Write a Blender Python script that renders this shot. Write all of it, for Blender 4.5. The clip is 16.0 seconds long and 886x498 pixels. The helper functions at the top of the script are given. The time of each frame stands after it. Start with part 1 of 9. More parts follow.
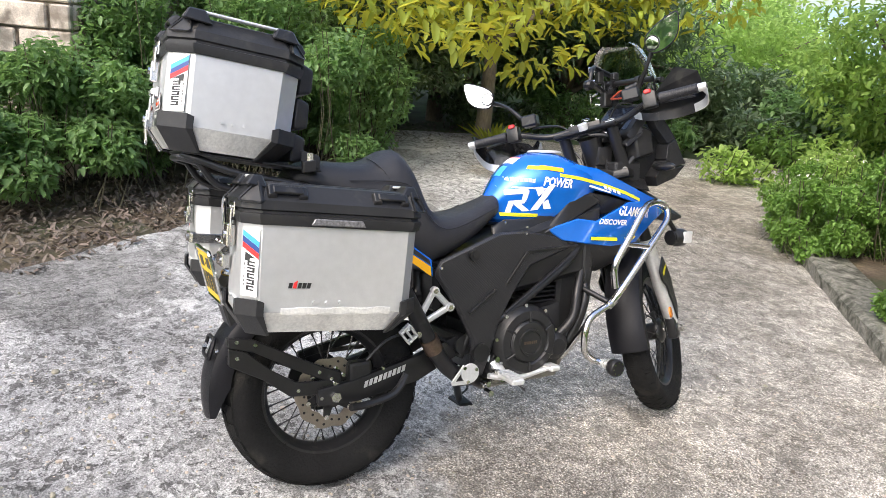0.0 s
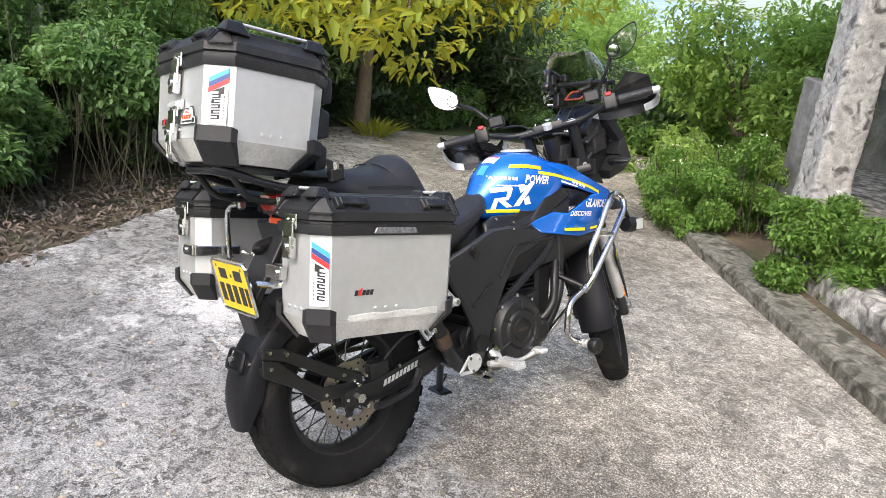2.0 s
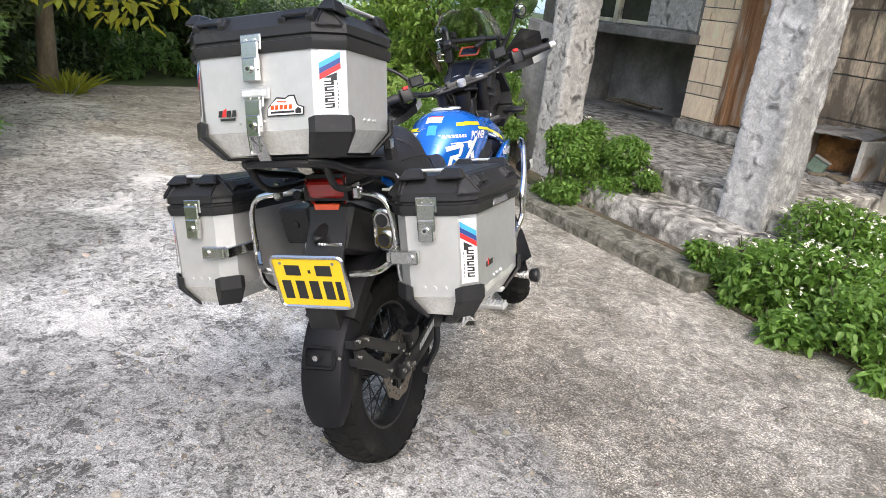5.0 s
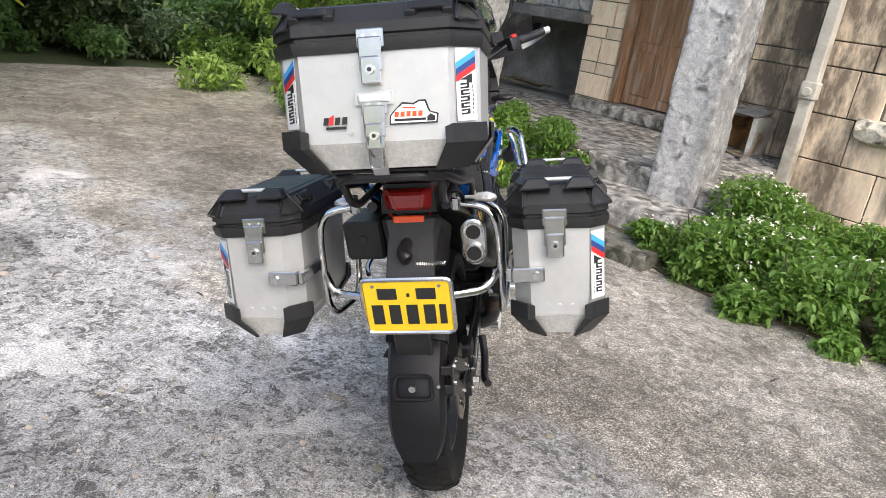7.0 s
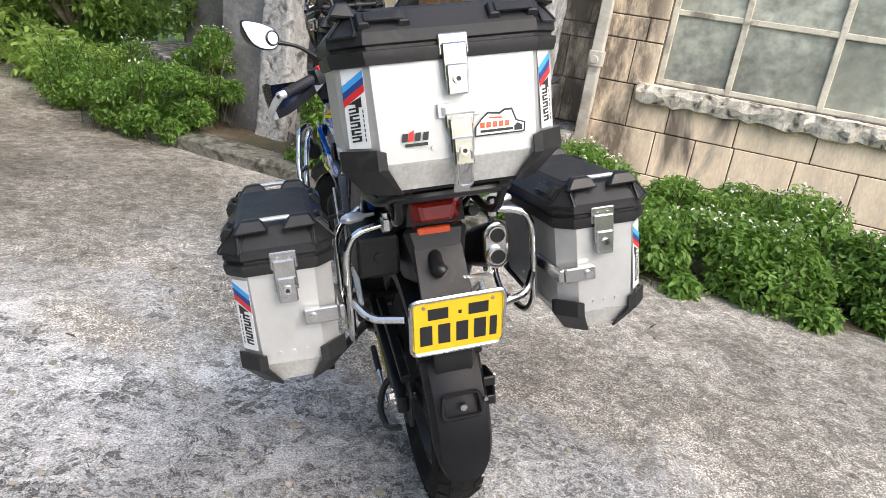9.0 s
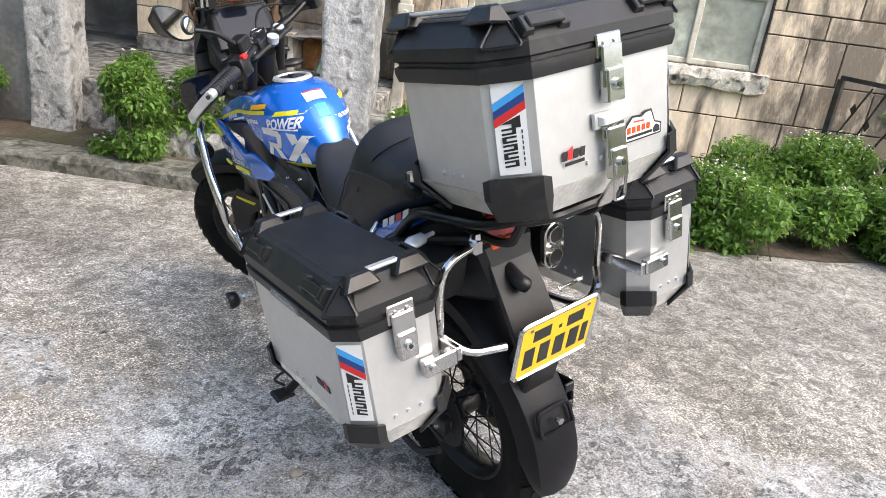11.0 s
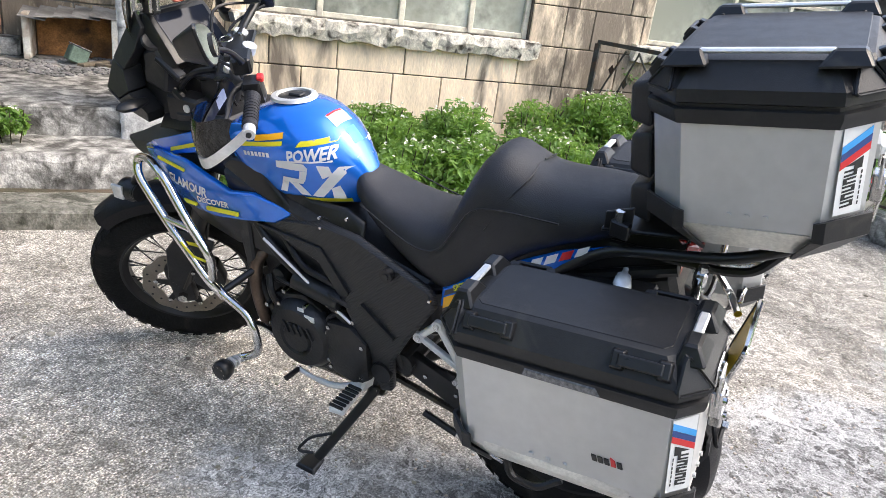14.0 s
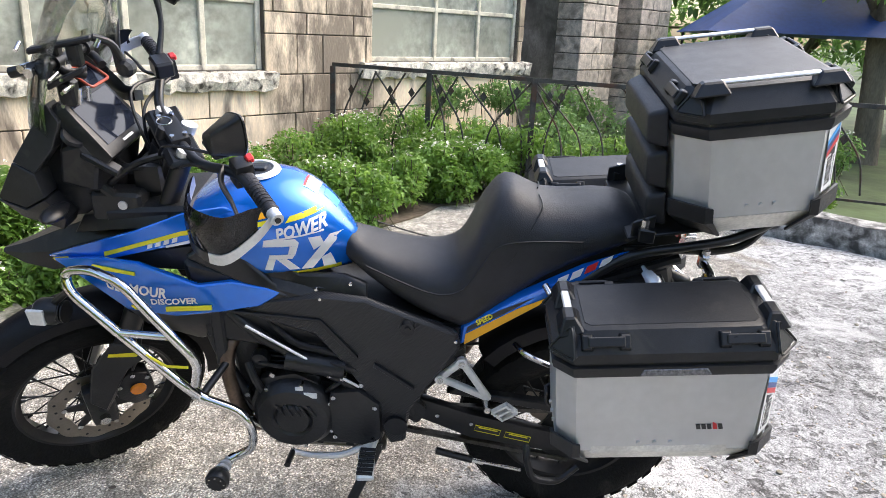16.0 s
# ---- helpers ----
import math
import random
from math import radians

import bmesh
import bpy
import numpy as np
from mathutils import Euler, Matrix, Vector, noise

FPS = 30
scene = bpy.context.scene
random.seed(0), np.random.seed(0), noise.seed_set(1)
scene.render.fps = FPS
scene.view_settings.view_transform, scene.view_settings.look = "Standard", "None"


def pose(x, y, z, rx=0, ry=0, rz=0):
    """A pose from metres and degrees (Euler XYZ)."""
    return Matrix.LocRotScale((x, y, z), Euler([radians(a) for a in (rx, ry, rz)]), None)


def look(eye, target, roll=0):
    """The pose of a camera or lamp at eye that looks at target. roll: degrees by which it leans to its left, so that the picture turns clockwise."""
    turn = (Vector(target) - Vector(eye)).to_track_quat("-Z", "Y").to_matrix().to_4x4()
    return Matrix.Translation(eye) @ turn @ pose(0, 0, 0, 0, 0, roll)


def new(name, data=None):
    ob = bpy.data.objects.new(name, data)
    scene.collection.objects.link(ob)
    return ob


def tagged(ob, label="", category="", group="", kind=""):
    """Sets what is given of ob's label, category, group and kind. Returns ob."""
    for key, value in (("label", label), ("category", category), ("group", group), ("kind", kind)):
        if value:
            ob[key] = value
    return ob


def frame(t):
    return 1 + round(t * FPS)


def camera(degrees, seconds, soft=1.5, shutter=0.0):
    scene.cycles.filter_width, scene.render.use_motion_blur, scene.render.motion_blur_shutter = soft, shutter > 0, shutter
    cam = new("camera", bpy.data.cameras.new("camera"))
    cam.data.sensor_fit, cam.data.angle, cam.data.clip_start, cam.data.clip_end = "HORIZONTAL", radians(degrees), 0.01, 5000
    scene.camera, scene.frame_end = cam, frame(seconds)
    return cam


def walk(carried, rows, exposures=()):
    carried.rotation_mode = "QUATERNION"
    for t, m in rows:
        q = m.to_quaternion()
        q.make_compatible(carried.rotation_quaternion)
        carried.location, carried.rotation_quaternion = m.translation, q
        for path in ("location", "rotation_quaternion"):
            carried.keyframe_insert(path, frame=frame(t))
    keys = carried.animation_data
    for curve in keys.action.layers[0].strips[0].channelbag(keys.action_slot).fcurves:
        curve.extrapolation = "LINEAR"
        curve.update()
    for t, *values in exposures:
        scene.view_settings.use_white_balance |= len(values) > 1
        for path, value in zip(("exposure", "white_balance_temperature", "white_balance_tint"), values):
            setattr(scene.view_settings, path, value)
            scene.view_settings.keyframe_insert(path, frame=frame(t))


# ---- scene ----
cam = camera(64.3, 16.0, soft=0.6)
METRES, EYE, TILT, LEAN, TURN = 6.0, 1.538, -18.132, -5.371, 64.396
ROWS = [
    (0.0, 0.0, 0.0, 0.0, 0.0, 0.0, -0.0),
    (0.5, -0.0272, 0.0028, 0.0054, -3.53, 0.39, 2.52),
    (1.0, -0.0471, 0.0001, 0.0077, -7.16, -0.74, 3.46),
    (1.5, -0.0689, -0.0084, 0.0076, -12.43, -1.79, 4.34),
    (2.0, -0.0924, -0.01, 0.0082, -12.54, -1.23, 3.18),
    (2.5, -0.1228, 0.0045, 0.0131, -15.22, -2.65, 5.52),
    (3.0, -0.155, 0.0141, 0.0203, -17.18, -1.95, 3.74),
    (3.5, -0.1951, 0.0201, 0.0261, -24.53, -4.27, 6.33),
    (6.0, -0.3119, 0.1097, 0.0623, -45.73, -11.0, 9.12),
    (6.5, -0.3233, 0.1365, 0.0671, -48.45, -12.43, 9.72),
    (7.0, -0.3329, 0.1686, 0.0797, -54.34, -14.02, 9.94),
    (7.5, -0.3464, 0.1982, 0.0889, -58.59, -15.43, 10.11),
    (8.0, -0.3643, 0.2273, 0.1015, -67.02, -18.57, 10.88),
    (8.5, -0.3666, 0.253, 0.1065, -71.37, -19.35, 10.57),
    (11.0, -0.332, 0.4029, 0.1479, -97.7, -28.57, 10.28),
    (11.5, -0.3174, 0.4252, 0.1543, -100.92, -29.4, 9.13),
    (12.0, -0.3067, 0.452, 0.1611, -108.29, -31.35, 7.27),
    (12.5, -0.2984, 0.4839, 0.1708, -114.13, -34.58, 9.06),
    (13.0, -0.2831, 0.5073, 0.1744, -116.12, -33.82, 8.11),
    (13.5, -0.2547, 0.5313, 0.1794, -120.38, -34.46, 7.35),
    (14.0, -0.235, 0.5487, 0.1835, -122.75, -35.06, 5.02),
    (14.5, -0.2181, 0.5792, 0.1939, -133.9, -36.5, 3.31),
    (15.0, -0.1988, 0.6046, 0.2011, -134.77, -35.3, 3.33),
    (15.5, -0.1644, 0.6191, 0.2014, -141.68, -35.78, 3.05),
    (16.0, -0.1441, 0.6393, 0.2088, -149.95, -35.57, 1.79),
]
walk(cam, [(t, pose(1.96, -0.654, EYE, TILT, LEAN, TURN) @ pose(METRES * x, METRES * y, METRES * z, 90 + pitch, roll, yaw)) for t, x, y, z, yaw, pitch, roll in ROWS],
     exposures=[(0.0, 1.24), (2.0, 1.12), (3.5, 1.06), (7.0, 0.86), (8.5, 0.92), (11.0, 1.08), (12.5, 1.25), (14.5, 1.33), (16.0, 1.37)])

# ---- world, sun and exposure ----
SUN_AZ, SUN_EL = 152.0, 48.0   # degrees clockwise from +Y, and above the horizon
world = bpy.data.worlds.new("World")
scene.world = world
world.use_nodes = True
_wn = world.node_tree.nodes
_sky = _wn.new("ShaderNodeTexSky")
_sky.sky_type, _sky.sun_disc = "NISHITA", False
_sky.sun_elevation, _sky.sun_rotation = radians(SUN_EL), radians(SUN_AZ)
_sky.air_density, _sky.dust_density, _sky.ozone_density = 1.0, 4.0, 1.0
world.node_tree.links.new(_sky.outputs[0], _wn["Background"].inputs[0])
_wn["Background"].inputs[1].default_value = 0.175
_sd = bpy.data.lights.new("sun", "SUN")
_sd.energy, _sd.angle, _sd.color = 0.75, radians(70), (1.0, 0.98, 0.94)
_so = new("sun", _sd)
_so.matrix_world = look((0, 0, 0), (-math.sin(radians(SUN_AZ)) * math.cos(radians(SUN_EL)), -math.cos(radians(SUN_AZ)) * math.cos(radians(SUN_EL)), -math.sin(radians(SUN_EL))))

# ---- materials ----


def material(name, color=(0.5, 0.5, 0.5), rough=0.5, metal=0.0, var=0.0, scale=8.0, bump=0.0, bscale=80.0, spec=0.5, coat=0.0, dirt=None, dscale=2.5, damt=0.5, rvar=0.0, island=False, objrand=0.0, stretch=None):
    """A Principled material: base colour varied at a broad and a fine scale, dirt patches, fine relief."""
    m = bpy.data.materials.new(name)
    m.use_nodes = True
    nt = m.node_tree
    n, l = nt.nodes, nt.links
    p = n["Principled BSDF"]
    p.inputs["Roughness"].default_value, p.inputs["Metallic"].default_value = rough, metal
    p.inputs["Specular IOR Level"].default_value = spec
    p.inputs["Coat Weight"].default_value, p.inputs["Coat Roughness"].default_value = coat, 0.06
    col = (*color, 1)
    p.inputs["Base Color"].default_value = col
    tc = n.new("ShaderNodeTexCoord")
    co = tc.outputs["Object"]
    if stretch:
        mp = n.new("ShaderNodeMapping")
        mp.inputs["Scale"].default_value = stretch
        l.new(co, mp.inputs[0])
        co = mp.outputs[0]

    def noisy(sc, det=6.0, dist=0.0):
        t = n.new("ShaderNodeTexNoise")
        t.inputs["Scale"].default_value, t.inputs["Detail"].default_value, t.inputs["Distortion"].default_value = sc, det, dist
        l.new(co, t.inputs["Vector"])
        return t.outputs["Fac"]

    def ramp(src, a, b, ca=(0, 0, 0, 1), cb=(1, 1, 1, 1)):
        r = n.new("ShaderNodeValToRGB")
        r.color_ramp.elements[0].position, r.color_ramp.elements[1].position = a, b
        r.color_ramp.elements[0].color, r.color_ramp.elements[1].color = ca, cb
        l.new(src, r.inputs[0])
        return r.outputs[0]

    def mix(fac, a, b, kind="MIX"):
        x = n.new("ShaderNodeMix")
        x.data_type, x.blend_type = "RGBA", kind
        for s, v in ((x.inputs[0], fac), (x.inputs[6], a), (x.inputs[7], b)):
            if isinstance(v, (tuple, float, int)):
                s.default_value = v
            else:
                l.new(v, s)
        return x.outputs[2]

    out = col
    if var:
        lo, hi = 1 - var, 1 + var
        out = mix(1.0, out, ramp(noisy(scale), 0.3, 0.7, (lo, lo, lo, 1), (hi, hi, hi, 1)), "MULTIPLY")
        out = mix(1.0, out, ramp(noisy(scale * 9, 4), 0.3, 0.7, (1 - var * 0.6,) * 3 + (1,), (1 + var * 0.6,) * 3 + (1,)), "MULTIPLY")
    if island:
        g = n.new("ShaderNodeNewGeometry")
        out = mix(1.0, out, ramp(g.outputs["Random Per Island"], 0.0, 1.0, (0.55, 0.6, 0.5, 1), (1.45, 1.35, 1.3, 1)), "MULTIPLY")
    if objrand:
        oi = n.new("ShaderNodeObjectInfo")
        out = mix(1.0, out, ramp(oi.outputs["Random"], 0.0, 1.0, (1 - objrand,) * 3 + (1,), (1 + objrand,) * 3 + (1,)), "MULTIPLY")
    if dirt:
        out = mix(ramp(noisy(dscale, 8, 0.6), 0.62 - damt * 0.3, 0.72 - damt * 0.1), out, (*dirt, 1))
    if out is not col:
        l.new(out, p.inputs["Base Color"])
    if rvar:
        r = n.new("ShaderNodeMapRange")
        r.inputs[3].default_value, r.inputs[4].default_value = max(0.02, rough - rvar), min(1, rough + rvar)
        l.new(noisy(scale * 2.5), r.inputs[0])
        l.new(r.outputs[0], p.inputs["Roughness"])
    if bump:
        b = n.new("ShaderNodeBump")
        b.inputs["Strength"].default_value, b.inputs["Distance"].default_value = bump, 0.01
        l.new(noisy(bscale, 8), b.inputs["Height"])
        l.new(b.outputs[0], p.inputs["Normal"])
    return m


def leafy(name, color, back, trans=0.35, rough=0.45):
    """Leaf material: a glossy face with light passing through, varied leaf by leaf."""
    m = material(name, color, rough, spec=0.35, island=True, var=0.15, scale=1.2)
    nt = m.node_tree
    p, o = nt.nodes["Principled BSDF"], nt.nodes["Material Output"]
    t = nt.nodes.new("ShaderNodeBsdfTranslucent")
    t.inputs[0].default_value = (*back, 1)
    x = nt.nodes.new("ShaderNodeMixShader")
    x.inputs[0].default_value = trans
    nt.links.new(p.outputs[0], x.inputs[1])
    nt.links.new(t.outputs[0], x.inputs[2])
    nt.links.new(x.outputs[0], o.inputs[0])
    return m


def concrete_mat(name):
    """Old poured concrete: pale cement skin worn off in flakes over darker grey, black mould stains, gravel grain."""
    m = bpy.data.materials.new(name)
    m.use_nodes = True
    n, l = m.node_tree.nodes, m.node_tree.links
    p = n["Principled BSDF"]
    tc = n.new("ShaderNodeTexCoord")

    def tex(sc, det=8.0, dist=0.0, rgh=0.6):
        t = n.new("ShaderNodeTexNoise")
        t.inputs["Scale"].default_value, t.inputs["Detail"].default_value, t.inputs["Distortion"].default_value, t.inputs["Roughness"].default_value = sc, det, dist, rgh
        l.new(tc.outputs["Object"], t.inputs["Vector"])
        return t.outputs["Fac"]

    def ramp(src, stops):
        r = n.new("ShaderNodeValToRGB")
        e = r.color_ramp.elements
        while len(e) < len(stops):
            e.new(0.5)
        for k, (pos, c) in zip(e, stops):
            k.position, k.color = pos, (*c, 1)
        l.new(src, r.inputs[0])
        return r.outputs[0]

    def mix(f, a, b, kind="MIX"):
        x = n.new("ShaderNodeMix")
        x.data_type, x.blend_type = "RGBA", kind
        for s, v in ((x.inputs[0], f), (x.inputs[6], a), (x.inputs[7], b)):
            if isinstance(v, (tuple, float, int)):
                s.default_value = v
            else:
                l.new(v, s)
        return x.outputs[2]

    def calc(op, u, v, w=None):
        x = n.new("ShaderNodeMath")
        x.operation = op
        for sk, val in zip(x.inputs, (u, v, w)):
            if val is None:
                continue
            if isinstance(val, (float, int)):
                sk.default_value = val
            else:
                l.new(val, sk)
        return x.outputs[0]

    def cells(sc):
        t = n.new("ShaderNodeTexVoronoi")
        t.inputs["Scale"].default_value = sc
        l.new(tc.outputs["Object"], t.inputs["Vector"])
        g = n.new("ShaderNodeSeparateColor")
        l.new(t.outputs["Color"], g.inputs[0])
        return g.outputs[0], t.outputs["Distance"]

    sep = n.new("ShaderNodeSeparateXYZ")
    l.new(tc.outputs["Object"], sep.inputs[0])
    # where sand has blown over the slab: towards the house and ahead of the motorcycle, with a ragged edge
    drift = calc("ADD", calc("MULTIPLY", sep.outputs[0], 0.60), calc("MULTIPLY", sep.outputs[1], 0.90))
    drift = calc("ADD", drift, calc("MULTIPLY_ADD", tex(1.0, 10, 0.5, 0.62), 3.6, -1.90))
    sandy = ramp(drift, [(0.05, (0, 0, 0)), (0.34, (1, 1, 1))])
    # bare worn cement: grey with pale flakes of the old skin, edge shade painted round each
    c = ramp(tex(1.1, 8, 0.5, 0.62), [(0.36, (0.148, 0.148, 0.145)), (0.50, (0.222, 0.222, 0.218)), (0.64, (0.316, 0.316, 0.311))])
    c = mix(1.0, c, ramp(tex(9.0, 14, 0.5, 0.80), [(0.40, (0.46, 0.455, 0.445)), (0.49, (0.92, 0.92, 0.92)), (0.53, (1.15, 1.15, 1.14)), (0.60, (1.9, 1.89, 1.86))]), "MULTIPLY")
    mpatch = ramp(tex(0.5, 5, 0.3), [(0.38, (0.25, 0.25, 0.25)), (0.56, (1, 1, 1))])
    mould = ramp(tex(3.0, 12, 0.4, 0.70), [(0.49, (0, 0, 0)), (0.54, (1, 1, 1))])
    c = mix(mix(0.70, (0, 0, 0, 1), mix(1.0, mould, mpatch, "MULTIPLY")), c, (0.085, 0.082, 0.077, 1))
    patch = ramp(tex(0.8, 8, 0.6, 0.65), [(0.42, (0.15, 0.15, 0.15)), (0.58, (1, 1, 1))])
    pale = ramp(tex(30, 6, 0.3, 0.7), [(0.35, (0.36, 0.36, 0.354)), (0.6, (0.62, 0.62, 0.612))])
    skin, second, third = tex(5.0, 9, 0.9, 0.64), tex(12.0, 8, 1.1, 0.62), tex(27.0, 7, 1.2, 0.62)
    for src, mask, k1, k2 in ((skin, patch, 0.55, 0.85), (second, mpatch, 0.62, 0.80), (third, (0.8, 0.8, 0.8, 1), 0.62, 0.62)):
        edge = ramp(src, [(0.458, (0, 0, 0)), (0.488, (1, 1, 1)), (0.499, (1, 1, 1)), (0.506, (0, 0, 0))])
        body = ramp(src, [(0.506, (0, 0, 0)), (0.516, (1, 1, 1)), (0.60, (1, 1, 1)), (0.62, (0.2, 0.2, 0.2))])
        c = mix(mix(k1, (0, 0, 0, 1), mix(1.0, edge, mask, "MULTIPLY")), c, (0.068, 0.066, 0.062, 1))
        c = mix(mix(k2, (0, 0, 0, 1), mix(1.0, body, mask, "MULTIPLY")), c, pale)
    splash = ramp(tex(1.5, 14, 0.5, 0.72), [(0.57, (0, 0, 0)), (0.60, (1, 1, 1))])
    c = mix(mix(0.65, (0, 0, 0, 1), splash), c, (0.66, 0.655, 0.64, 1))
    # sand: packed grains, a few larger pale and dark ones, soft damp patches
    sand = ramp(tex(1.7, 9, 0.5, 0.60), [(0.36, (0.29, 0.277, 0.252)), (0.50, (0.40, 0.386, 0.358)), (0.64, (0.52, 0.504, 0.475))])
    sand = mix(1.0, sand, ramp(tex(14.0, 14, 0.4, 0.80), [(0.40, (0.60, 0.59, 0.57)), (0.50, (1.0, 1.0, 1.0)), (0.60, (1.45, 1.44, 1.41))]), "MULTIPLY")
    g1, d1 = cells(150)
    g2, d2 = cells(52)
    sand = mix(1.0, sand, ramp(g1, [(0.0, (0.58, 0.57, 0.56)), (0.5, (1.0, 1.0, 1.0)), (1.0, (1.46, 1.44, 1.40))]), "MULTIPLY")
    sand = mix(1.0, sand, ramp(d1, [(0.30, (1.15, 1.15, 1.15)), (0.62, (0.52, 0.50, 0.47))]), "MULTIPLY")
    seed = mix(1.0, ramp(g2, [(0.80, (0, 0, 0)), (0.83, (1, 1, 1))]), ramp(d2, [(0.22, (1, 1, 1)), (0.34, (0, 0, 0))]), "MULTIPLY")
    sand = mix(mix(0.75, (0, 0, 0, 1), seed), sand, ramp(g2, [(0.90, (0.10, 0.095, 0.088)), (0.91, (0.50, 0.48, 0.44))]))
    sand = mix(mix(0.55, (0, 0, 0, 1), ramp(tex(7, 10, 0.8, 0.68), [(0.545, (0, 0, 0)), (0.575, (1, 1, 1))])), sand, (0.125, 0.118, 0.104, 1))
    c = mix(sandy, c, sand)
    speck = ramp(tex(130, 4, 0, 0.75), [(0.36, (0.45, 0.45, 0.45)), (0.5, (1, 1, 1)), (0.64, (1.55, 1.54, 1.52))])
    c = mix(1.0, c, speck, "MULTIPLY")
    # paler and darker stretches of the yard, dirty ones along the hedge, with ragged edges
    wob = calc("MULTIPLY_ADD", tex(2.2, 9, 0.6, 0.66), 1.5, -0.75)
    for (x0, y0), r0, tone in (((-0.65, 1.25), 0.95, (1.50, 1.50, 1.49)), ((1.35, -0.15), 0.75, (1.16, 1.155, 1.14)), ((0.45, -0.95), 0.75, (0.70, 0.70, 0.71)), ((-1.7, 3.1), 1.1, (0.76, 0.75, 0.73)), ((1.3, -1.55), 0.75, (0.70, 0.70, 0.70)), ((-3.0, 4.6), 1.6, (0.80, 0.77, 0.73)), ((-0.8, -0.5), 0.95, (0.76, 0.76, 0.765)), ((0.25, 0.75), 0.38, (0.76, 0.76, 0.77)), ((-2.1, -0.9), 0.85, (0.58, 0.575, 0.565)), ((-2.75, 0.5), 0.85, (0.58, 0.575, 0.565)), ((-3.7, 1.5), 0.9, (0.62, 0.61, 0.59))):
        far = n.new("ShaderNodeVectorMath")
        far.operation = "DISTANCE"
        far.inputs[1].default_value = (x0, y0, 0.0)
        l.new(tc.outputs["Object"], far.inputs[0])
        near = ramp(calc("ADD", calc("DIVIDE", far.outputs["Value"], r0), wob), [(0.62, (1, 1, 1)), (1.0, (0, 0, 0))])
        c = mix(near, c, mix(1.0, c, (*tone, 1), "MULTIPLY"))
    c = mix(1.0, c, ramp(tex(0.45, 6, 0.4, 0.6), [(0.38, (0.86, 0.857, 0.853)), (0.50, (1.0, 1.0, 1.0)), (0.60, (1.12, 1.118, 1.11))]), "MULTIPLY")
    l.new(c, p.inputs["Base Color"])
    p.inputs["Roughness"].default_value, p.inputs["Specular IOR Level"].default_value = 0.85, 0.3
    b1, b2 = n.new("ShaderNodeBump"), n.new("ShaderNodeBump")
    b1.inputs["Strength"].default_value, b1.inputs["Distance"].default_value = 0.9, 0.014
    b2.inputs["Strength"].default_value, b2.inputs["Distance"].default_value = 0.9, 0.006
    l.new(skin, b1.inputs["Height"])
    l.new(tex(110, 6), b2.inputs["Height"])
    l.new(b1.outputs[0], b2.inputs["Normal"])
    l.new(b2.outputs[0], p.inputs["Normal"])
    return m


def glass_mat(name, tint=(0.9, 0.95, 0.93), rough=0.03):
    m = bpy.data.materials.new(name)
    m.use_nodes = True
    n, l = m.node_tree.nodes, m.node_tree.links
    p = n["Principled BSDF"]
    p.inputs["Base Color"].default_value = (*tint, 1)
    p.inputs["Roughness"].default_value, p.inputs["Transmission Weight"].default_value, p.inputs["IOR"].default_value = rough, 1.0, 1.15
    return m


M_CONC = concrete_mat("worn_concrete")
M_KERB = material("mossy_kerb", (0.25, 0.24, 0.205), 0.9, var=0.5, scale=11, bump=1.0, bscale=38, dirt=(0.055, 0.055, 0.04), dscale=11, damt=0.85)
M_STEP = material("step_concrete", (0.42, 0.405, 0.375), 0.9, var=0.5, scale=11, bump=1.0, bscale=38, dirt=(0.07, 0.066, 0.058), dscale=10, damt=0.80)
M_SOIL = material("leafy_soil", (0.10, 0.075, 0.05), 0.95, var=0.5, scale=3, bump=1.0, bscale=30, dirt=(0.04, 0.05, 0.02), dscale=1.5, damt=0.5)
M_GRASSG = material("green_ground", (0.06, 0.085, 0.03), 0.95, var=0.5, scale=0.3, bump=1.0, bscale=6)
M_PLASTER = material("rough_plaster_pillar", (0.42, 0.415, 0.40), 0.92, var=0.35, scale=11, bump=1.0, bscale=30, dirt=(0.09, 0.087, 0.082), dscale=11, damt=0.42)
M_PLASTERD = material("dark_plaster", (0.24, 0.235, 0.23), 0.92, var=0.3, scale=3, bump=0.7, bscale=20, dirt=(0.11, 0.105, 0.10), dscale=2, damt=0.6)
M_STONE = material("beige_stone_panel", (0.93, 0.76, 0.56), 0.75, var=0.16, scale=7, bump=0.5, bscale=60, dirt=(0.20, 0.16, 0.125), dscale=3.4, damt=0.22, objrand=0.10, stretch=(1, 1, 0.3))


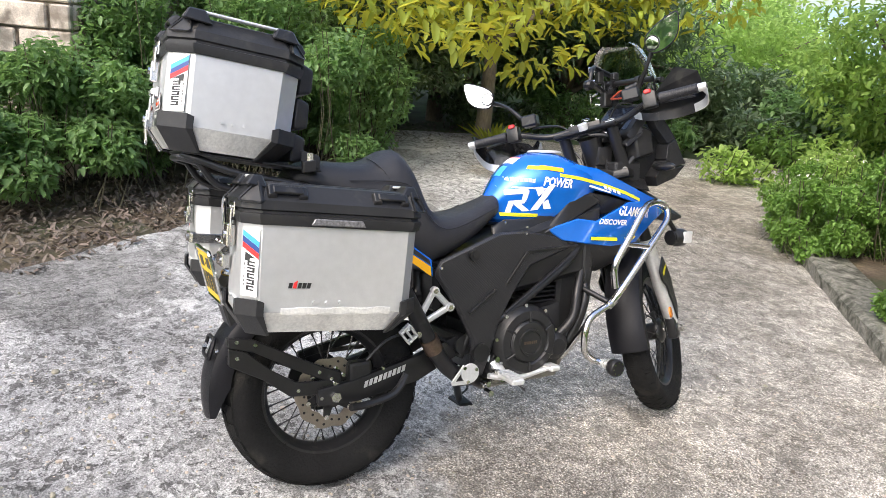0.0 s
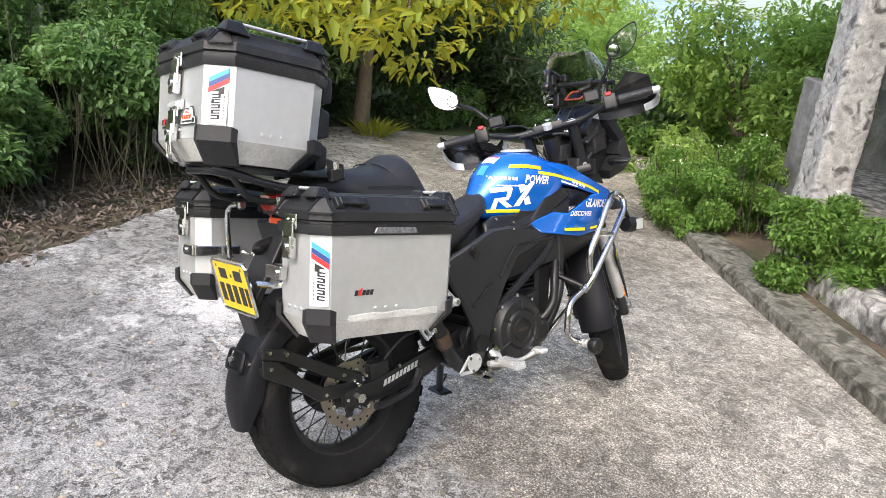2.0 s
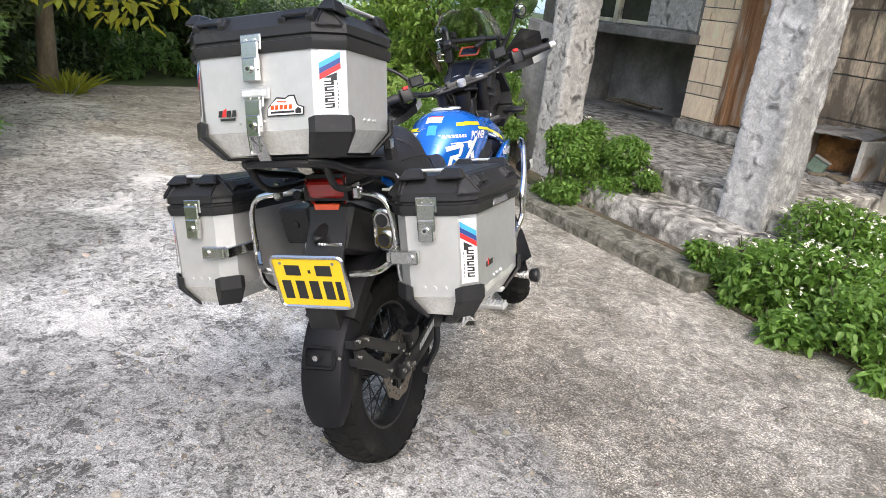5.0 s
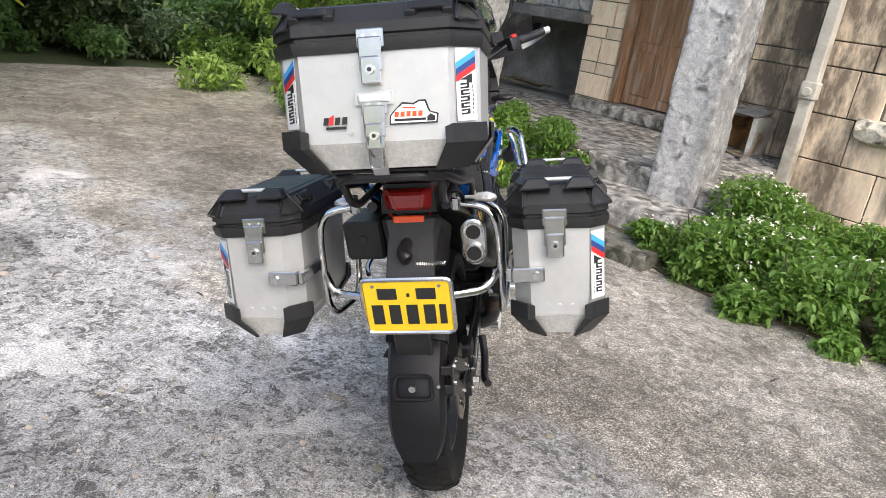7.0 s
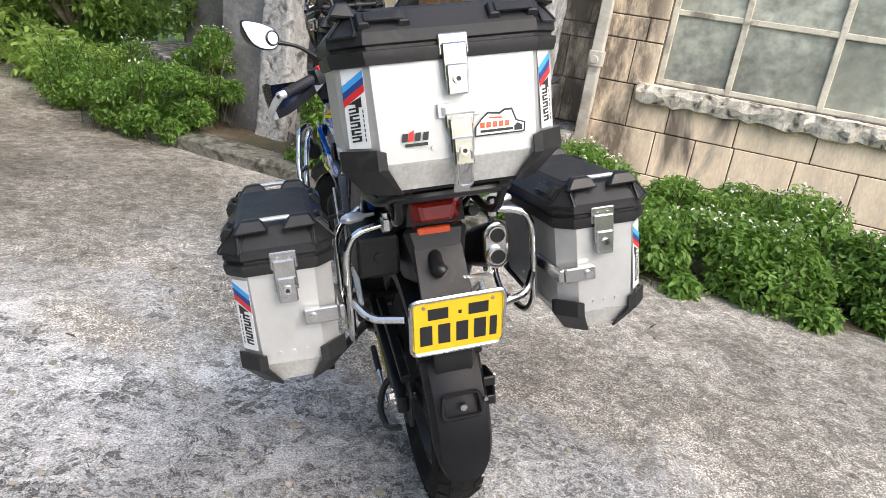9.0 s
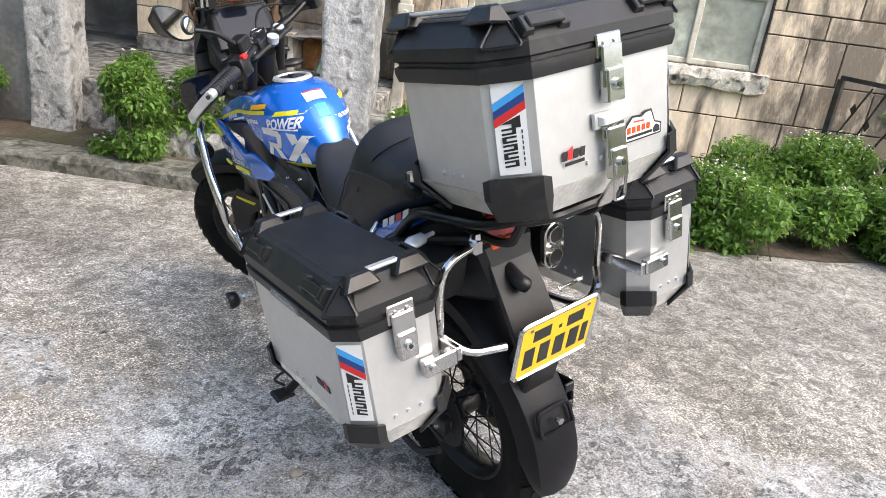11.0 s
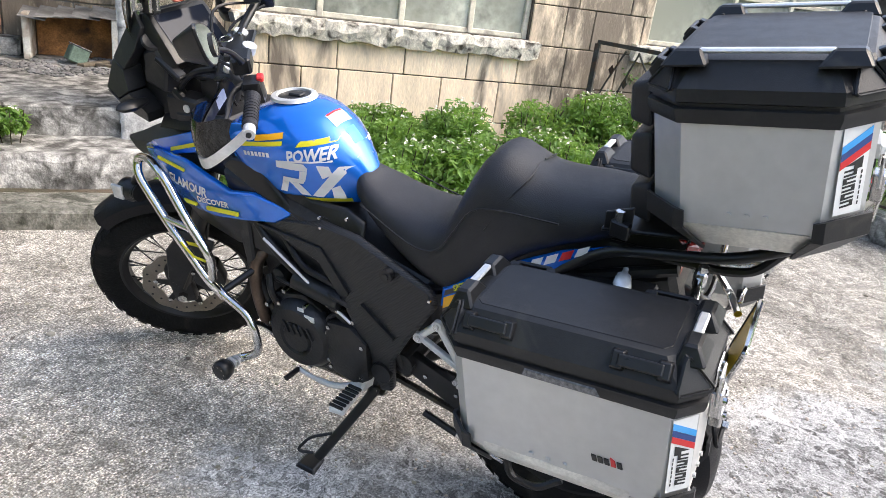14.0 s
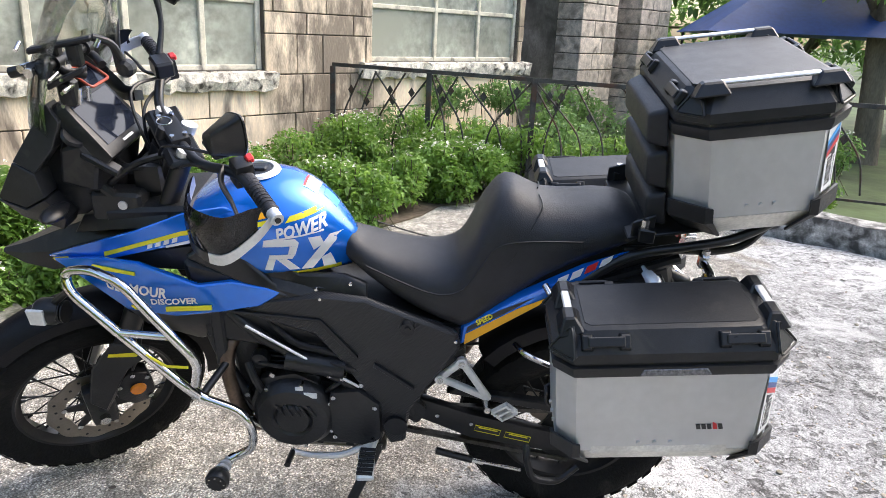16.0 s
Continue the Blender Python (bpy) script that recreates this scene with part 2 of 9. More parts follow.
def leak_stains(m, bands, tone, streak=(7.0, 7.0, 0.55), weight=0.85):
    """Soot and water stains that ran down a wall along the given stretches of it: (from, to, how strong)."""
    nt = m.node_tree
    n, l = nt.nodes, nt.links
    p = n["Principled BSDF"]
    old = p.inputs["Base Color"].links[0].from_socket
    tc, sep, mp, tx, rp = n.new("ShaderNodeTexCoord"), n.new("ShaderNodeSeparateXYZ"), n.new("ShaderNodeMapping"), n.new("ShaderNodeTexNoise"), n.new("ShaderNodeValToRGB")
    l.new(tc.outputs["Object"], sep.inputs[0])
    l.new(tc.outputs["Object"], mp.inputs[0])
    mp.inputs["Scale"].default_value = streak
    l.new(mp.outputs[0], tx.inputs["Vector"])
    tx.inputs["Scale"].default_value, tx.inputs["Detail"].default_value, tx.inputs["Roughness"].default_value = 1.0, 10.0, 0.7
    rp.color_ramp.elements[0].position, rp.color_ramp.elements[1].position = 0.34, 0.53
    l.new(tx.outputs["Fac"], rp.inputs[0])
    total = None
    for u0, u1, k in bands:
        lo, hi, ml = n.new("ShaderNodeMapRange"), n.new("ShaderNodeMapRange"), n.new("ShaderNodeMath")
        lo.inputs[1].default_value, lo.inputs[2].default_value, lo.inputs[4].default_value = u0 - 0.12, u0 + 0.12, k
        hi.inputs[1].default_value, hi.inputs[2].default_value, hi.inputs[3].default_value, hi.inputs[4].default_value = u1 - 0.12, u1 + 0.12, 1.0, 0.0
        l.new(sep.outputs[0], lo.inputs[0])
        l.new(sep.outputs[0], hi.inputs[0])
        ml.operation = "MULTIPLY"
        l.new(lo.outputs[0], ml.inputs[0])
        l.new(hi.outputs[0], ml.inputs[1])
        if total is None:
            total = ml.outputs[0]
        else:
            mx = n.new("ShaderNodeMath")
            mx.operation = "MAXIMUM"
            l.new(total, mx.inputs[0])
            l.new(ml.outputs[0], mx.inputs[1])
            total = mx.outputs[0]
    f, w = n.new("ShaderNodeMath"), n.new("ShaderNodeMath")
    f.operation, w.operation = "MULTIPLY", "MULTIPLY"
    l.new(rp.outputs[0], f.inputs[0])
    l.new(total, f.inputs[1])
    l.new(f.outputs[0], w.inputs[0])
    w.inputs[1].default_value = weight
    x = n.new("ShaderNodeMix")
    x.data_type = "RGBA"
    l.new(w.outputs[0], x.inputs[0])
    l.new(old, x.inputs[6])
    x.inputs[7].default_value = (*tone, 1)
    l.new(x.outputs[2], p.inputs["Base Color"])


leak_stains(M_STONE, ((-2.0, 0.26, 1.0), (2.95, 4.4, 0.95), (6.9, 7.3, 0.8)), (0.085, 0.066, 0.052), (5.0, 5.0, 1.6))
M_JOINT = material("dark_joint", (0.13, 0.11, 0.09), 0.95, var=0.4, scale=5, bump=0.5)
M_SILL = material("weathered_sill", (0.74, 0.68, 0.58), 0.9, var=0.35, scale=9, bump=1.0, bscale=30, dirt=(0.07, 0.06, 0.05), dscale=11, damt=0.42)
M_ALU = material("old_window_frame", (0.66, 0.62, 0.50), 0.55, var=0.15, scale=8, bump=0.15, dirt=(0.25, 0.22, 0.18), dscale=5, damt=0.35)
M_DIMPANE = material("dim_window_glass", (0.045, 0.043, 0.046), 0.06, var=0.3, scale=2.0, spec=0.6, rvar=0.05)
M_PANE = material("dusty_window_glass", (0.60, 0.62, 0.54), 0.12, var=0.5, scale=1.5, spec=0.8, dirt=(0.60, 0.61, 0.52), dscale=1.1, damt=0.7, rvar=0.1)
M_PANE.node_tree.nodes["Principled BSDF"].inputs["Transmission Weight"].default_value = 0.45
M_CURTAIN = material("pale_curtain", (0.78, 0.78, 0.60), 0.8, var=0.2, scale=2, stretch=(3, 3, 0.4))
M_PIPE = material("grey_pvc_pipe", (0.60, 0.57, 0.50), 0.5, var=0.12, scale=6, dirt=(0.30, 0.26, 0.2), dscale=3, damt=0.35)
M_DOOR = material("brown_wood_door", (0.30, 0.17, 0.09), 0.5, var=0.35, scale=3, bump=0.2, bscale=40, dirt=(0.42, 0.36, 0.30), dscale=2.2, damt=0.35, stretch=(8, 8, 0.8))
M_BRICK = material("pale_split_brick", (0.60, 0.52, 0.44), 0.9, var=0.32, scale=9, bump=1.0, bscale=18, objrand=0.16, dirt=(0.24, 0.20, 0.16), dscale=5, damt=0.42)
M_IRON = material("rusty_dark_iron", (0.055, 0.055, 0.05), 0.7, 0.3, var=0.4, scale=9, bump=0.3, dirt=(0.09, 0.05, 0.03), dscale=8, damt=0.4)
M_TARP = material("blue_tarpaulin", (0.02, 0.06, 0.22), 0.6, var=0.2, scale=2)
M_STEM = material("dark_stem", (0.07, 0.065, 0.035), 0.85, var=0.4, scale=8, bump=0.5)
M_BARK = material("grey_brown_bark", (0.17, 0.14, 0.10), 0.9, var=0.35, scale=6, bump=1.0, bscale=25, stretch=(1, 1, 0.3))
M_LEAF_WEED = leafy("weed_leaf", (0.135, 0.24, 0.058), (0.30, 0.51, 0.082), 0.36)
M_LEAF_DARK = leafy("dark_tree_leaf", (0.125, 0.175, 0.105), (0.20, 0.31, 0.10), 0.3, 0.27)
M_LEAF_MID = leafy("bush_leaf", (0.125, 0.215, 0.085), (0.28, 0.47, 0.13), 0.40)
# light green, raised further to paint in the haze over far trees
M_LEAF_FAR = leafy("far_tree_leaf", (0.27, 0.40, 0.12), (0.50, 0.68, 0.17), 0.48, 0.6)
M_LEAF_YEL = leafy("yellow_leaf", (0.24, 0.32, 0.05), (0.70, 0.62, 0.06), 0.48)
M_LEAF_DRY = material("dry_leaf", (0.135, 0.112, 0.098), 0.8, island=True, var=0.3, scale=5)
M_PETAL = material("white_petal", (0.75, 0.75, 0.68), 0.6, island=True)
M_PINK = material("pink_petal", (0.55, 0.10, 0.16), 0.6, island=True)

# ---- mesh helpers ----


def mesh_ob(name, bm, mat, parent=None, smooth=False, M=None):
    me = bpy.data.meshes.new(name)
    bmesh.ops.recalc_face_normals(bm, faces=bm.faces)
    bm.to_mesh(me)
    bm.free()
    if smooth:
        me.polygons.foreach_set("use_smooth", [True] * len(me.polygons))
        if smooth is not True:
            me.set_sharp_from_angle(angle=radians(smooth))
    for mm in (mat if isinstance(mat, (list, tuple)) else [mat]):
        me.materials.append(mm)
    ob = new(name, me)
    if parent is not None:
        ob.parent = parent
    if M is not None:
        ob.matrix_basis = M
    return ob


def part(name, bm, mat, parent, label="", smooth=False, M=None):
    ob = mesh_ob(name, bm, mat, parent, smooth, M)
    if label:
        tagged(ob, label)
    return ob


def thing(name, label, category, group="", M=None, kind=""):
    return tagged_at(new(name), label, category, group, M, kind)


def tagged_at(ob, label, category, group, M, kind):
    tagged(ob, label, category, group, kind)
    if M is not None:
        ob.matrix_basis = M
    return ob


def bevel(bm, w, seg=1, ang=30):
    es = [e for e in bm.edges if len(e.link_faces) == 2 and e.calc_face_angle(0) > radians(ang)]
    if es and w > 0:
        bmesh.ops.bevel(bm, geom=es, offset=w, segments=seg, affect="EDGES", profile=0.6, clamp_overlap=True)


def bx(x0, x1, y0, y1, z0, z1, bev=0.0, seg=1, bm=None):
    b = bmesh.new()
    r = bmesh.ops.create_cube(b, size=1.0)
    for v in r["verts"]:
        v.co = Vector((x0 + (v.co.x + 0.5) * (x1 - x0), y0 + (v.co.y + 0.5) * (y1 - y0), z0 + (v.co.z + 0.5) * (z1 - z0)))
    bevel(b, bev, seg)
    return join(bm, b)


def join(bm, b):
    if bm is None:
        return b
    me = bpy.data.meshes.new("tmp")
    b.to_mesh(me)
    b.free()
    bm.from_mesh(me)
    bpy.data.meshes.remove(me)
    return bm


def moved(b, m):
    bmesh.ops.transform(b, matrix=m, verts=b.verts)
    return b


def hexa(bottom, top, bev=0.0, bm=None, seg=1):
    """A closed solid between two loops of as many points."""
    b = bmesh.new()
    vs = [[b.verts.new(p) for p in ring] for ring in (bottom, top)]
    n = len(bottom)
    b.faces.new(vs[0])
    b.faces.new(vs[1])
    for i in range(n):
        b.faces.new((vs[0][i], vs[0][(i + 1) % n], vs[1][(i + 1) % n], vs[1][i]))
    bmesh.ops.recalc_face_normals(b, faces=b.faces)
    bevel(b, bev, seg)
    return join(bm, b)


def prism(poly, axis, d0, d1, bev=0.0, bm=None, seg=1):
    """A plate of outline poly (two coordinates, in the order of the other axes) from d0 to d1 along axis."""
    def p3(p, d):
        return {"x": (d, p[0], p[1]), "y": (p[0], d, p[1]), "z": (p[0], p[1], d)}[axis]
    return hexa([p3(p, d0) for p in poly], [p3(p, d1) for p in poly], bev, bm, seg)


def smooth_path(pts, n=6, closed=False):
    """Catmull-Rom through the points."""
    P = [Vector(p) for p in pts]
    out, k = [], len(P)
    rng = range(k if closed else k - 1)
    for i in rng:
        a, b, c, d = (P[(i - 1) % k] if closed or i > 0 else P[0], P[i], P[(i + 1) % k], P[(i + 2) % k] if closed or i + 2 < k else P[-1])
        for j in range(n):
            t = j / n
            out.append(0.5 * ((2 * b) + (c - a) * t + (2 * a - 5 * b + 4 * c - d) * t * t + (3 * b - a - 3 * c + d) * t ** 3))
    if not closed:
        out.append(P[-1])
    return out


def corner_path(pts, r=0.04, n=5, closed=False):
    """Straight runs joined by round bends of about radius r."""
    P = [Vector(p) for p in pts]
    out = []
    for i, p in enumerate(P):
        if not closed and i in (0, len(P) - 1):
            out.append(p)
            continue
        a, c = P[i - 1], P[(i + 1) % len(P)]
        ra, rc = min(r, (a - p).length * 0.45), min(r, (c - p).length * 0.45)
        s, e = p + (a - p).normalized() * ra, p + (c - p).normalized() * rc
        for j in range(n + 1):
            t = j / n
            out.append(s * (1 - t) ** 2 + p * 2 * t * (1 - t) + e * t * t)
    return out


def tube(pts, r, n=8, closed=False, bm=None, squash=1.0):
    """A pipe swept along pts; r a number or one for each point."""
    b = bmesh.new()
    P = [Vector(p) for p in pts]
    k = len(P)
    rs = [r] * k if isinstance(r, (int, float)) else list(r)
    rings, nrm = [], None
    for i, p in enumerate(P):
        t = (P[(i + 1) % k] - P[i - 1]) if closed else (P[min(i + 1, k - 1)] - P[max(i - 1, 0)])
        t = t.normalized() if t.length > 1e-9 else Vector((0, 0, 1))
        if nrm is None:
            nrm = t.orthogonal().normalized()
        nrm = (nrm - t * nrm.dot(t))
        nrm = nrm.normalized() if nrm.length > 1e-6 else t.orthogonal().normalized()
        bi = t.cross(nrm)
        rings.append([b.verts.new(p + (nrm * math.cos(a) + bi * math.sin(a) * squash) * rs[i]) for a in (2 * math.pi * j / n for j in range(n))])
    for i in range(k if closed else k - 1):
        A, B = rings[i], rings[(i + 1) % k]
        for j in range(n):
            b.faces.new((A[j], A[(j + 1) % n], B[(j + 1) % n], B[j]))
    if not closed:
        b.faces.new(rings[0])
        b.faces.new(rings[-1])
    return join(bm, b)


def lathe(profile, seg=32, axis="x", centre=(0, 0, 0), bm=None, closed=False):
    """Turns profile (along axis, radius) round the axis through centre. closed: the profile is a loop."""
    b = bmesh.new()
    c = Vector(centre)
    rings = []
    for k in range(seg):
        a = 2 * math.pi * k / seg
        ring = []
        for d, r in profile:
            q = {"x": (d, r * math.cos(a), r * math.sin(a)), "y": (r * math.sin(a), d, r * math.cos(a)), "z": (r * math.cos(a), r * math.sin(a), d)}[axis]
            ring.append(b.verts.new(c + Vector(q)))
        rings.append(ring)
    m = len(profile)
    for k in range(seg):
        A, B = rings[k], rings[(k + 1) % seg]
        for j in range(m if closed else m - 1):
            b.faces.new((A[j], A[(j + 1) % m], B[(j + 1) % m], B[j]))
    bmesh.ops.remove_doubles(b, verts=b.verts, dist=1e-6)
    if not closed:
        bmesh.ops.holes_fill(b, edges=[e for e in b.edges if len(e.link_faces) == 1])
    return join(bm, b)


def cyl(p, q, r, n=12, bm=None, r2=None):
    return tube([p, q], [r, r if r2 is None else r2], n, bm=bm)


def loft(sections, bm=None, caps=True):
    """A skin over closed sections of as many points."""
    b = bmesh.new()
    R = [[b.verts.new(p) for p in s] for s in sections]
    n = len(sections[0])
    for A, B in zip(R, R[1:]):
        for j in range(n):
            b.faces.new((A[j], A[(j + 1) % n], B[(j + 1) % n], B[j]))
    if caps:
        b.faces.new(R[0])
        b.faces.new(R[-1])
    bmesh.ops.recalc_face_normals(b, faces=b.faces)
    return join(bm, b)


# ---- leaves ----
RNG = np.random.default_rng(7)


def leaves(name, pts, size, mat, parent=None, aspect=0.45, droop=0.4, spread=0.4):
    """Many small folded leaves at pts, as one mesh; size metres, six points and four folded faces each."""
    pts = np.asarray(pts, float)
    n = len(pts)
    s = size * (1 + spread * (RNG.random(n) * 2 - 1))
    az = RNG.random(n) * 2 * np.pi
    el = -droop + (RNG.random(n) - 0.5) * 1.6
    d = np.stack([np.cos(az) * np.cos(el), np.sin(az) * np.cos(el), np.sin(el)], 1)
    side = np.stack([-np.sin(az), np.cos(az), (RNG.random(n) - 0.5) * 0.9], 1)
    side /= np.linalg.norm(side, axis=1)[:, None]
    up = np.cross(d, side)
    w = (s * aspect * 0.5)[:, None]
    a, b = pts, pts + d * s[:, None]
    m2 = pts + d * (s * 0.75)[:, None] - up * w * 0.1
    l, l2 = pts + d * (s * 0.30)[:, None] + side * w + up * w * 0.35, m2 + side * w * 0.72 + up * w * 0.2
    r, r2 = pts + d * (s * 0.30)[:, None] - side * w + up * w * 0.35, m2 - side * w * 0.72 + up * w * 0.2
    b = b - up * w * 0.5
    V = np.stack([a, l, l2, b, r2, r], 1).reshape(-1, 3)
    F = np.empty((n, 4, 3), np.int32)
    i = np.arange(n)[:, None] * 6
    for q, tri_ in enumerate(((0, 1, 2), (0, 2, 3), (0, 3, 4), (0, 4, 5))):
        F[:, q] = i + np.array(tri_)
    me = bpy.data.meshes.new(name)
    me.vertices.add(n * 6)
    me.vertices.foreach_set("co", V.ravel())
    me.loops.add(n * 12)
    me.loops.foreach_set("vertex_index", F.ravel())
    me.polygons.add(n * 4)
    me.polygons.foreach_set("loop_start", np.arange(n * 4, dtype=np.int32) * 3)
    me.update(calc_edges=True)
    me.materials.append(mat)
    ob = new(name, me)
    if parent is not None:
        ob.parent = parent
    return ob


def clump_points(centres, radii, per, hollow=0.55):
    """Points scattered in ball-shaped clumps, thicker towards the outside."""
    out = []
    for c, r, k in zip(centres, radii, per):
        d = RNG.normal(size=(k, 3))
        d /= np.linalg.norm(d, axis=1)[:, None]
        rr = r * (hollow + (1 - hollow) * RNG.random(k)) ** 0.7
        out.append(np.asarray(c) + d * rr[:, None] * np.array([1, 1, 0.8]))
    return np.concatenate(out)


def tree(name, label, x, y, z0, height, trunk_r, crown_r, leaf, size, count, group="", lean=(0, 0), low=0.4, bushy=1.0, seed=1, aspect=0.45):
    """A tapered trunk with limbs, and a crown of leaf clumps with gaps."""
    rs = random.Random(seed)
    t = thing(name, label, "tree", group, Matrix.Translation((x, y, z0)))
    h1 = height * low
    top = Vector((lean[0], lean[1], h1))
    bm = tube(smooth_path([(0, 0, -0.1), (lean[0] * 0.3, lean[1] * 0.3, h1 * 0.4), top, top + Vector((rs.uniform(-.2, .2), rs.uniform(-.2, .2), height * 0.35))], 4), [trunk_r * (1.25 - 0.055 * i) for i in range(13)], 10)
    cs, rr = [], []
    for i in range(9):
        a = i * 2.4 + rs.random()
        L = crown_r * rs.uniform(0.55, 1.0)
        e = top + Vector((math.cos(a) * L, math.sin(a) * L, height * rs.uniform(0.05, 0.5)))
        midp = top.lerp(e, 0.5) + Vector((0, 0, 0.12 * L))
        tube(smooth_path([top - Vector((0, 0, h1 * 0.15 * rs.random())), midp, e], 3), [trunk_r * 0.5 * (1 - 0.12 * k) for k in range(7)], 6, bm=bm)
        for q in (0.55, 0.8, 1.0):
            cs.append(top.lerp(e, q) + Vector((rs.uniform(-.3, .3), rs.uniform(-.3, .3), rs.uniform(-.1, .3))) * crown_r * 0.4)
            rr.append(crown_r * rs.uniform(0.2, 0.38) * bushy)
    for i in range(6):
        cs.append(top + Vector((rs.uniform(-.5, .5) * crown_r, rs.uniform(-.5, .5) * crown_r, height * rs.uniform(0.2, 0.55))))
        rr.append(crown_r * rs.uniform(0.22, 0.4) * bushy)
    part("trunk", bm, M_BARK, t, smooth=60)
    w = np.array(rr) ** 2
    leaves("crown", clump_points([tuple(c) for c in cs], rr, (count * w / w.sum()).astype(int) + 1), size, leaf, t, aspect=aspect)
    return t


def bush(name, label, blobs, leaf, size, count, group="", flowers=0, petal=None):
    """A low plant mass: thin stems from the soil and leaf clumps; blobs are (x, y, z, radius)."""
    x0, y0 = blobs[0][0], blobs[0][1]
    t = thing(name, label, "bush", group, Matrix.Translation((x0, y0, 0)))
    bm = None
    rs = random.Random(len(blobs) * 7 + int(x0 * 100))
    for x, y, z, r in blobs:
        for k in range(3):
            a = rs.random() * 6.28
            b_ = rs.random() * 6.28
            bm = tube(smooth_path([(x - x0 + math.cos(b_) * r * 0.7, y - y0 + math.sin(b_) * r * 0.7, 0), (x - x0 + math.cos(a) * r * 0.4, y - y0 + math.sin(a) * r * 0.4, z * 0.6), (x - x0 + math.cos(a) * r * 0.8, y - y0 + math.sin(a) * r * 0.8, z + r * 0.6)], 3), 0.0038, 5, bm=bm)
    tagged(part("stem", bm, M_STEM, t), "thin brown stems", kind="stuff")
    w = np.array([b[3] for b in blobs]) ** 2
    p = clump_points([(b[0] - x0, b[1] - y0, b[2]) for b in blobs], [b[3] for b in blobs], (count * w / w.sum()).astype(int) + 1, 0.45)
    p[:, 2] = np.abs(p[:, 2])
    leaves("foliage", p, size, leaf, t, aspect=0.52, spread=0.55)
    if flowers:
        top = p[np.argsort(-p[:, 2] + RNG.random(len(p)) * 0.35)][:flowers * 3]
        f = top[RNG.integers(0, len(top), flowers)] + np.array([0, 0, 0.03])
        tagged(leaves("flower", np.repeat(f, 4, 0), 0.016, petal or M_PETAL, t, aspect=0.8, droop=-0.2), "small flower heads", kind="stuff")
    return t


# ---- ground and pavement ----
_b = bmesh.new()
_vs = [_b.verts.new((x, y, -0.07)) for x, y in ((-2500, -2500), (2500, -2500), (2500, 2500), (-2500, 2500))]
_b.faces.new(_vs)
tagged(mesh_ob("ground", _b, M_GRASSG), "green and brown earth around the yard", "ground", kind="structure")

PAVE = [(3.6, -12), (3.3, -5), (3.0, -2.75), (3.55, -1.95), (4.3, -1.0), (4.75, -0.3), (4.9, 0.25), (3.9, 0.7), (2.7, 1.45), (1.95, 2.05), (0.95, 2.75), (-1.35, 4.5), (-2.05, 5.2), (-2.45, 6.0), (-2.9, 7.4), (-4.6, 7.9), (-5.1, 7.0), (-5.9, 6.0), (-6.9, 4.6), (-7.2, 3.0), (-6.2, 2.6), (-4.7, 1.75), (-3.6, 0.7), (-2.95, -0.2), (-2.35, -1.1), (-2.2, -3), (-2.6, -7), (-3, -12)]


def ragged(poly, step=0.22, amp=0.05, seed=3):
    rs, out = random.Random(seed), []
    for (ax, ay), (bx_, by) in zip(poly, poly[1:] + poly[:1]):
        k = max(1, int(math.hypot(bx_ - ax, by - ay) / step))
        for j in range(k):
            t = j / k
            out.append((ax + (bx_ - ax) * t + rs.uniform(-amp, amp), ay + (by - ay) * t + rs.uniform(-amp, amp)))
    return out


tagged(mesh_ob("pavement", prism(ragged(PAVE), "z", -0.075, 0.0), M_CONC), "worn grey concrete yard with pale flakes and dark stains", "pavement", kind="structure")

tagged(mesh_ob("bed_hedge", prism(ragged([(-2.0, -3.2), (-2.0, -1.1), (-2.7, -0.1), (-3.4, 0.9), (-4.5, 1.95), (-6.0, 2.8), (-7.0, 3.0), (-9.0, 2.6), (-9.0, -3.2)], 0.4, 0.05, 8), "z", -0.08, -0.045), M_SOIL), "brown earth under the bushes", "ground", kind="structure")
# leaf litter on the earth beside the pavement, and stray bits on the concrete
_p = np.concatenate([np.stack([RNG.uniform(-4.6, -2.2, 9000), RNG.uniform(-2.6, 2.6, 9000)], 1), np.stack([RNG.uniform(-8, -6.2, 700), RNG.uniform(2.2, 4.6, 700)], 1)])
_keep = [(q[0] < -2.25 - max(0, q[1] + 1.1) * 0.84 + 0.15) for q in _p]
_p = _p[_keep]
_p = np.c_[_p, RNG.uniform(-0.04, 0.02, len(_p))]
tagged(leaves("leaf_litter", _p, 0.055, M_LEAF_DRY, aspect=0.35, droop=0.0), "brown and grey dry fallen leaves on the earth", "leaf litter", kind="stuff")
_p = np.stack([RNG.uniform(-3.4, 3.6, 260), RNG.uniform(-2.6, 3.2, 260), np.full(260, 0.006)], 1)
_p = np.concatenate([_p[:150], np.stack([RNG.normal(-5.6, 0.9, 260), RNG.normal(3.4, 0.6, 260), np.full(260, 0.008)], 1)])
tagged(leaves("scattered_leaves", _p, 0.035, M_LEAF_DRY, aspect=0.4, droop=0.0), "small dry leaf bits scattered on the concrete", "leaf litter", kind="stuff")


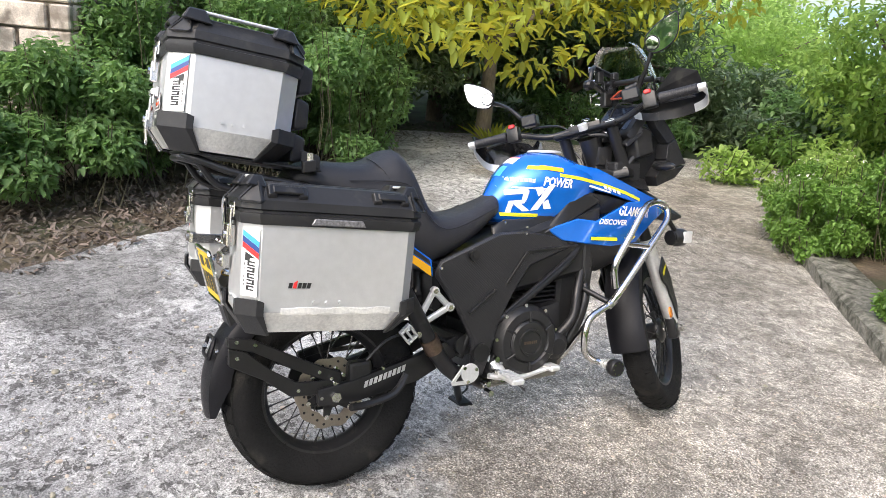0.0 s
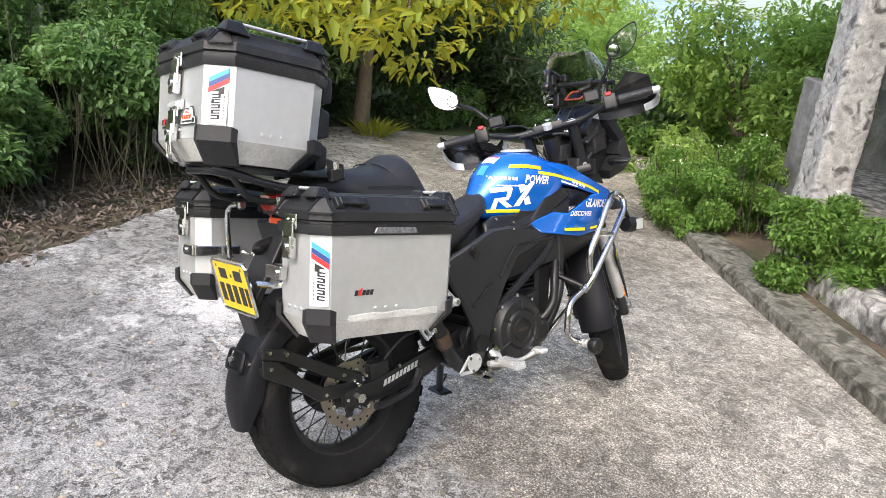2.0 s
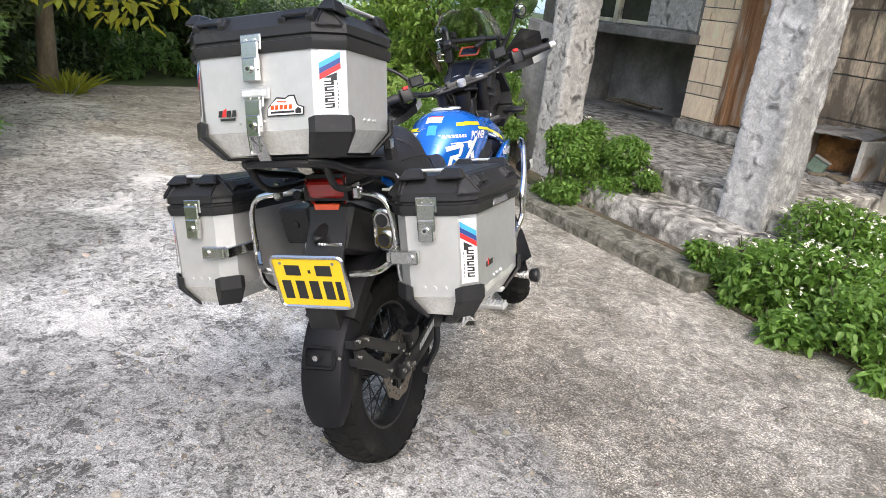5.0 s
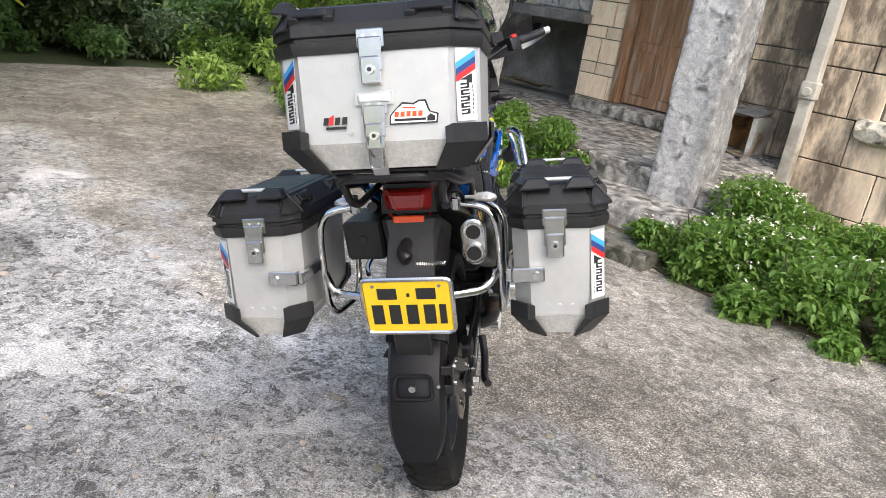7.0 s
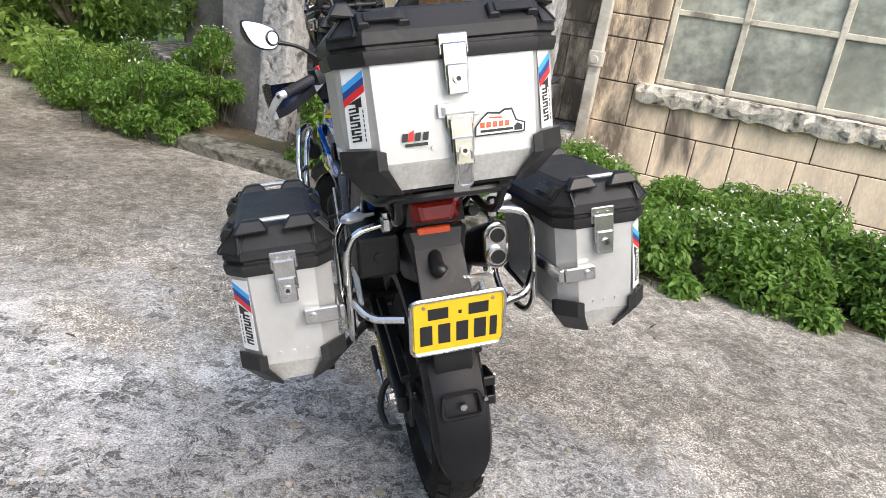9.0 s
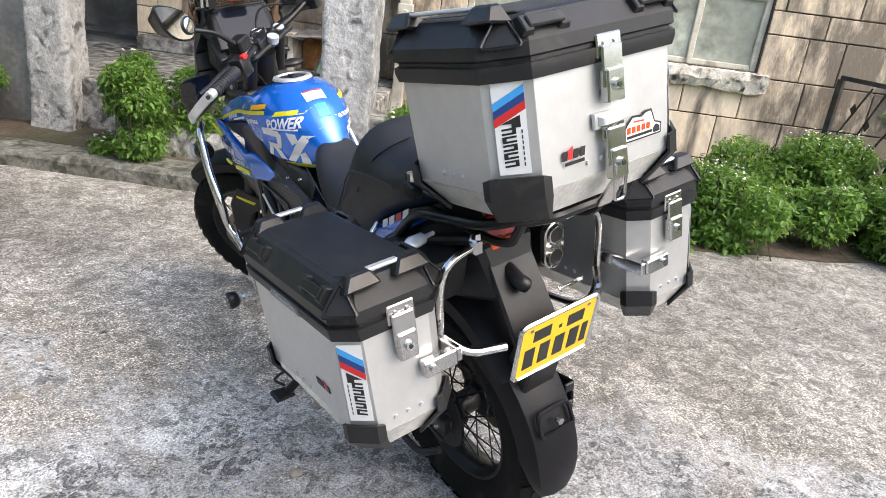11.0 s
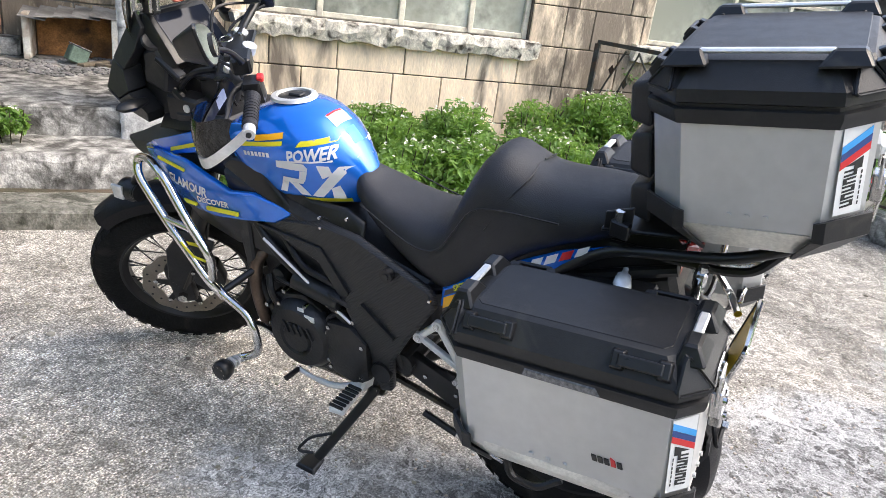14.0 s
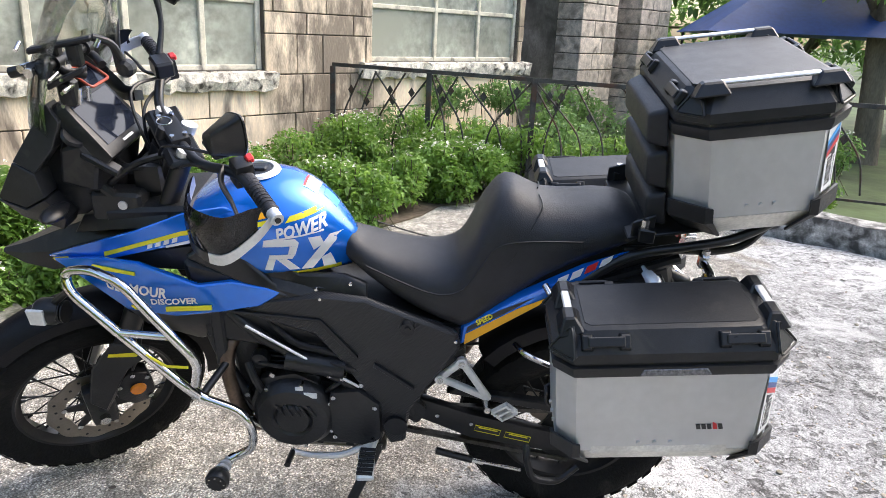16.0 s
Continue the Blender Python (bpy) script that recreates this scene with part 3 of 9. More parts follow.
def pebbles(name, n, x0, x1, y0, y1, r0, r1, seed):
    rs = random.Random(seed)
    base = bmesh.new()
    bmesh.ops.create_icosphere(base, subdivisions=1, radius=1)
    bv = [v.co.copy() for v in base.verts]
    bf = [[v.index for v in f.verts] for f in base.faces]
    base.free()
    V, F = [], []
    for _ in range(n):
        r, o = rs.uniform(r0, r1), len(V)
        c = Vector((rs.uniform(x0, x1), rs.uniform(y0, y1), r * 0.25))
        s = Vector((rs.uniform(0.7, 1.5), rs.uniform(0.7, 1.3), rs.uniform(0.4, 0.8)))
        V += [c + Vector((v.x * s.x, v.y * s.y, v.z * s.z)) * r * rs.uniform(0.85, 1.15) for v in bv]
        F += [[i + o for i in f] for f in bf]
    me = bpy.data.meshes.new(name)
    me.from_pydata(V, [], F)
    me.materials.append(M_GRIT)
    return new(name, me)


M_GRIT = material("grit", (0.34, 0.31, 0.27), 0.95, island=True, var=0.2, scale=20)
tagged(pebbles("loose_gravel", 4200, -1.2, 3.4, -1.4, 2.6, 0.002, 0.007, 5), "fine loose grit lying on the concrete", "gravel", kind="stuff")
tagged(pebbles("loose_stones", 150, -2.4, 3.4, -2.2, 2.8, 0.006, 0.016, 9), "small loose stones on the concrete", "gravel", kind="stuff")

# ---- kerb, bed, steps ----
KD, KN = Vector((0.7826, -0.6225, 0)), Vector((0.6225, 0.7826, 0))   # along the kerb, and towards the house
K0 = Vector((0.07, 3.02, 0))


def along(a0, a1, n0, n1, z0, z1, step=0.18, amp=0.015, seed=1):
    """A worn solid along the kerb line: from a0 to a1 along it, n0 to n1 behind its face."""
    rs = random.Random(seed)
    k = max(2, int((a1 - a0) / step))
    secs = []
    for i in range(k + 1):
        o = K0 + KD * (a0 + (a1 - a0) * i / k)
        j = [rs.uniform(-amp, amp) for _ in range(5)]
        r = 0.02 + abs(j[4])
        secs.append([o + KN * n0 + Vector((0, 0, z0)), o + KN * (n0 + j[0]) + Vector((0, 0, z1 - r + j[1])), o + KN * (n0 + r + j[2]) + Vector((0, 0, z1 + j[3] * 0.5)), o + KN * n1 + Vector((0, 0, z1 + j[4] * 0.3)), o + KN * n1 + Vector((0, 0, z0))])
    return loft(secs)


tagged(mesh_ob("kerb", along(-2.35, 1.05, 0.0, 0.30, -0.05, 0.105, step=0.24, amp=0.012, seed=2), M_KERB, smooth=25), "broken mossy concrete kerb along the yard", "kerb", kind="structure")
tagged(mesh_ob("bed_ground", along(-2.3, 1.02, 0.295, 1.6, -0.04, 0.092, amp=0.02, seed=4), M_SOIL), "brown earth bed behind the kerb", "ground", kind="structure")
tagged(mesh_ob("lower_step", along(-0.75, 1.0, 0.40, 1.5, 0.02, 0.29, seed=5), M_STEP, smooth=40), "worn pale concrete step", "step", kind="structure")
BW = pose(2.41, 4.15, 0, 0, 0, -38.5)   # the house: x along its front, y into it
BWT = Matrix(BW)
_pf = [BWT.inverted() @ p for p in (K0 + KN * 0.86 + KD * -2.4, K0 + KN * 0.86 + KD * 1.15)]
tagged(mesh_ob("porch_floor", prism([(_pf[0].x, _pf[0].y), (_pf[1].x, _pf[1].y), (-0.3, -1.1), (-0.3, 0.6), (-5.6, 0.6), (-5.6, -0.4)], "z", 0.0, 0.465, 0.012), M_STEP, M=BW), "raised porch floor of weathered concrete", "floor", kind="structure")
_tw = lambda u, v: (BWT @ Vector((u, v, 0)))

# planting bed along the house front
tagged(mesh_ob("bed_front", prism(ragged([(-0.3, -2.15), (0.5, -2.3), (2.2, -2.1), (3.3, -1.85), (4.2, -2.0), (4.4, -0.2), (4.4, 0.1), (-0.3, 0.1)], 0.3, 0.06, 6), "z", -0.05, 0.012), M_SOIL, M=BW), "earth bed below the house wall", "ground", kind="structure")


# ---- rough concrete pillars ----
M_COAT = material("flaking_white_plaster", (0.53, 0.525, 0.515), 0.92, var=0.3, scale=9, bump=1.0, bscale=30, dirt=(0.15, 0.145, 0.14), dscale=9, damt=0.36)


leak_stains(M_COAT, ((-0.285, 0.2, 1.0),), (0.085, 0.087, 0.090), (14.0, 14.0, 9.0), 0.95)


def rough_pillar(name, label, u0, u1, v0, v1, z0, z1, seed, mat):
    secs = []
    k = 110
    for i in range(k + 1):
        z = z0 + (z1 - z0) * i / k
        sec = []
        for (x, y), (x2, y2) in zip(((u0, v0), (u1, v0), (u1, v1), (u0, v1)), ((u1, v0), (u1, v1), (u0, v1), (u0, v0))):
            for j in range(12):
                t = j / 12
                q = Vector((x + (x2 - x) * t, y + (y2 - y) * t, z))
                d = (q - Vector(((u0 + u1) / 2, (v0 + v1) / 2, z))).normalized()
                f = noise.noise(q * 6 + Vector((seed, 0, 0))) * 0.011 + noise.noise(q * 17) * 0.008 + noise.noise(q * 45) * 0.006
                sec.append(q + d * (f - (0.012 if j == 0 else 0)))
        secs.append(sec)
    return tagged(mesh_ob(name, loft(secs), mat, M=BW, smooth=50), label, "pillar", kind="structure")


rough_pillar("pillar_1", "chipped rough plaster pillar at the porch", -2.70, -2.40, -1.66, -1.36, 0.05, 3.25, 3, M_PLASTER)
rough_pillar("pillar_2", "chipped white plaster pillar beside the porch steps", -0.62, -0.25, -1.55, -1.22, 0.05, 3.25, 8, M_COAT)
tagged(mesh_ob("slab_wall", hexa([(-3.25, -1.50, 0.0), (-2.72, -1.52, 0.0), (-2.72, -1.40, 0.0), (-3.25, -1.38, 0.0)], [(-3.28, -1.50, 1.46), (-2.72, -1.52, 1.40), (-2.72, -1.40, 1.40), (-3.28, -1.38, 1.46)], 0.015), M_PLASTERD, M=BW, smooth=30), "grey weathered concrete slab wall", "wall", kind="structure")

# ---- house ----
H = 3.45


def wall_with_holes(u0, u1, z0, z1, v0, v1, holes):
    """A wall of boxes round its openings (u0, u1, z0, z1)."""
    bm, us = None, sorted({u0, u1, *[h[0] for h in holes], *[h[1] for h in holes]})
    for a, b in zip(us, us[1:]):
        hs = sorted([h for h in holes if h[0] <= a and h[1] >= b], key=lambda h: h[2])
        z = z0
        for h in hs:
            if h[2] > z:
                bm = bx(a, b, v0, v1, z, h[2], bm=bm)
            z = h[3]
        if z < z1:
            bm = bx(a, b, v0, v1, z, z1, bm=bm)
    return bm


WIN1, WIN2 = (0.29, 2.93, 1.02, 2.75), (4.30, 6.96, 1.10, 2.75)
wall_front = tagged(mesh_ob("wall_front", wall_with_holes(-0.30, 7.08, -0.1, H, 0.12, 0.34, [WIN1, WIN2]), M_JOINT, M=BW), "stained beige stone-panel house wall", "wall", kind="structure")
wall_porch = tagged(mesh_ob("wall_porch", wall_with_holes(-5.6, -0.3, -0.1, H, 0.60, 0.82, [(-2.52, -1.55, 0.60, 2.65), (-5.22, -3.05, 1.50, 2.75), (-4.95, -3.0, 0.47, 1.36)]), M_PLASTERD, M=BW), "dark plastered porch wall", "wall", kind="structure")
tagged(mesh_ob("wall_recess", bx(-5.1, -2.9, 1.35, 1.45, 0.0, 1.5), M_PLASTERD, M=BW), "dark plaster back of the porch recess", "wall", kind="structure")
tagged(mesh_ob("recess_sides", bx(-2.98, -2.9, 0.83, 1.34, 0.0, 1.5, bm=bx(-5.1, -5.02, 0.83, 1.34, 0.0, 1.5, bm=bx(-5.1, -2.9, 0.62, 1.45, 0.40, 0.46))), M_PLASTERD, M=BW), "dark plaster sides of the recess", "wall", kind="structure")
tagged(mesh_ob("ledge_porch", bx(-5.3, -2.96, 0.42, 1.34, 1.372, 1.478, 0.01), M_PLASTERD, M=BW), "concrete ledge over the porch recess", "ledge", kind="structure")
tagged(mesh_ob("wall_return", bx(-0.30, -0.10, 0.345, 0.595, -0.1, H), M_JOINT, M=BW), "short return wall of the porch", "wall", kind="structure")
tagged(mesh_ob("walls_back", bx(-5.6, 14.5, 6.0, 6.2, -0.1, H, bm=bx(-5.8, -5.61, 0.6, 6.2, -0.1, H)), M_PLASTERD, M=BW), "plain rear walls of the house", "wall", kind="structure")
# slab out of view, added to close the house and keep the porch dark
tagged(mesh_ob("porch_roof", bx(-5.6, -0.12, -1.9, 0.59, 3.26, H, bm=bx(-5.6, 14.5, 0.0, 6.2, H + 0.005, H + 0.2)), M_PLASTERD, M=BW), "unseen roof slab over porch and house, added to darken the porch", "roof", kind="structure")

# beige stone panels on the walls, one by one with open joints
def panels(wall, u0, u1, v, courses, widths, holes, seed, th=0.022):
    rs = random.Random(seed)
    for z0, z1 in zip(courses, courses[1:]):
        u = u0 - rs.random() * 0.3
        while u < u1:
            w = rs.choice(widths) * rs.uniform(0.94, 1.06)
            a, b, u = max(u, u0), min(u + w, u1), u + w
            spans = [(a, b, z0, z1)]
            for h in holes:
                nxt = []
                for p, q, c, d in spans:
                    if q <= h[0] or p >= h[1] or d <= h[2] or c >= h[3]:
                        nxt.append((p, q, c, d))
                        continue
                    if p < h[0]:
                        nxt.append((p, h[0], c, d))
                    if q > h[1]:
                        nxt.append((h[1], q, c, d))
                    p, q = max(p, h[0]), min(q, h[1])
                    if c < h[2]:
                        nxt.append((p, q, c, h[2]))
                    if d > h[3]:
                        nxt.append((p, q, h[3], d))
                spans = nxt
            for p, q, c, d in spans:
                if q - p > 0.05 and d - c > 0.05:
                    j = rs.uniform(-0.003, 0.003)
                    part("stone_panel", bx(p + 0.005, q - 0.005, v - th + j, v - 0.001, c + 0.005, d - 0.005, 0.005), M_STONE, wall)


panels(wall_front, -0.30, 7.08, 0.12, [0.0, 0.20, 0.60, 0.98, 1.36, 1.56, 1.96, 2.36, 2.76, 2.96, 3.40], (0.62, 0.62, 0.5, 0.34), [WIN1, WIN2], 4)
panels(wall_porch, -3.0, -2.525, 0.60, [0.47, 0.60, 0.86, 0.99, 1.25, 1.38, 1.64, 1.77, 2.03, 2.16, 2.42, 2.55, 2.81, 3.2], (0.48, 0.24), [], 6)
panels(wall_porch, -1.545, -0.305, 0.60, [0.47, 0.90, 1.30, 1.44, 1.86, 2.0, 2.4, 2.8, 3.2], (0.62, 0.62, 0.4), [], 7)

# porch window and door
window_3 = tagged(mesh_ob("window_3", bx(-5.20, -3.80, 0.745, 0.755, 1.50, 2.75), M_DIMPANE, M=BW), "old wooden-framed window with dim panes over the porch ledge", "window", kind="structure")
for u, w in ((-5.22, 0.085), (-4.46, 0.075), (-3.86, 0.06)):
    part("window_frame", bx(u, u + w, 0.66, 0.742, 1.50, 2.75, 0.006), M_ALU, window_3)
for u0, u1 in ((-5.133, -4.462), (-4.383, -3.862)):
    for z in (1.502, 1.86, 2.25, 2.69):
        part("window_frame", bx(u0, u1, 0.665, 0.740, z, z + 0.048, 0.006), M_ALU, window_3)
part("inner_frame", bx(-4.13, -4.06, 0.76, 0.80, 1.51, 2.74, 0.006), M_DOOR, window_3, "dark inner casement post")
part("plaster_reveal", bx(-3.798, -3.052, 0.585, 0.80, 1.505, 2.745, 0.012), M_COAT, window_3, "flaking white plaster beside the window")
door_1 = tagged(mesh_ob("door_1", bx(-2.44, -1.63, 0.70, 0.74, 0.615, 2.6, 0.004), M_DOOR, M=BW), "brown panelled wooden house door, closed", "door", kind="structure")
for u0, u1 in ((-2.36, -2.10), (-1.98, -1.72)):
    for z0, z1 in ((0.72, 1.18), (1.28, 1.75), (1.85, 2.45)):
        part("panel", bx(u0, u1, 0.685, 0.705, z0, z1, 0.015, 2), M_DOOR, door_1)
part("door_frame", bx(-2.52, -2.445, 0.56, 0.76, 0.60, 2.66, 0.006, bm=bx(-1.625, -1.55, 0.56, 0.76, 0.60, 2.66, 0.006)), M_DOOR, door_1, "brown wooden door frame")
tagged(mesh_ob("door_step", bx(-2.9, -1.4, 0.34, 0.598, 0.462, 0.60, 0.02), M_STEP, M=BW), "concrete threshold step under the door", "step", kind="structure")

# broken cabinet and rubble on the porch
M_RUST = material("rusted_sheet", (0.36, 0.17, 0.06), 0.85, var=0.5, scale=9, bump=0.8, bscale=40, dirt=(0.07, 0.04, 0.025), dscale=7, damt=0.6)
M_WORNWHITE = material("worn_white_panel", (0.68, 0.66, 0.60), 0.7, var=0.2, scale=7, dirt=(0.35, 0.22, 0.12), dscale=5, damt=0.5, bump=0.4)
cab = thing("old_cabinet", "wrecked white cabinet with a rusted open front, on the porch", "cabinet", M=BW)
part("back_panel", bx(-1.30, -0.74, 0.54, 0.565, 0.467, 0.80, 0.004), M_RUST, cab, "rusted inner panel")
for u in (-1.36, -0.735):
    part("side_panel", bx(u, u + 0.05, 0.22, 0.57, 0.467, 0.82, 0.006), M_WORNWHITE, cab)
_r2 = random.Random(77)
for k in range(5):
    u0, z0 = -1.38 + k * 0.125, 0.79 + 0.012 * k
    tip = [_r2.uniform(-0.06, 0.05) for _ in range(4)]
    part("torn_sheet", hexa([(u0, 0.16 + tip[0], z0), (u0 + 0.19, 0.18 + tip[1], z0 + tip[2] * 0.5), (u0 + 0.2, 0.5, z0 + 0.03), (u0, 0.52, z0 + 0.05)], [(u0, 0.16 + tip[0], z0 + 0.008), (u0 + 0.19, 0.18 + tip[1], z0 + 0.008 + tip[2] * 0.5), (u0 + 0.2, 0.5, z0 + 0.038), (u0, 0.52, z0 + 0.058)]), M_PLASTERD, cab, "torn grey sheet")
green_box = thing("green_box", "small dented green metal box lying on the rubble", "box", M=BW @ pose(-1.0, 0.10, 0.49, 0, 24, 24))
part("body", bx(-0.07, 0.07, -0.05, 0.05, 0.0, 0.12, 0.008), material("faded_green_paint", (0.13, 0.19, 0.15), 0.6, var=0.3, scale=12), green_box)
part("lid", bx(-0.075, 0.075, -0.055, 0.055, 0.122, 0.132, 0.005), M_PLASTERD, green_box)
for k, (u, v, a, L) in enumerate(((-0.86, 0.10, 60, 0.34), (-0.72, 0.02, -25, 0.26), (-4.2, 0.95, 12, 0.7), (-4.1, 1.0, 5, 0.8), (-4.0, 0.92, -8, 0.65))):
    tagged_at(mesh_ob("broken_plank", bx(-L / 2, L / 2, -0.03, 0.03, 0.0, 0.022, 0.004), M_BARK, M=BW @ pose(u, v, 0.468 + (0.05 + 0.024 * (k - 2) if k > 1 else 0.012), 0, 0, a)), "grey broken plank lying on the porch", "plank", "planks on the porch", None, "")
_cr = BWT @ Vector((-0.95, 0.05, 0.465))
_rub = pebbles("rubble", 420, _cr.x - 0.5, _cr.x + 0.45, _cr.y - 0.35, _cr.y + 0.3, 0.006, 0.030, 31)
_rub.location.z = 0.465
_rub.data.materials[0] = M_PLASTERD
tagged(_rub, "broken plaster rubble heaped on the porch floor", "rubble", kind="stuff")

# windows of the front
def front_window(name, label, w, mull, transom, curtain):
    u0, u1, z0, z1 = w
    ob = tagged(mesh_ob(name, bx(u0, u1, 0.30, 0.32, z0, z1), M_CURTAIN if curtain else M_JOINT, M=BW), label, "window", kind="structure")
    xs = [u0, *mull, u1 - 0.055]
    for x in xs:
        part("window_frame", bx(x, x + 0.055, 0.16, 0.22, z0, z1, 0.006), M_ALU, ob)
    for z in (z0, transom, z1 - 0.05):
        part("window_frame", bx(u0 + 0.056, u1 - 0.056, 0.165, 0.218, z, z + 0.05, 0.006), M_ALU, ob)
    for a, b in zip(xs, xs[1:]):
        for c, d in ((z0 + 0.05, transom), (transom + 0.05, z1 - 0.05)):
            part("pane", bx(a + 0.05, b + 0.004, 0.19, 0.195, c, d), M_PANE, ob, "dusty glass pane")
    return ob


front_window("window_1", "wide old metal-framed window with dusty panes", WIN1, (0.88, 1.62, 2.30), 1.62, True)
front_window("window_2", "old metal-framed window with a dusty and a curtained pane", WIN2, (5.35, 6.15), 1.66, True)


def rubble_sill(name, u0, u1, z1, seed):
    rs = random.Random(seed)
    secs = []
    for i in range(int((u1 - u0) / 0.07) + 1):
        u = u0 + i * 0.07
        j = [rs.uniform(-0.02, 0.02) for _ in range(6)]
        secs.append([(u, 0.165, z1 - 0.17), (u, 0.035 + j[0] * 0.7, z1 - 0.16 + j[1]), (u, 0.005 + j[2] * 0.8, z1 - 0.07 + j[3]), (u, 0.01 + j[4] * 0.8, z1 + j[5] * 0.6), (u, 0.165, z1 + 0.015)])
    return tagged(mesh_ob(name, loft(secs), M_SILL, M=BW), "crumbling stained stone window sill", "sill", kind="structure")


rubble_sill("sill_1", 0.16, 3.06, 1.005, 2)
rubble_sill("sill_2", 4.12, 7.20, 1.085, 5)

# drain pipe
drain_pipe = thing("drain_pipe", "grey plastic rain pipe with a joint, down the house wall", "pipe", M=BW)
part("pipe", bx(-0.30, -0.20, -0.05, 0.05, 0.0, H, 0.012, 2), M_PIPE, drain_pipe)
part("joint", bx(-0.315, -0.185, -0.065, 0.055, 1.08, 1.22, 0.012, 2), M_PIPE, drain_pipe)
part("cap", lathe([(-0.085, 0.0), (-0.085, 0.032), (-0.06, 0.038), (-0.06, 0.0)], 16, "y", (-0.25, 0, 1.14)), M_PIPE, drain_pipe, smooth=40)

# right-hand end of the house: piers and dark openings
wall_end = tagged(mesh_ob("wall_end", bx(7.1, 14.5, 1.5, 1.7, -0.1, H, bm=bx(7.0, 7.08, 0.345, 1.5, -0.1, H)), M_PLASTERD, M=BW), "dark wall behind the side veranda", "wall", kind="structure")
for i, (a, b, v) in enumerate(((8.55, 9.6, 0.1), (10.4, 11.5, 0.1))):
    rs = random.Random(40 + i)
    pier = tagged(mesh_ob("pier_%d" % (i + 1), bx(a + 0.02, b - 0.02, v + 0.02, v + 0.43, -0.1, H), M_JOINT, M=BW), "pale brick pier of the veranda", "pillar", kind="structure")
    for k in range(14):
        z = 0.0 + k * 0.245
        cut = a + (b - a) * (0.62 if k % 2 else 0.38)
        for s, e in ((a, cut - 0.012), (cut, b)):
            part("brick", bx(s, e, v, v + 0.45, z, z + 0.23, 0.008), M_BRICK, pier)
canopy = thing("blue_canopy", "dark blue tarpaulin canopy on thin poles", "canopy", M=Matrix.Translation((9.6, -4.4, 0)))
part("roof_sheet", hexa([(-1.6, 1.8, 1.62), (1.6, 1.4, 1.62), (1.6, -2.2, 1.62), (-2.2, -1.6, 1.62)], [(-0.2, 0.2, 2.6), (0.2, 0.2, 2.6), (0.2, -0.2, 2.6), (-0.2, -0.2, 2.6)]), M_TARP, canopy)
for x, y in ((-1.5, 1.7), (1.5, 1.3), (1.5, -2.1), (-2.1, -1.5)):
    part("pole", cyl((x, y, -0.07), (x, y, 1.64), 0.02), M_IRON, canopy)

# ---- fence and low wall ----
FA, FB = Vector((5.12, 1.83, 0)), Vector((3.75, -3.1, 0))
fence = thing("iron_fence", "rusty dark iron railing with scrolled leaf bars", "fence")
_fd = (FB - FA).normalized()
_fl = (FB - FA).length
part("top_rail", tube([FA + Vector((0, 0, 1.09)), FB + Vector((0, 0, 1.03))], 0.026, 4), M_IRON, fence)
part("lower_rail", tube([FA + Vector((0, 0, 0.30)), FB + Vector((0, 0, 0.26))], 0.014, 4), M_IRON, fence)
for i in range(6):
    o = FA + _fd * (_fl * i / 5)
    part("post", bx(o.x - 0.025, o.x + 0.025, o.y - 0.025, o.y + 0.025, 0.0, 1.075, 0.004), M_IRON, fence)
_rs = random.Random(12)
for i in range(26):
    s = 0.08 + i * 0.19
    lean_ = _rs.choice((-1, 1)) * _rs.uniform(0.15, 0.5)
    pts = [FA + _fd * s + Vector((0, 0, 0.31)), FA + _fd * (s + lean_ * 0.15) + Vector((0, 0, 0.6)), FA + _fd * (s + lean_ * 0.6) + Vector((0, 0, 0.85)), FA + _fd * (s + lean_ * 1.0) + Vector((0, 0, 1.05))]
    part("scroll_bar", tube(smooth_path(pts, 4), 0.009, 5), M_IRON, fence)
    c = FA + _fd * (s + lean_ * 0.5) + Vector((0, 0, _rs.uniform(0.75, 0.95)))
    part("iron_leaf", hexa([c + Vector((0.004, 0, -0.05)), c + _fd * 0.035, c + Vector((0.004, 0, 0.05)), c - _fd * 0.035], [c + Vector((0.010, 0, -0.05)), c + _fd * 0.035 + Vector((0.006, 0, 0)), c + Vector((0.010, 0, 0.05)), c - _fd * 0.035 + Vector((0.006, 0, 0))]), M_IRON, fence)
LA, LB = Vector((5.0, 0.15, 0)), Vector((2.95, -3.0, 0))
_ld = (LB - LA).normalized()
_ln = Vector((-_ld.y, _ld.x, 0))
_secs = []
for i in range(24):
    o = LA + (LB - LA) * (i / 23)
    j = [_rs.uniform(-0.012, 0.012) for _ in range(4)]
    _secs.append([o + Vector((0, 0, -0.05)), o + Vector((j[0], j[1], 0.20 + j[2])), o + _ln * 0.18 + Vector((0, 0, 0.215 + j[3])), o + _ln * 0.18 + Vector((0, 0, -0.05))])
tagged(mesh_ob("low_wall", loft(_secs), M_STEP, smooth=40), "low weathered concrete edging wall", "wall", kind="structure")

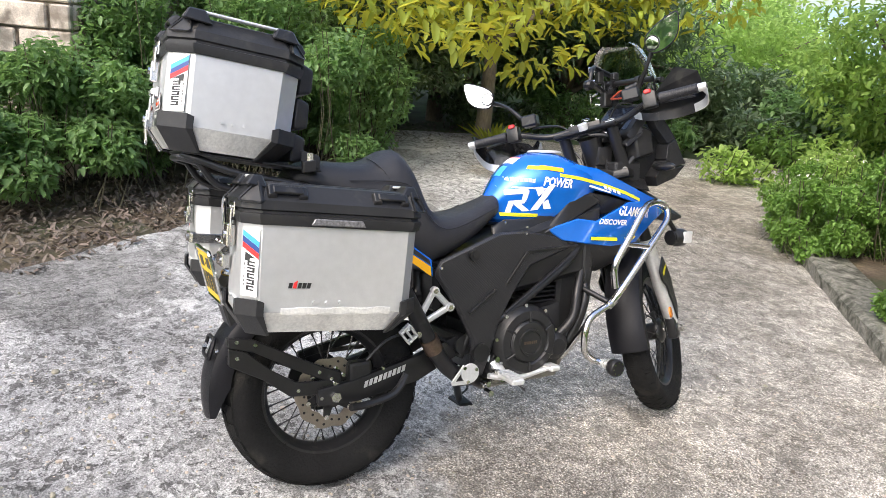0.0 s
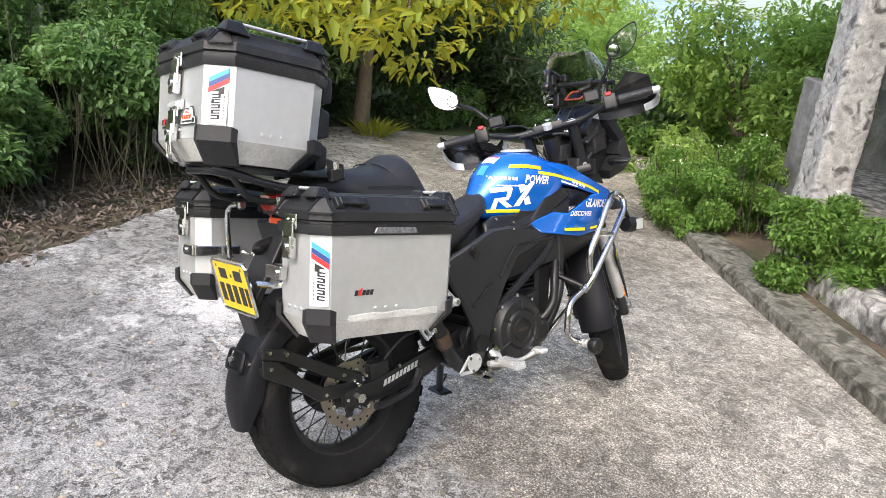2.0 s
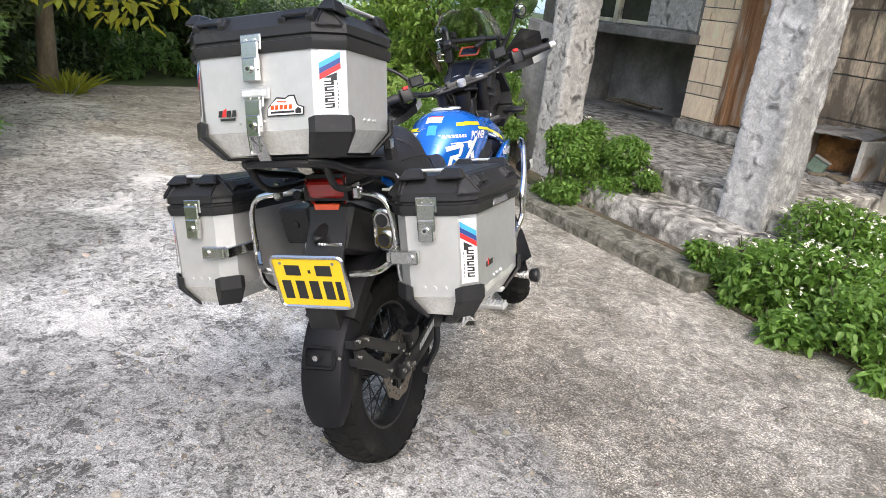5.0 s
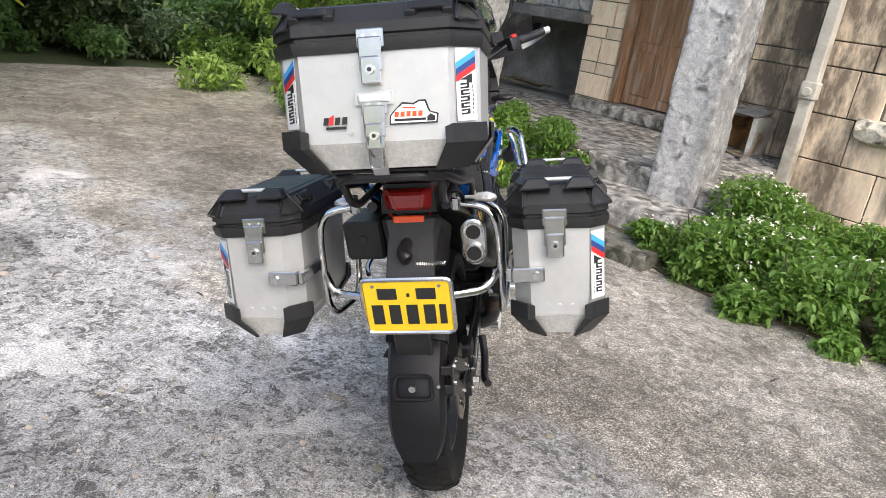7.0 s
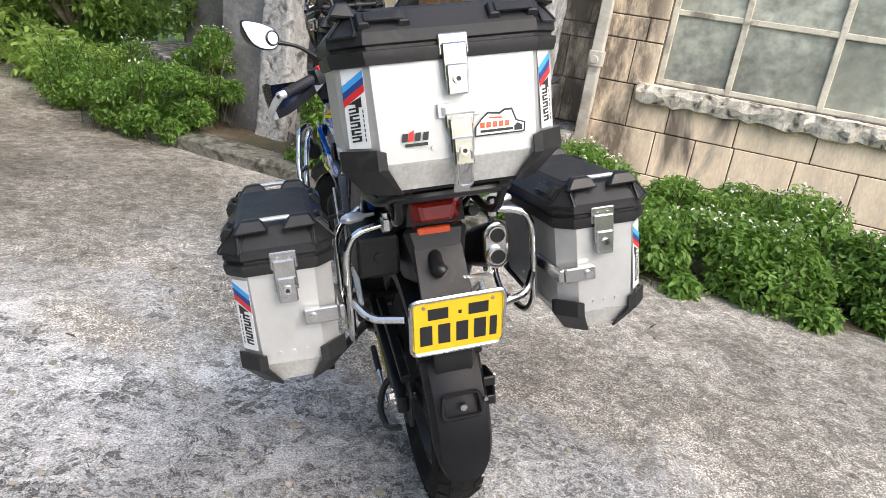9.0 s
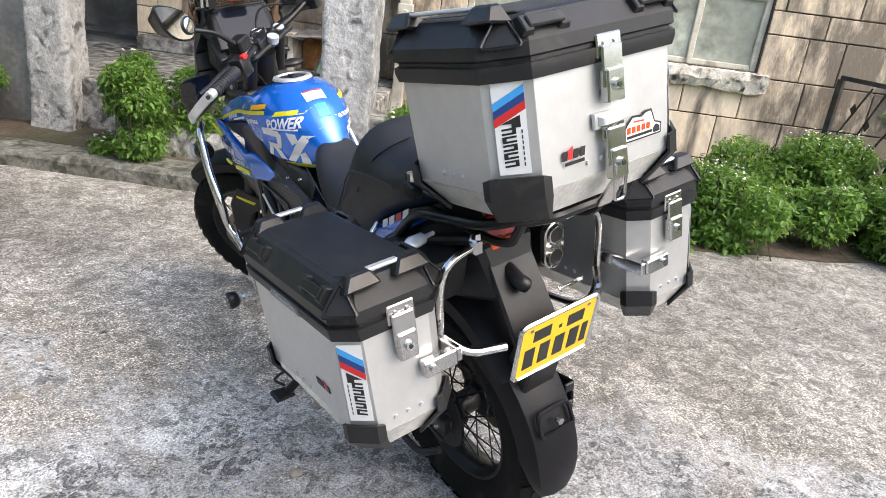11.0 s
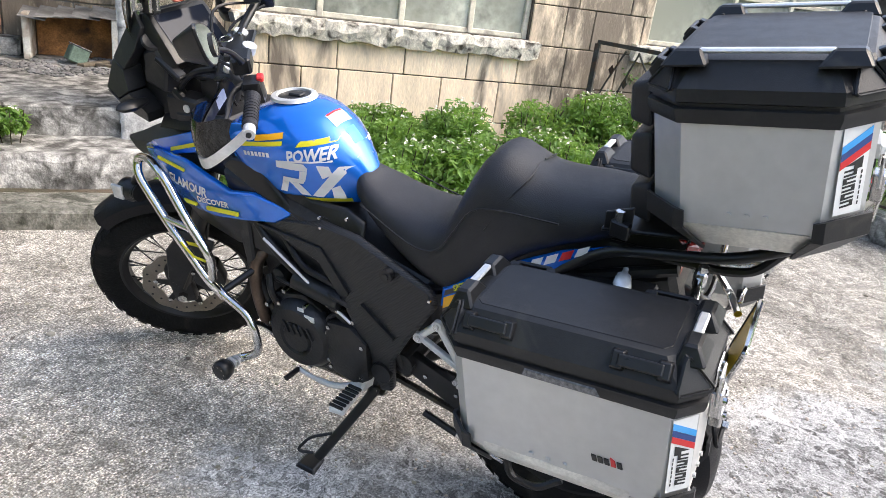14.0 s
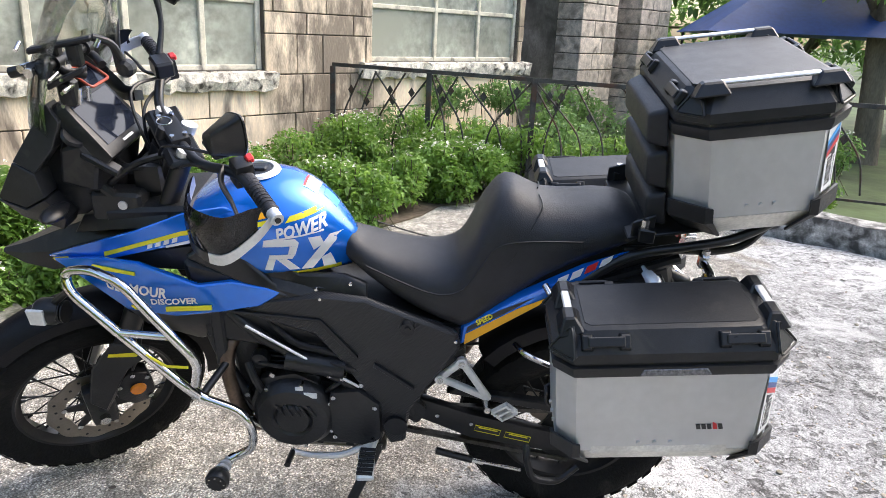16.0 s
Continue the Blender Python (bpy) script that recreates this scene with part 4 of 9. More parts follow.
# ---- brick pier across the yard ----
M_MORTAR = material("sandy_mortar", (0.30, 0.25, 0.19), 0.95, var=0.3, scale=9, bump=0.6, bscale=40)
gate_pier = tagged(mesh_ob("gate_pier", bx(-5.32, -4.575, -1.86, -0.775, -0.1, 3.0), M_MORTAR), "pale split-brick wall end across the yard", "pillar", kind="structure")
_rs = random.Random(21)
for k in range(15):
    z = -0.06 + k * 0.205
    off = 0.24 if k % 2 else 0.0
    y = -1.88 - off
    while y < -0.76:
        y1 = min(y + 0.47, -0.755)
        if y1 - max(y, -1.88) > 0.06:
            d = _rs.uniform(0, 0.022)
            part("brick", bx(-4.62, -4.54 + d, max(y, -1.88), y1 - 0.012, z, z + 0.19, 0.012, 1), M_BRICK, gate_pier)
        y += 0.482
    for a, b in ((-5.32, -4.95 - off * 0.4), (-4.94 - off * 0.4, -4.626)):
        part("brick", bx(a, b, -0.80, -0.75 + _rs.uniform(0, 0.02), z, z + 0.19, 0.012), M_BRICK, gate_pier)
gate_pier.matrix_basis = Matrix.Translation((-4.54, -0.755, 0)) @ Matrix.Rotation(radians(-19), 4, "Z") @ Matrix.Translation((4.54, 0.755, 0))
water_tank = thing("water_tank", "grey round water tank behind the bushes", "tank", M=Matrix.Translation((-6.6, -0.25, 0)))
part("body", lathe([(-0.07, 0.0), (-0.07, 0.55), (0.6, 0.55), (0.62, 0.58), (0.70, 0.58), (0.72, 0.55), (1.45, 0.52), (1.6, 0.2), (1.62, 0.0)], 24, "z"), M_PLASTERD, water_tank, smooth=40)

# ---- plants ----
def blobs_in(poly_pts, n, zr, rr, seed):
    rs, out = random.Random(seed), []
    for _ in range(n):
        (x0, y0), (x1, y1) = rs.choice(list(zip(poly_pts, poly_pts[1:])))
        t = rs.random()
        out.append((x0 + (x1 - x0) * t + rs.uniform(-.25, .25), y0 + (y1 - y0) * t + rs.uniform(-.25, .25), rs.uniform(*zr), rs.uniform(*rr)))
    return out


def uvs(pts):
    return [tuple(_tw(u, v).xy) for u, v in pts]


# weeds with small white flowers along the house front
for i, (line, n, zr, rr, cnt, fl) in enumerate((
        (uvs([(-0.05, -1.75), (0.7, -1.95), (1.5, -1.95)]), 16, (0.12, 0.34), (0.16, 0.26), 5200, 60),
        (uvs([(-0.25, -2.05), (0.6, -2.2), (1.7, -2.1), (2.6, -1.7)]), 20, (0.03, 0.14), (0.09, 0.17), 4200, 30),
        (uvs([(-0.05, -1.25), (0.9, -1.35), (1.8, -1.35)]), 18, (0.20, 0.46), (0.16, 0.28), 5600, 70),
        (uvs([(0.0, -0.6), (1.2, -0.6), (2.2, -0.55)]), 14, (0.10, 0.34), (0.14, 0.22), 4200, 40),
        (uvs([(1.7, -1.75), (2.3, -1.55), (2.9, -1.2)]), 12, (0.14, 0.38), (0.16, 0.28), 4200, 40),
        (uvs([(2.2, -0.9), (3.0, -0.7), (3.6, -0.5)]), 14, (0.25, 0.5), (0.2, 0.3), 4600, 40),
        (uvs([(3.1, -1.15), (3.7, -1.3), (4.1, -1.6)]), 12, (0.14, 0.42), (0.16, 0.26), 4200, 30),
        (uvs([(2.1, -1.75), (2.8, -1.72), (3.4, -1.72), (4.1, -1.9)]), 20, (0.06, 0.40), (0.12, 0.24), 5600, 50))):
    bush("weed_patch", "lush green weeds with small white flowers", blobs_in(line, n, zr, rr, 60 + i), M_LEAF_WEED, 0.042, int(cnt * 2.3), "weeds along the house", fl * 2)
for i, (x0, y0, x1, y1) in enumerate(((5.3, 1.2, 5.0, 0.2), (5.0, 0.3, 4.6, -1.2), (4.6, -1.2, 4.1, -2.7), (5.9, 0.6, 5.5, -1.6), (6.6, -0.6, 5.6, -3.4), (6.7, 1.6, 6.3, -0.2), (7.4, 0.4, 7.0, -2.2), (5.9, 1.9, 7.2, 1.0))):
    bush("weed_patch", "green weeds growing through the iron railing", blobs_in([(x0, y0), (x1, y1)], 13, (0.15, 0.5 if i < 5 else 0.8), (0.16, 0.3), 80 + i), M_LEAF_MID if i > 2 else M_LEAF_WEED, 0.048, 5200, "weeds at the railing", 30)
# plants on the kerb strip and steps
for i, (x, y, r, h, cnt, m) in enumerate(((-1.45, 4.42, 0.30, 0.62, 5200, M_LEAF_WEED), (-1.15, 4.72, 0.28, 0.85, 5200, M_LEAF_WEED), (-1.0, 5.05, 0.26, 0.9, 4200, M_LEAF_FAR), (-0.05, 3.72, 0.34, 0.72, 9500, M_LEAF_WEED), (0.26, 3.62, 0.24, 0.42, 4200, M_LEAF_WEED), (-0.42, 3.72, 0.12, 0.16, 700, M_LEAF_WEED), (-1.9, 4.75, 0.34, 0.42, 4600, M_LEAF_WEED), (-2.35, 5.5, 0.36, 0.45, 4600, M_LEAF_WEED), (-2.6, 6.3, 0.4, 0.5, 4000, M_LEAF_FAR), (-1.7, 5.3, 0.34, 0.6, 4200, M_LEAF_WEED), (0.95, 2.62, 0.16, 0.22, 2600, M_LEAF_WEED), (1.2, 2.5, 0.18, 0.26, 2600, M_LEAF_WEED))):
    rs = random.Random(100 + i)
    bush("kerb_bush", "leafy green bush growing on the kerb strip", [(x + rs.uniform(-.5, .5) * r * 1.7, y + rs.uniform(-.5, .5) * r * 1.7, h * rs.uniform(0.2, 1.0), r * rs.uniform(0.35, 0.62)) for _ in range(9)], m, 0.034, int(cnt * 1.3), "kerb bushes", 8)
# bushes along the far side of the yard
for i, (x, y, r, h, cnt) in enumerate(((-3.85, -1.5, 0.45, 0.7, 4200), (-4.05, -0.6, 0.45, 0.7, 4400), (-4.35, 0.2, 0.5, 0.8, 4600), (-4.6, 1.0, 0.55, 0.85, 4600), (-5.3, 1.6, 0.55, 0.9, 4600), (-6.0, 2.0, 0.5, 0.85, 4200), (-6.7, 2.2, 0.5, 0.8, 3600), (-5.2, 0.3, 0.7, 1.2, 4600), (-4.9, -0.5, 0.6, 0.9, 4000), (-6.2, 1.0, 0.8, 1.3, 4600), (-3.4, -2.6, 0.6, 0.8, 2600))):
    rs = random.Random(130 + i)
    bush("hedge_bush", "dense dark-green bush beside the yard", [(x + rs.uniform(-1, 1) * r, y + rs.uniform(-1, 1) * r, h * 1.4 * rs.uniform(0.2, 1.0), r * rs.uniform(0.28, 0.6)) for _ in range(17)], M_LEAF_MID, 0.056, int(cnt * 2.2), "bushes beside the yard")
for i, (x, y, m, cnt) in enumerate(((-3.3, 6.6, M_LEAF_FAR, 2200), (-2.9, 7.6, M_LEAF_WEED, 2200), (-4.9, 8.4, M_LEAF_WEED, 2400), (-6.4, 7.4, M_LEAF_MID, 2400), (-7.6, 6.4, M_LEAF_MID, 2400), (-8.0, 5.0, M_LEAF_DARK, 2400))):
    rs = random.Random(160 + i)
    bush("edge_bush", "wild bush at the far edge of the yard", [(x + rs.uniform(-.7, .7), y + rs.uniform(-.7, .7), rs.uniform(0.05, 0.5), rs.uniform(0.2, 0.4)) for _ in range(8)], m, 0.08, cnt, "bushes at the yard edge", 14 if i in (1, 3) else 0, M_PINK)
for i, (x, y, m) in enumerate(((-3.9, 8.7, M_LEAF_MID), (-5.6, 8.5, M_LEAF_DARK), (-7.0, 8.0, M_LEAF_DARK), (-4.7, 9.6, M_LEAF_MID), (-6.4, 9.4, M_LEAF_DARK), (-8.3, 8.6, M_LEAF_DARK))):
    rs = random.Random(180 + i)
    bush("thicket", "dense wild thicket behind the yard", [(x + rs.uniform(-1, 1), y + rs.uniform(-.6, .6), rs.uniform(0.1, 1.0), rs.uniform(0.35, 0.55)) for _ in range(10)], m, 0.10, 5200, "thickets behind the yard")
# the spiky plant at the foot of the yellow tree
croton = thing("croton_plant", "yellow-green long-leaved plant at the tree foot", "plant", M=Matrix.Translation((-6.25, 4.2, 0)))
bm = None
for i in range(38):
    a, L = i * 2.4, 0.25 + 0.25 * ((i * 37) % 10) / 10
    e = 0.5 + 0.9 * ((i * 53) % 10) / 10
    d = Vector((math.cos(a) * math.cos(e), math.sin(a) * math.cos(e), math.sin(e)))
    s = Vector((-math.sin(a), math.cos(a), 0)) * 0.03
    o = Vector((math.cos(a), math.sin(a), 0)) * 0.12
    bm = hexa([o, o + d * L * 0.5 + s, o + d * L - Vector((0, 0, 0.06)), o + d * L * 0.5 - s], [o + Vector((0, 0, 0.004)), o + d * L * 0.5 + s + Vector((0, 0, 0.004)), o + d * L - Vector((0, 0, 0.056)), o + d * L * 0.5 - s + Vector((0, 0, 0.004))], bm=bm)
part("foliage", bm, M_LEAF_YEL, croton)

tree("yellow_tree", "small tree with yellow-green leaves and a bare trunk", -6.45, 4.12, -0.05, 3.3, 0.10, 3.0, M_LEAF_YEL, 0.15, 8500, low=0.45, lean=(0.0, 0.03), seed=5, bushy=0.85)
for i, (x, y, h, r, c, s) in enumerate(((-8.0, 2.0, 3.8, 2.0, 15000, 0.16), (-8.6, 4.4, 4.2, 2.2, 16000, 0.17), (-7.9, -0.2, 4.4, 2.0, 13000, 0.16), (-8.4, 6.8, 3.9, 2.0, 13000, 0.16), (-6.2, -2.6, 4.2, 1.9, 11000, 0.15), (-10.5, 3.2, 5.5, 2.8, 14000, 0.2), (-10.8, 6.2, 5.0, 2.6, 12000, 0.2), (-10.0, 0.2, 5.5, 2.6, 11000, 0.2))):
    tree("dark_tree", "dense dark-green broadleaf tree", x, y, -0.3, h, 0.14, r, M_LEAF_DARK, s, c, "dark trees behind the yard", low=0.22, bushy=1.25, seed=20 + i, aspect=0.28)
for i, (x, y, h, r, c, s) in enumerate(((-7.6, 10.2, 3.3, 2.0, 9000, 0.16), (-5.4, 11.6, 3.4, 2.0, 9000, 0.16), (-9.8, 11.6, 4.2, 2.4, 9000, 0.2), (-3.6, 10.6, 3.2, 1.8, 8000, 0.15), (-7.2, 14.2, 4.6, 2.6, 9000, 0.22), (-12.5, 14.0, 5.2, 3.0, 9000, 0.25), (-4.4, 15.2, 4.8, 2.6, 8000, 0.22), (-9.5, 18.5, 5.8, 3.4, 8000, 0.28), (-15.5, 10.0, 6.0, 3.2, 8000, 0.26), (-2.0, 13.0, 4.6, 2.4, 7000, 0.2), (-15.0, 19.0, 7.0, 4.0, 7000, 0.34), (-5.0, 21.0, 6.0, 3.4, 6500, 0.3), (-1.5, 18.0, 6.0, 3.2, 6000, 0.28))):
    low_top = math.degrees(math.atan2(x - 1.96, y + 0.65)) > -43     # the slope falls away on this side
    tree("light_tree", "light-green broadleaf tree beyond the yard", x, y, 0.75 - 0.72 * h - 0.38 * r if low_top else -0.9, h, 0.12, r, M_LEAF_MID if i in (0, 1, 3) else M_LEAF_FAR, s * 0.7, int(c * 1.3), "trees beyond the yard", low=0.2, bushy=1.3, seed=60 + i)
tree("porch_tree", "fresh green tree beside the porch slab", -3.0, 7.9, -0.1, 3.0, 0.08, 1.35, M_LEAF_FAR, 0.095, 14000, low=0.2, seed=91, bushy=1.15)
tree("veranda_tree", "old dark tree beside the blue canopy", 8.2, -5.1, -0.07, 4.2, 0.16, 1.7, M_LEAF_MID, 0.12, 5000, low=0.5, seed=95, lean=(-0.1, 0.25))
for i, (x, y) in enumerate(((12.5, -5.5), (11.5, -9.0), (15.0, -2.0))):
    tree("dark_tree", "dense dark-green broadleaf tree", x, y, -0.1, 4.5, 0.14, 2.4, M_LEAF_MID, 0.2, 3500, "trees beside the house", low=0.25, bushy=1.2, seed=97 + i)
for i, (x, y) in enumerate(((6, -11), (0, -13), (-6, -11), (-9, -6), (10, -12))):
    tree("dark_tree", "dense dark-green broadleaf tree", x, y, -0.1, 5.0, 0.14, 2.6, M_LEAF_MID, 0.28, 2600, "trees behind the yard entrance", low=0.25, bushy=1.2, seed=120 + i)

# distant wooded hills, the pale blue haze of distance painted into their colours
M_HILL = material("wooded_hill_painted_haze", (0.30, 0.40, 0.48), 1.0, var=0.25, scale=0.03, spec=0.0)
M_WOOD = material("far_wood", (0.27, 0.35, 0.27), 1.0, var=0.45, scale=0.15, bump=1.0, bscale=1.2, spec=0.1)


def ridge(name, label, mat, dist, h0, h1, a0, a1, seed, depth):
    rs = random.Random(seed)
    b = bmesh.new()
    rows = []
    for i in range(73):
        a = radians(a0 + (a1 - a0) * i / 72)
        h = h0 + (h1 - h0) * (0.5 + 0.5 * noise.noise(Vector((i * 0.13, seed, 0)))) + rs.uniform(-0.02, 0.02) * h1
        rows.append([b.verts.new((math.sin(a) * d, math.cos(a) * d, z)) for d, z in ((dist, -0.2), (dist + depth * 0.5, h * 0.7), (dist + depth, h), (dist + depth * 2, -0.2))])
    for A, B in zip(rows, rows[1:]):
        for j in range(3):
            b.faces.new((A[j], A[j + 1], B[j + 1], B[j]))
    return tagged(mesh_ob(name, b, mat, smooth=True), label, "hill", kind="structure")


ridge("backdrop_wood", "far green wooded slope", M_WOOD, 34, 0.4, 1.6, -80, 10, 3, 14)
ridge("backdrop_hill", "mountain with pale blue haze painted into its colour", M_HILL, 420, 12, 44, -85, 20, 8, 160)

# ---- motorcycle materials ----
M_BLK = material("black_plastic", (0.014, 0.014, 0.015), 0.32, var=0.2, scale=12, bump=0.05, bscale=300, rvar=0.10, spec=0.38, dirt=(0.035, 0.033, 0.03), dscale=22, damt=0.12)
M_BLKT = material("textured_black_plastic", (0.018, 0.018, 0.019), 0.45, var=0.2, scale=10, bump=0.10, bscale=500, rvar=0.08, spec=0.4, dirt=(0.035, 0.033, 0.03), dscale=18, damt=0.15)
M_GUARD = material("matt_black_guard", (0.008, 0.008, 0.010), 0.45, var=0.2, scale=10, bump=0.12, bscale=300, spec=0.22, rvar=0.08)
M_SEAT = material("black_vinyl", (0.022, 0.022, 0.025), 0.48, var=0.15, scale=9, bump=0.2, bscale=420, rvar=0.08, spec=0.4)
M_TYRE = material("tyre_rubber", (0.009, 0.009, 0.009), 0.8, var=0.3, scale=9, bump=0.4, bscale=120, spec=0.2, dirt=(0.03, 0.028, 0.024), dscale=9, damt=0.15)
M_BLUE = material("metallic_blue_paint", (0.004, 0.165, 0.74), 0.24, 0.38, var=0.08, scale=5, spec=0.5, coat=1.0)
M_CASE = material("brushed_aluminium", (0.60, 0.602, 0.595), 0.42, 0.6, var=0.06, scale=4, bump=0.05, bscale=260, rvar=0.06)
M_KEEL = material("worn_aluminium_edge", (0.72, 0.71, 0.67), 0.45, 0.5, var=0.18, scale=14, bump=0.2, bscale=60, rvar=0.12)
M_STEEL = material("stainless_steel", (0.62, 0.61, 0.59), 0.22, 1.0, var=0.06, scale=10, rvar=0.08)
M_CHROME = material("polished_tube", (0.72, 0.71, 0.69), 0.12, 1.0, var=0.05, scale=10, rvar=0.06)
M_CAST = material("cast_aluminium", (0.74, 0.74, 0.73), 0.38, 0.55, var=0.1, scale=14, bump=0.1, bscale=150)
M_ENG = material("black_engine_paint", (0.020, 0.020, 0.021), 0.38, 0.2, var=0.2, scale=10, bump=0.12, bscale=120)
M_FRAME = material("black_frame_paint", (0.016, 0.016, 0.017), 0.35, 0.2, var=0.15, scale=10)
M_DISC = material("brake_disc_steel", (0.30, 0.265, 0.225), 0.35, 0.9, var=0.12, scale=20)
M_HEAD = material("heat_tinted_pipe", (0.14, 0.10, 0.075), 0.4, 0.8, var=0.3, scale=12)
M_SKID = material("skid_plate_alloy", (0.30, 0.28, 0.25), 0.45, 0.8, var=0.2, scale=12, bump=0.2, bscale=60)
M_WHITE = material("white_decal", (0.80, 0.80, 0.79), 0.35, var=0.03, scale=20)
M_YEL = material("yellow_decal", (0.80, 0.72, 0.02), 0.35, var=0.04, scale=20)
M_ORANGE = material("orange_decal", (0.95, 0.46, 0.008), 0.35, var=0.04, scale=20)
M_RED = material("red_decal", (0.62, 0.03, 0.03), 0.35, var=0.04, scale=20)
M_LBLUE = material("light_blue_decal", (0.06, 0.36, 0.78), 0.35, var=0.04, scale=20)
M_DBLUE = material("dark_blue_decal", (0.025, 0.06, 0.22), 0.35, var=0.04, scale=20)
M_INK = material("black_decal", (0.02, 0.02, 0.02), 0.4, var=0.04, scale=20)
M_REDLENS = material("red_lens", (0.28, 0.012, 0.01), 0.12, spec=0.7, coat=0.6, var=0.1, scale=30)
M_REFL = material("orange_red_reflector", (0.75, 0.09, 0.02), 0.2, spec=0.7, coat=0.5, var=0.1, scale=60)
M_AMBER = material("amber_reflector", (0.80, 0.24, 0.01), 0.2, coat=0.5, var=0.1, scale=60)
M_CLEAR = material("clear_lens", (0.75, 0.76, 0.76), 0.15, 0.3, coat=0.8, var=0.1, scale=40)
M_PLATE = material("yellow_plate", (0.82, 0.55, 0.02), 0.4, var=0.03, scale=20)
M_LCD = material("glossy_display", (0.010, 0.013, 0.022), 0.07, spec=0.3, coat=0.0, var=0.1, scale=8)
M_MIRROR = material("mirror_glass", (0.86, 0.87, 0.88), 0.03, 1.0)
M_SCREEN = glass_mat("clear_windscreen", (0.74, 0.79, 0.78), 0.02)
M_SMOKE = material("smoked_guard", (0.012, 0.012, 0.013), 0.08, spec=0.6, coat=0.5, var=0.1, scale=9)
M_GREYLENS = material("grey_reflector", (0.13, 0.13, 0.135), 0.2, spec=0.7, coat=0.5, var=0.5, scale=120)

M_CARB = material("carbon_print_plastic", (0.020, 0.020, 0.022), 0.42, var=0.1, scale=10)
_n, _l = M_CARB.node_tree.nodes, M_CARB.node_tree.links
_w = _n.new("ShaderNodeTexWave")
_w.bands_direction = "DIAGONAL"
_w.inputs["Scale"].default_value = 70
_bp = _n.new("ShaderNodeBump")
_bp.inputs["Strength"].default_value, _bp.inputs["Distance"].default_value = 0.35, 0.002
_tc = _n.new("ShaderNodeTexCoord")
_l.new(_tc.outputs["Object"], _w.inputs[0])
_l.new(_w.outputs["Fac"], _bp.inputs["Height"])
_l.new(_bp.outputs[0], _n["Principled BSDF"].inputs["Normal"])

# ---- motorcycle ----
LEAN_M = pose(-0.008, 0, 0, 0, -12.2, 1.9)      # it leans on its side stand
moto = thing("motorcycle", "blue and black adventure touring motorcycle on its side stand", "motorcycle", M=LEAN_M)


def P(name, bm, mat, label="", smooth=False, parent=None, M=None):
    return part(name, bm, mat, parent or moto, label, smooth, M)


def both(fn):
    """Calls fn for the right side (+1) and the left side (-1)."""
    for s in (1, -1):
        fn(s)


def bolts(pts, axis, parent, r=0.008, h=0.007, mat=None):
    for p in pts:
        d = {"x": Vector((1, 0, 0)), "-x": Vector((-1, 0, 0)), "-y": Vector((0, -1, 0)), "y": Vector((0, 1, 0)), "z": Vector((0, 0, 1))}[axis]
        part("bolt", cyl(Vector(p) - d * 0.004, Vector(p) + d * h, r, 6), mat or M_STEEL, parent)


# steering: turned left about the raked head axis
AXP, RAKE, STEER = Vector((0, 1.09, 1.237)), 23.5, 36.0
AXD = Vector((0, -math.sin(radians(RAKE)), math.cos(radians(RAKE))))
S = Matrix.Translation(AXP + Vector((0.022, -0.030, 0))) @ Matrix.Rotation(radians(STEER), 4, AXD) @ Matrix.Translation(-AXP)
FAX = Vector((0, 1.513, 0.343))          # front axle, straight ahead


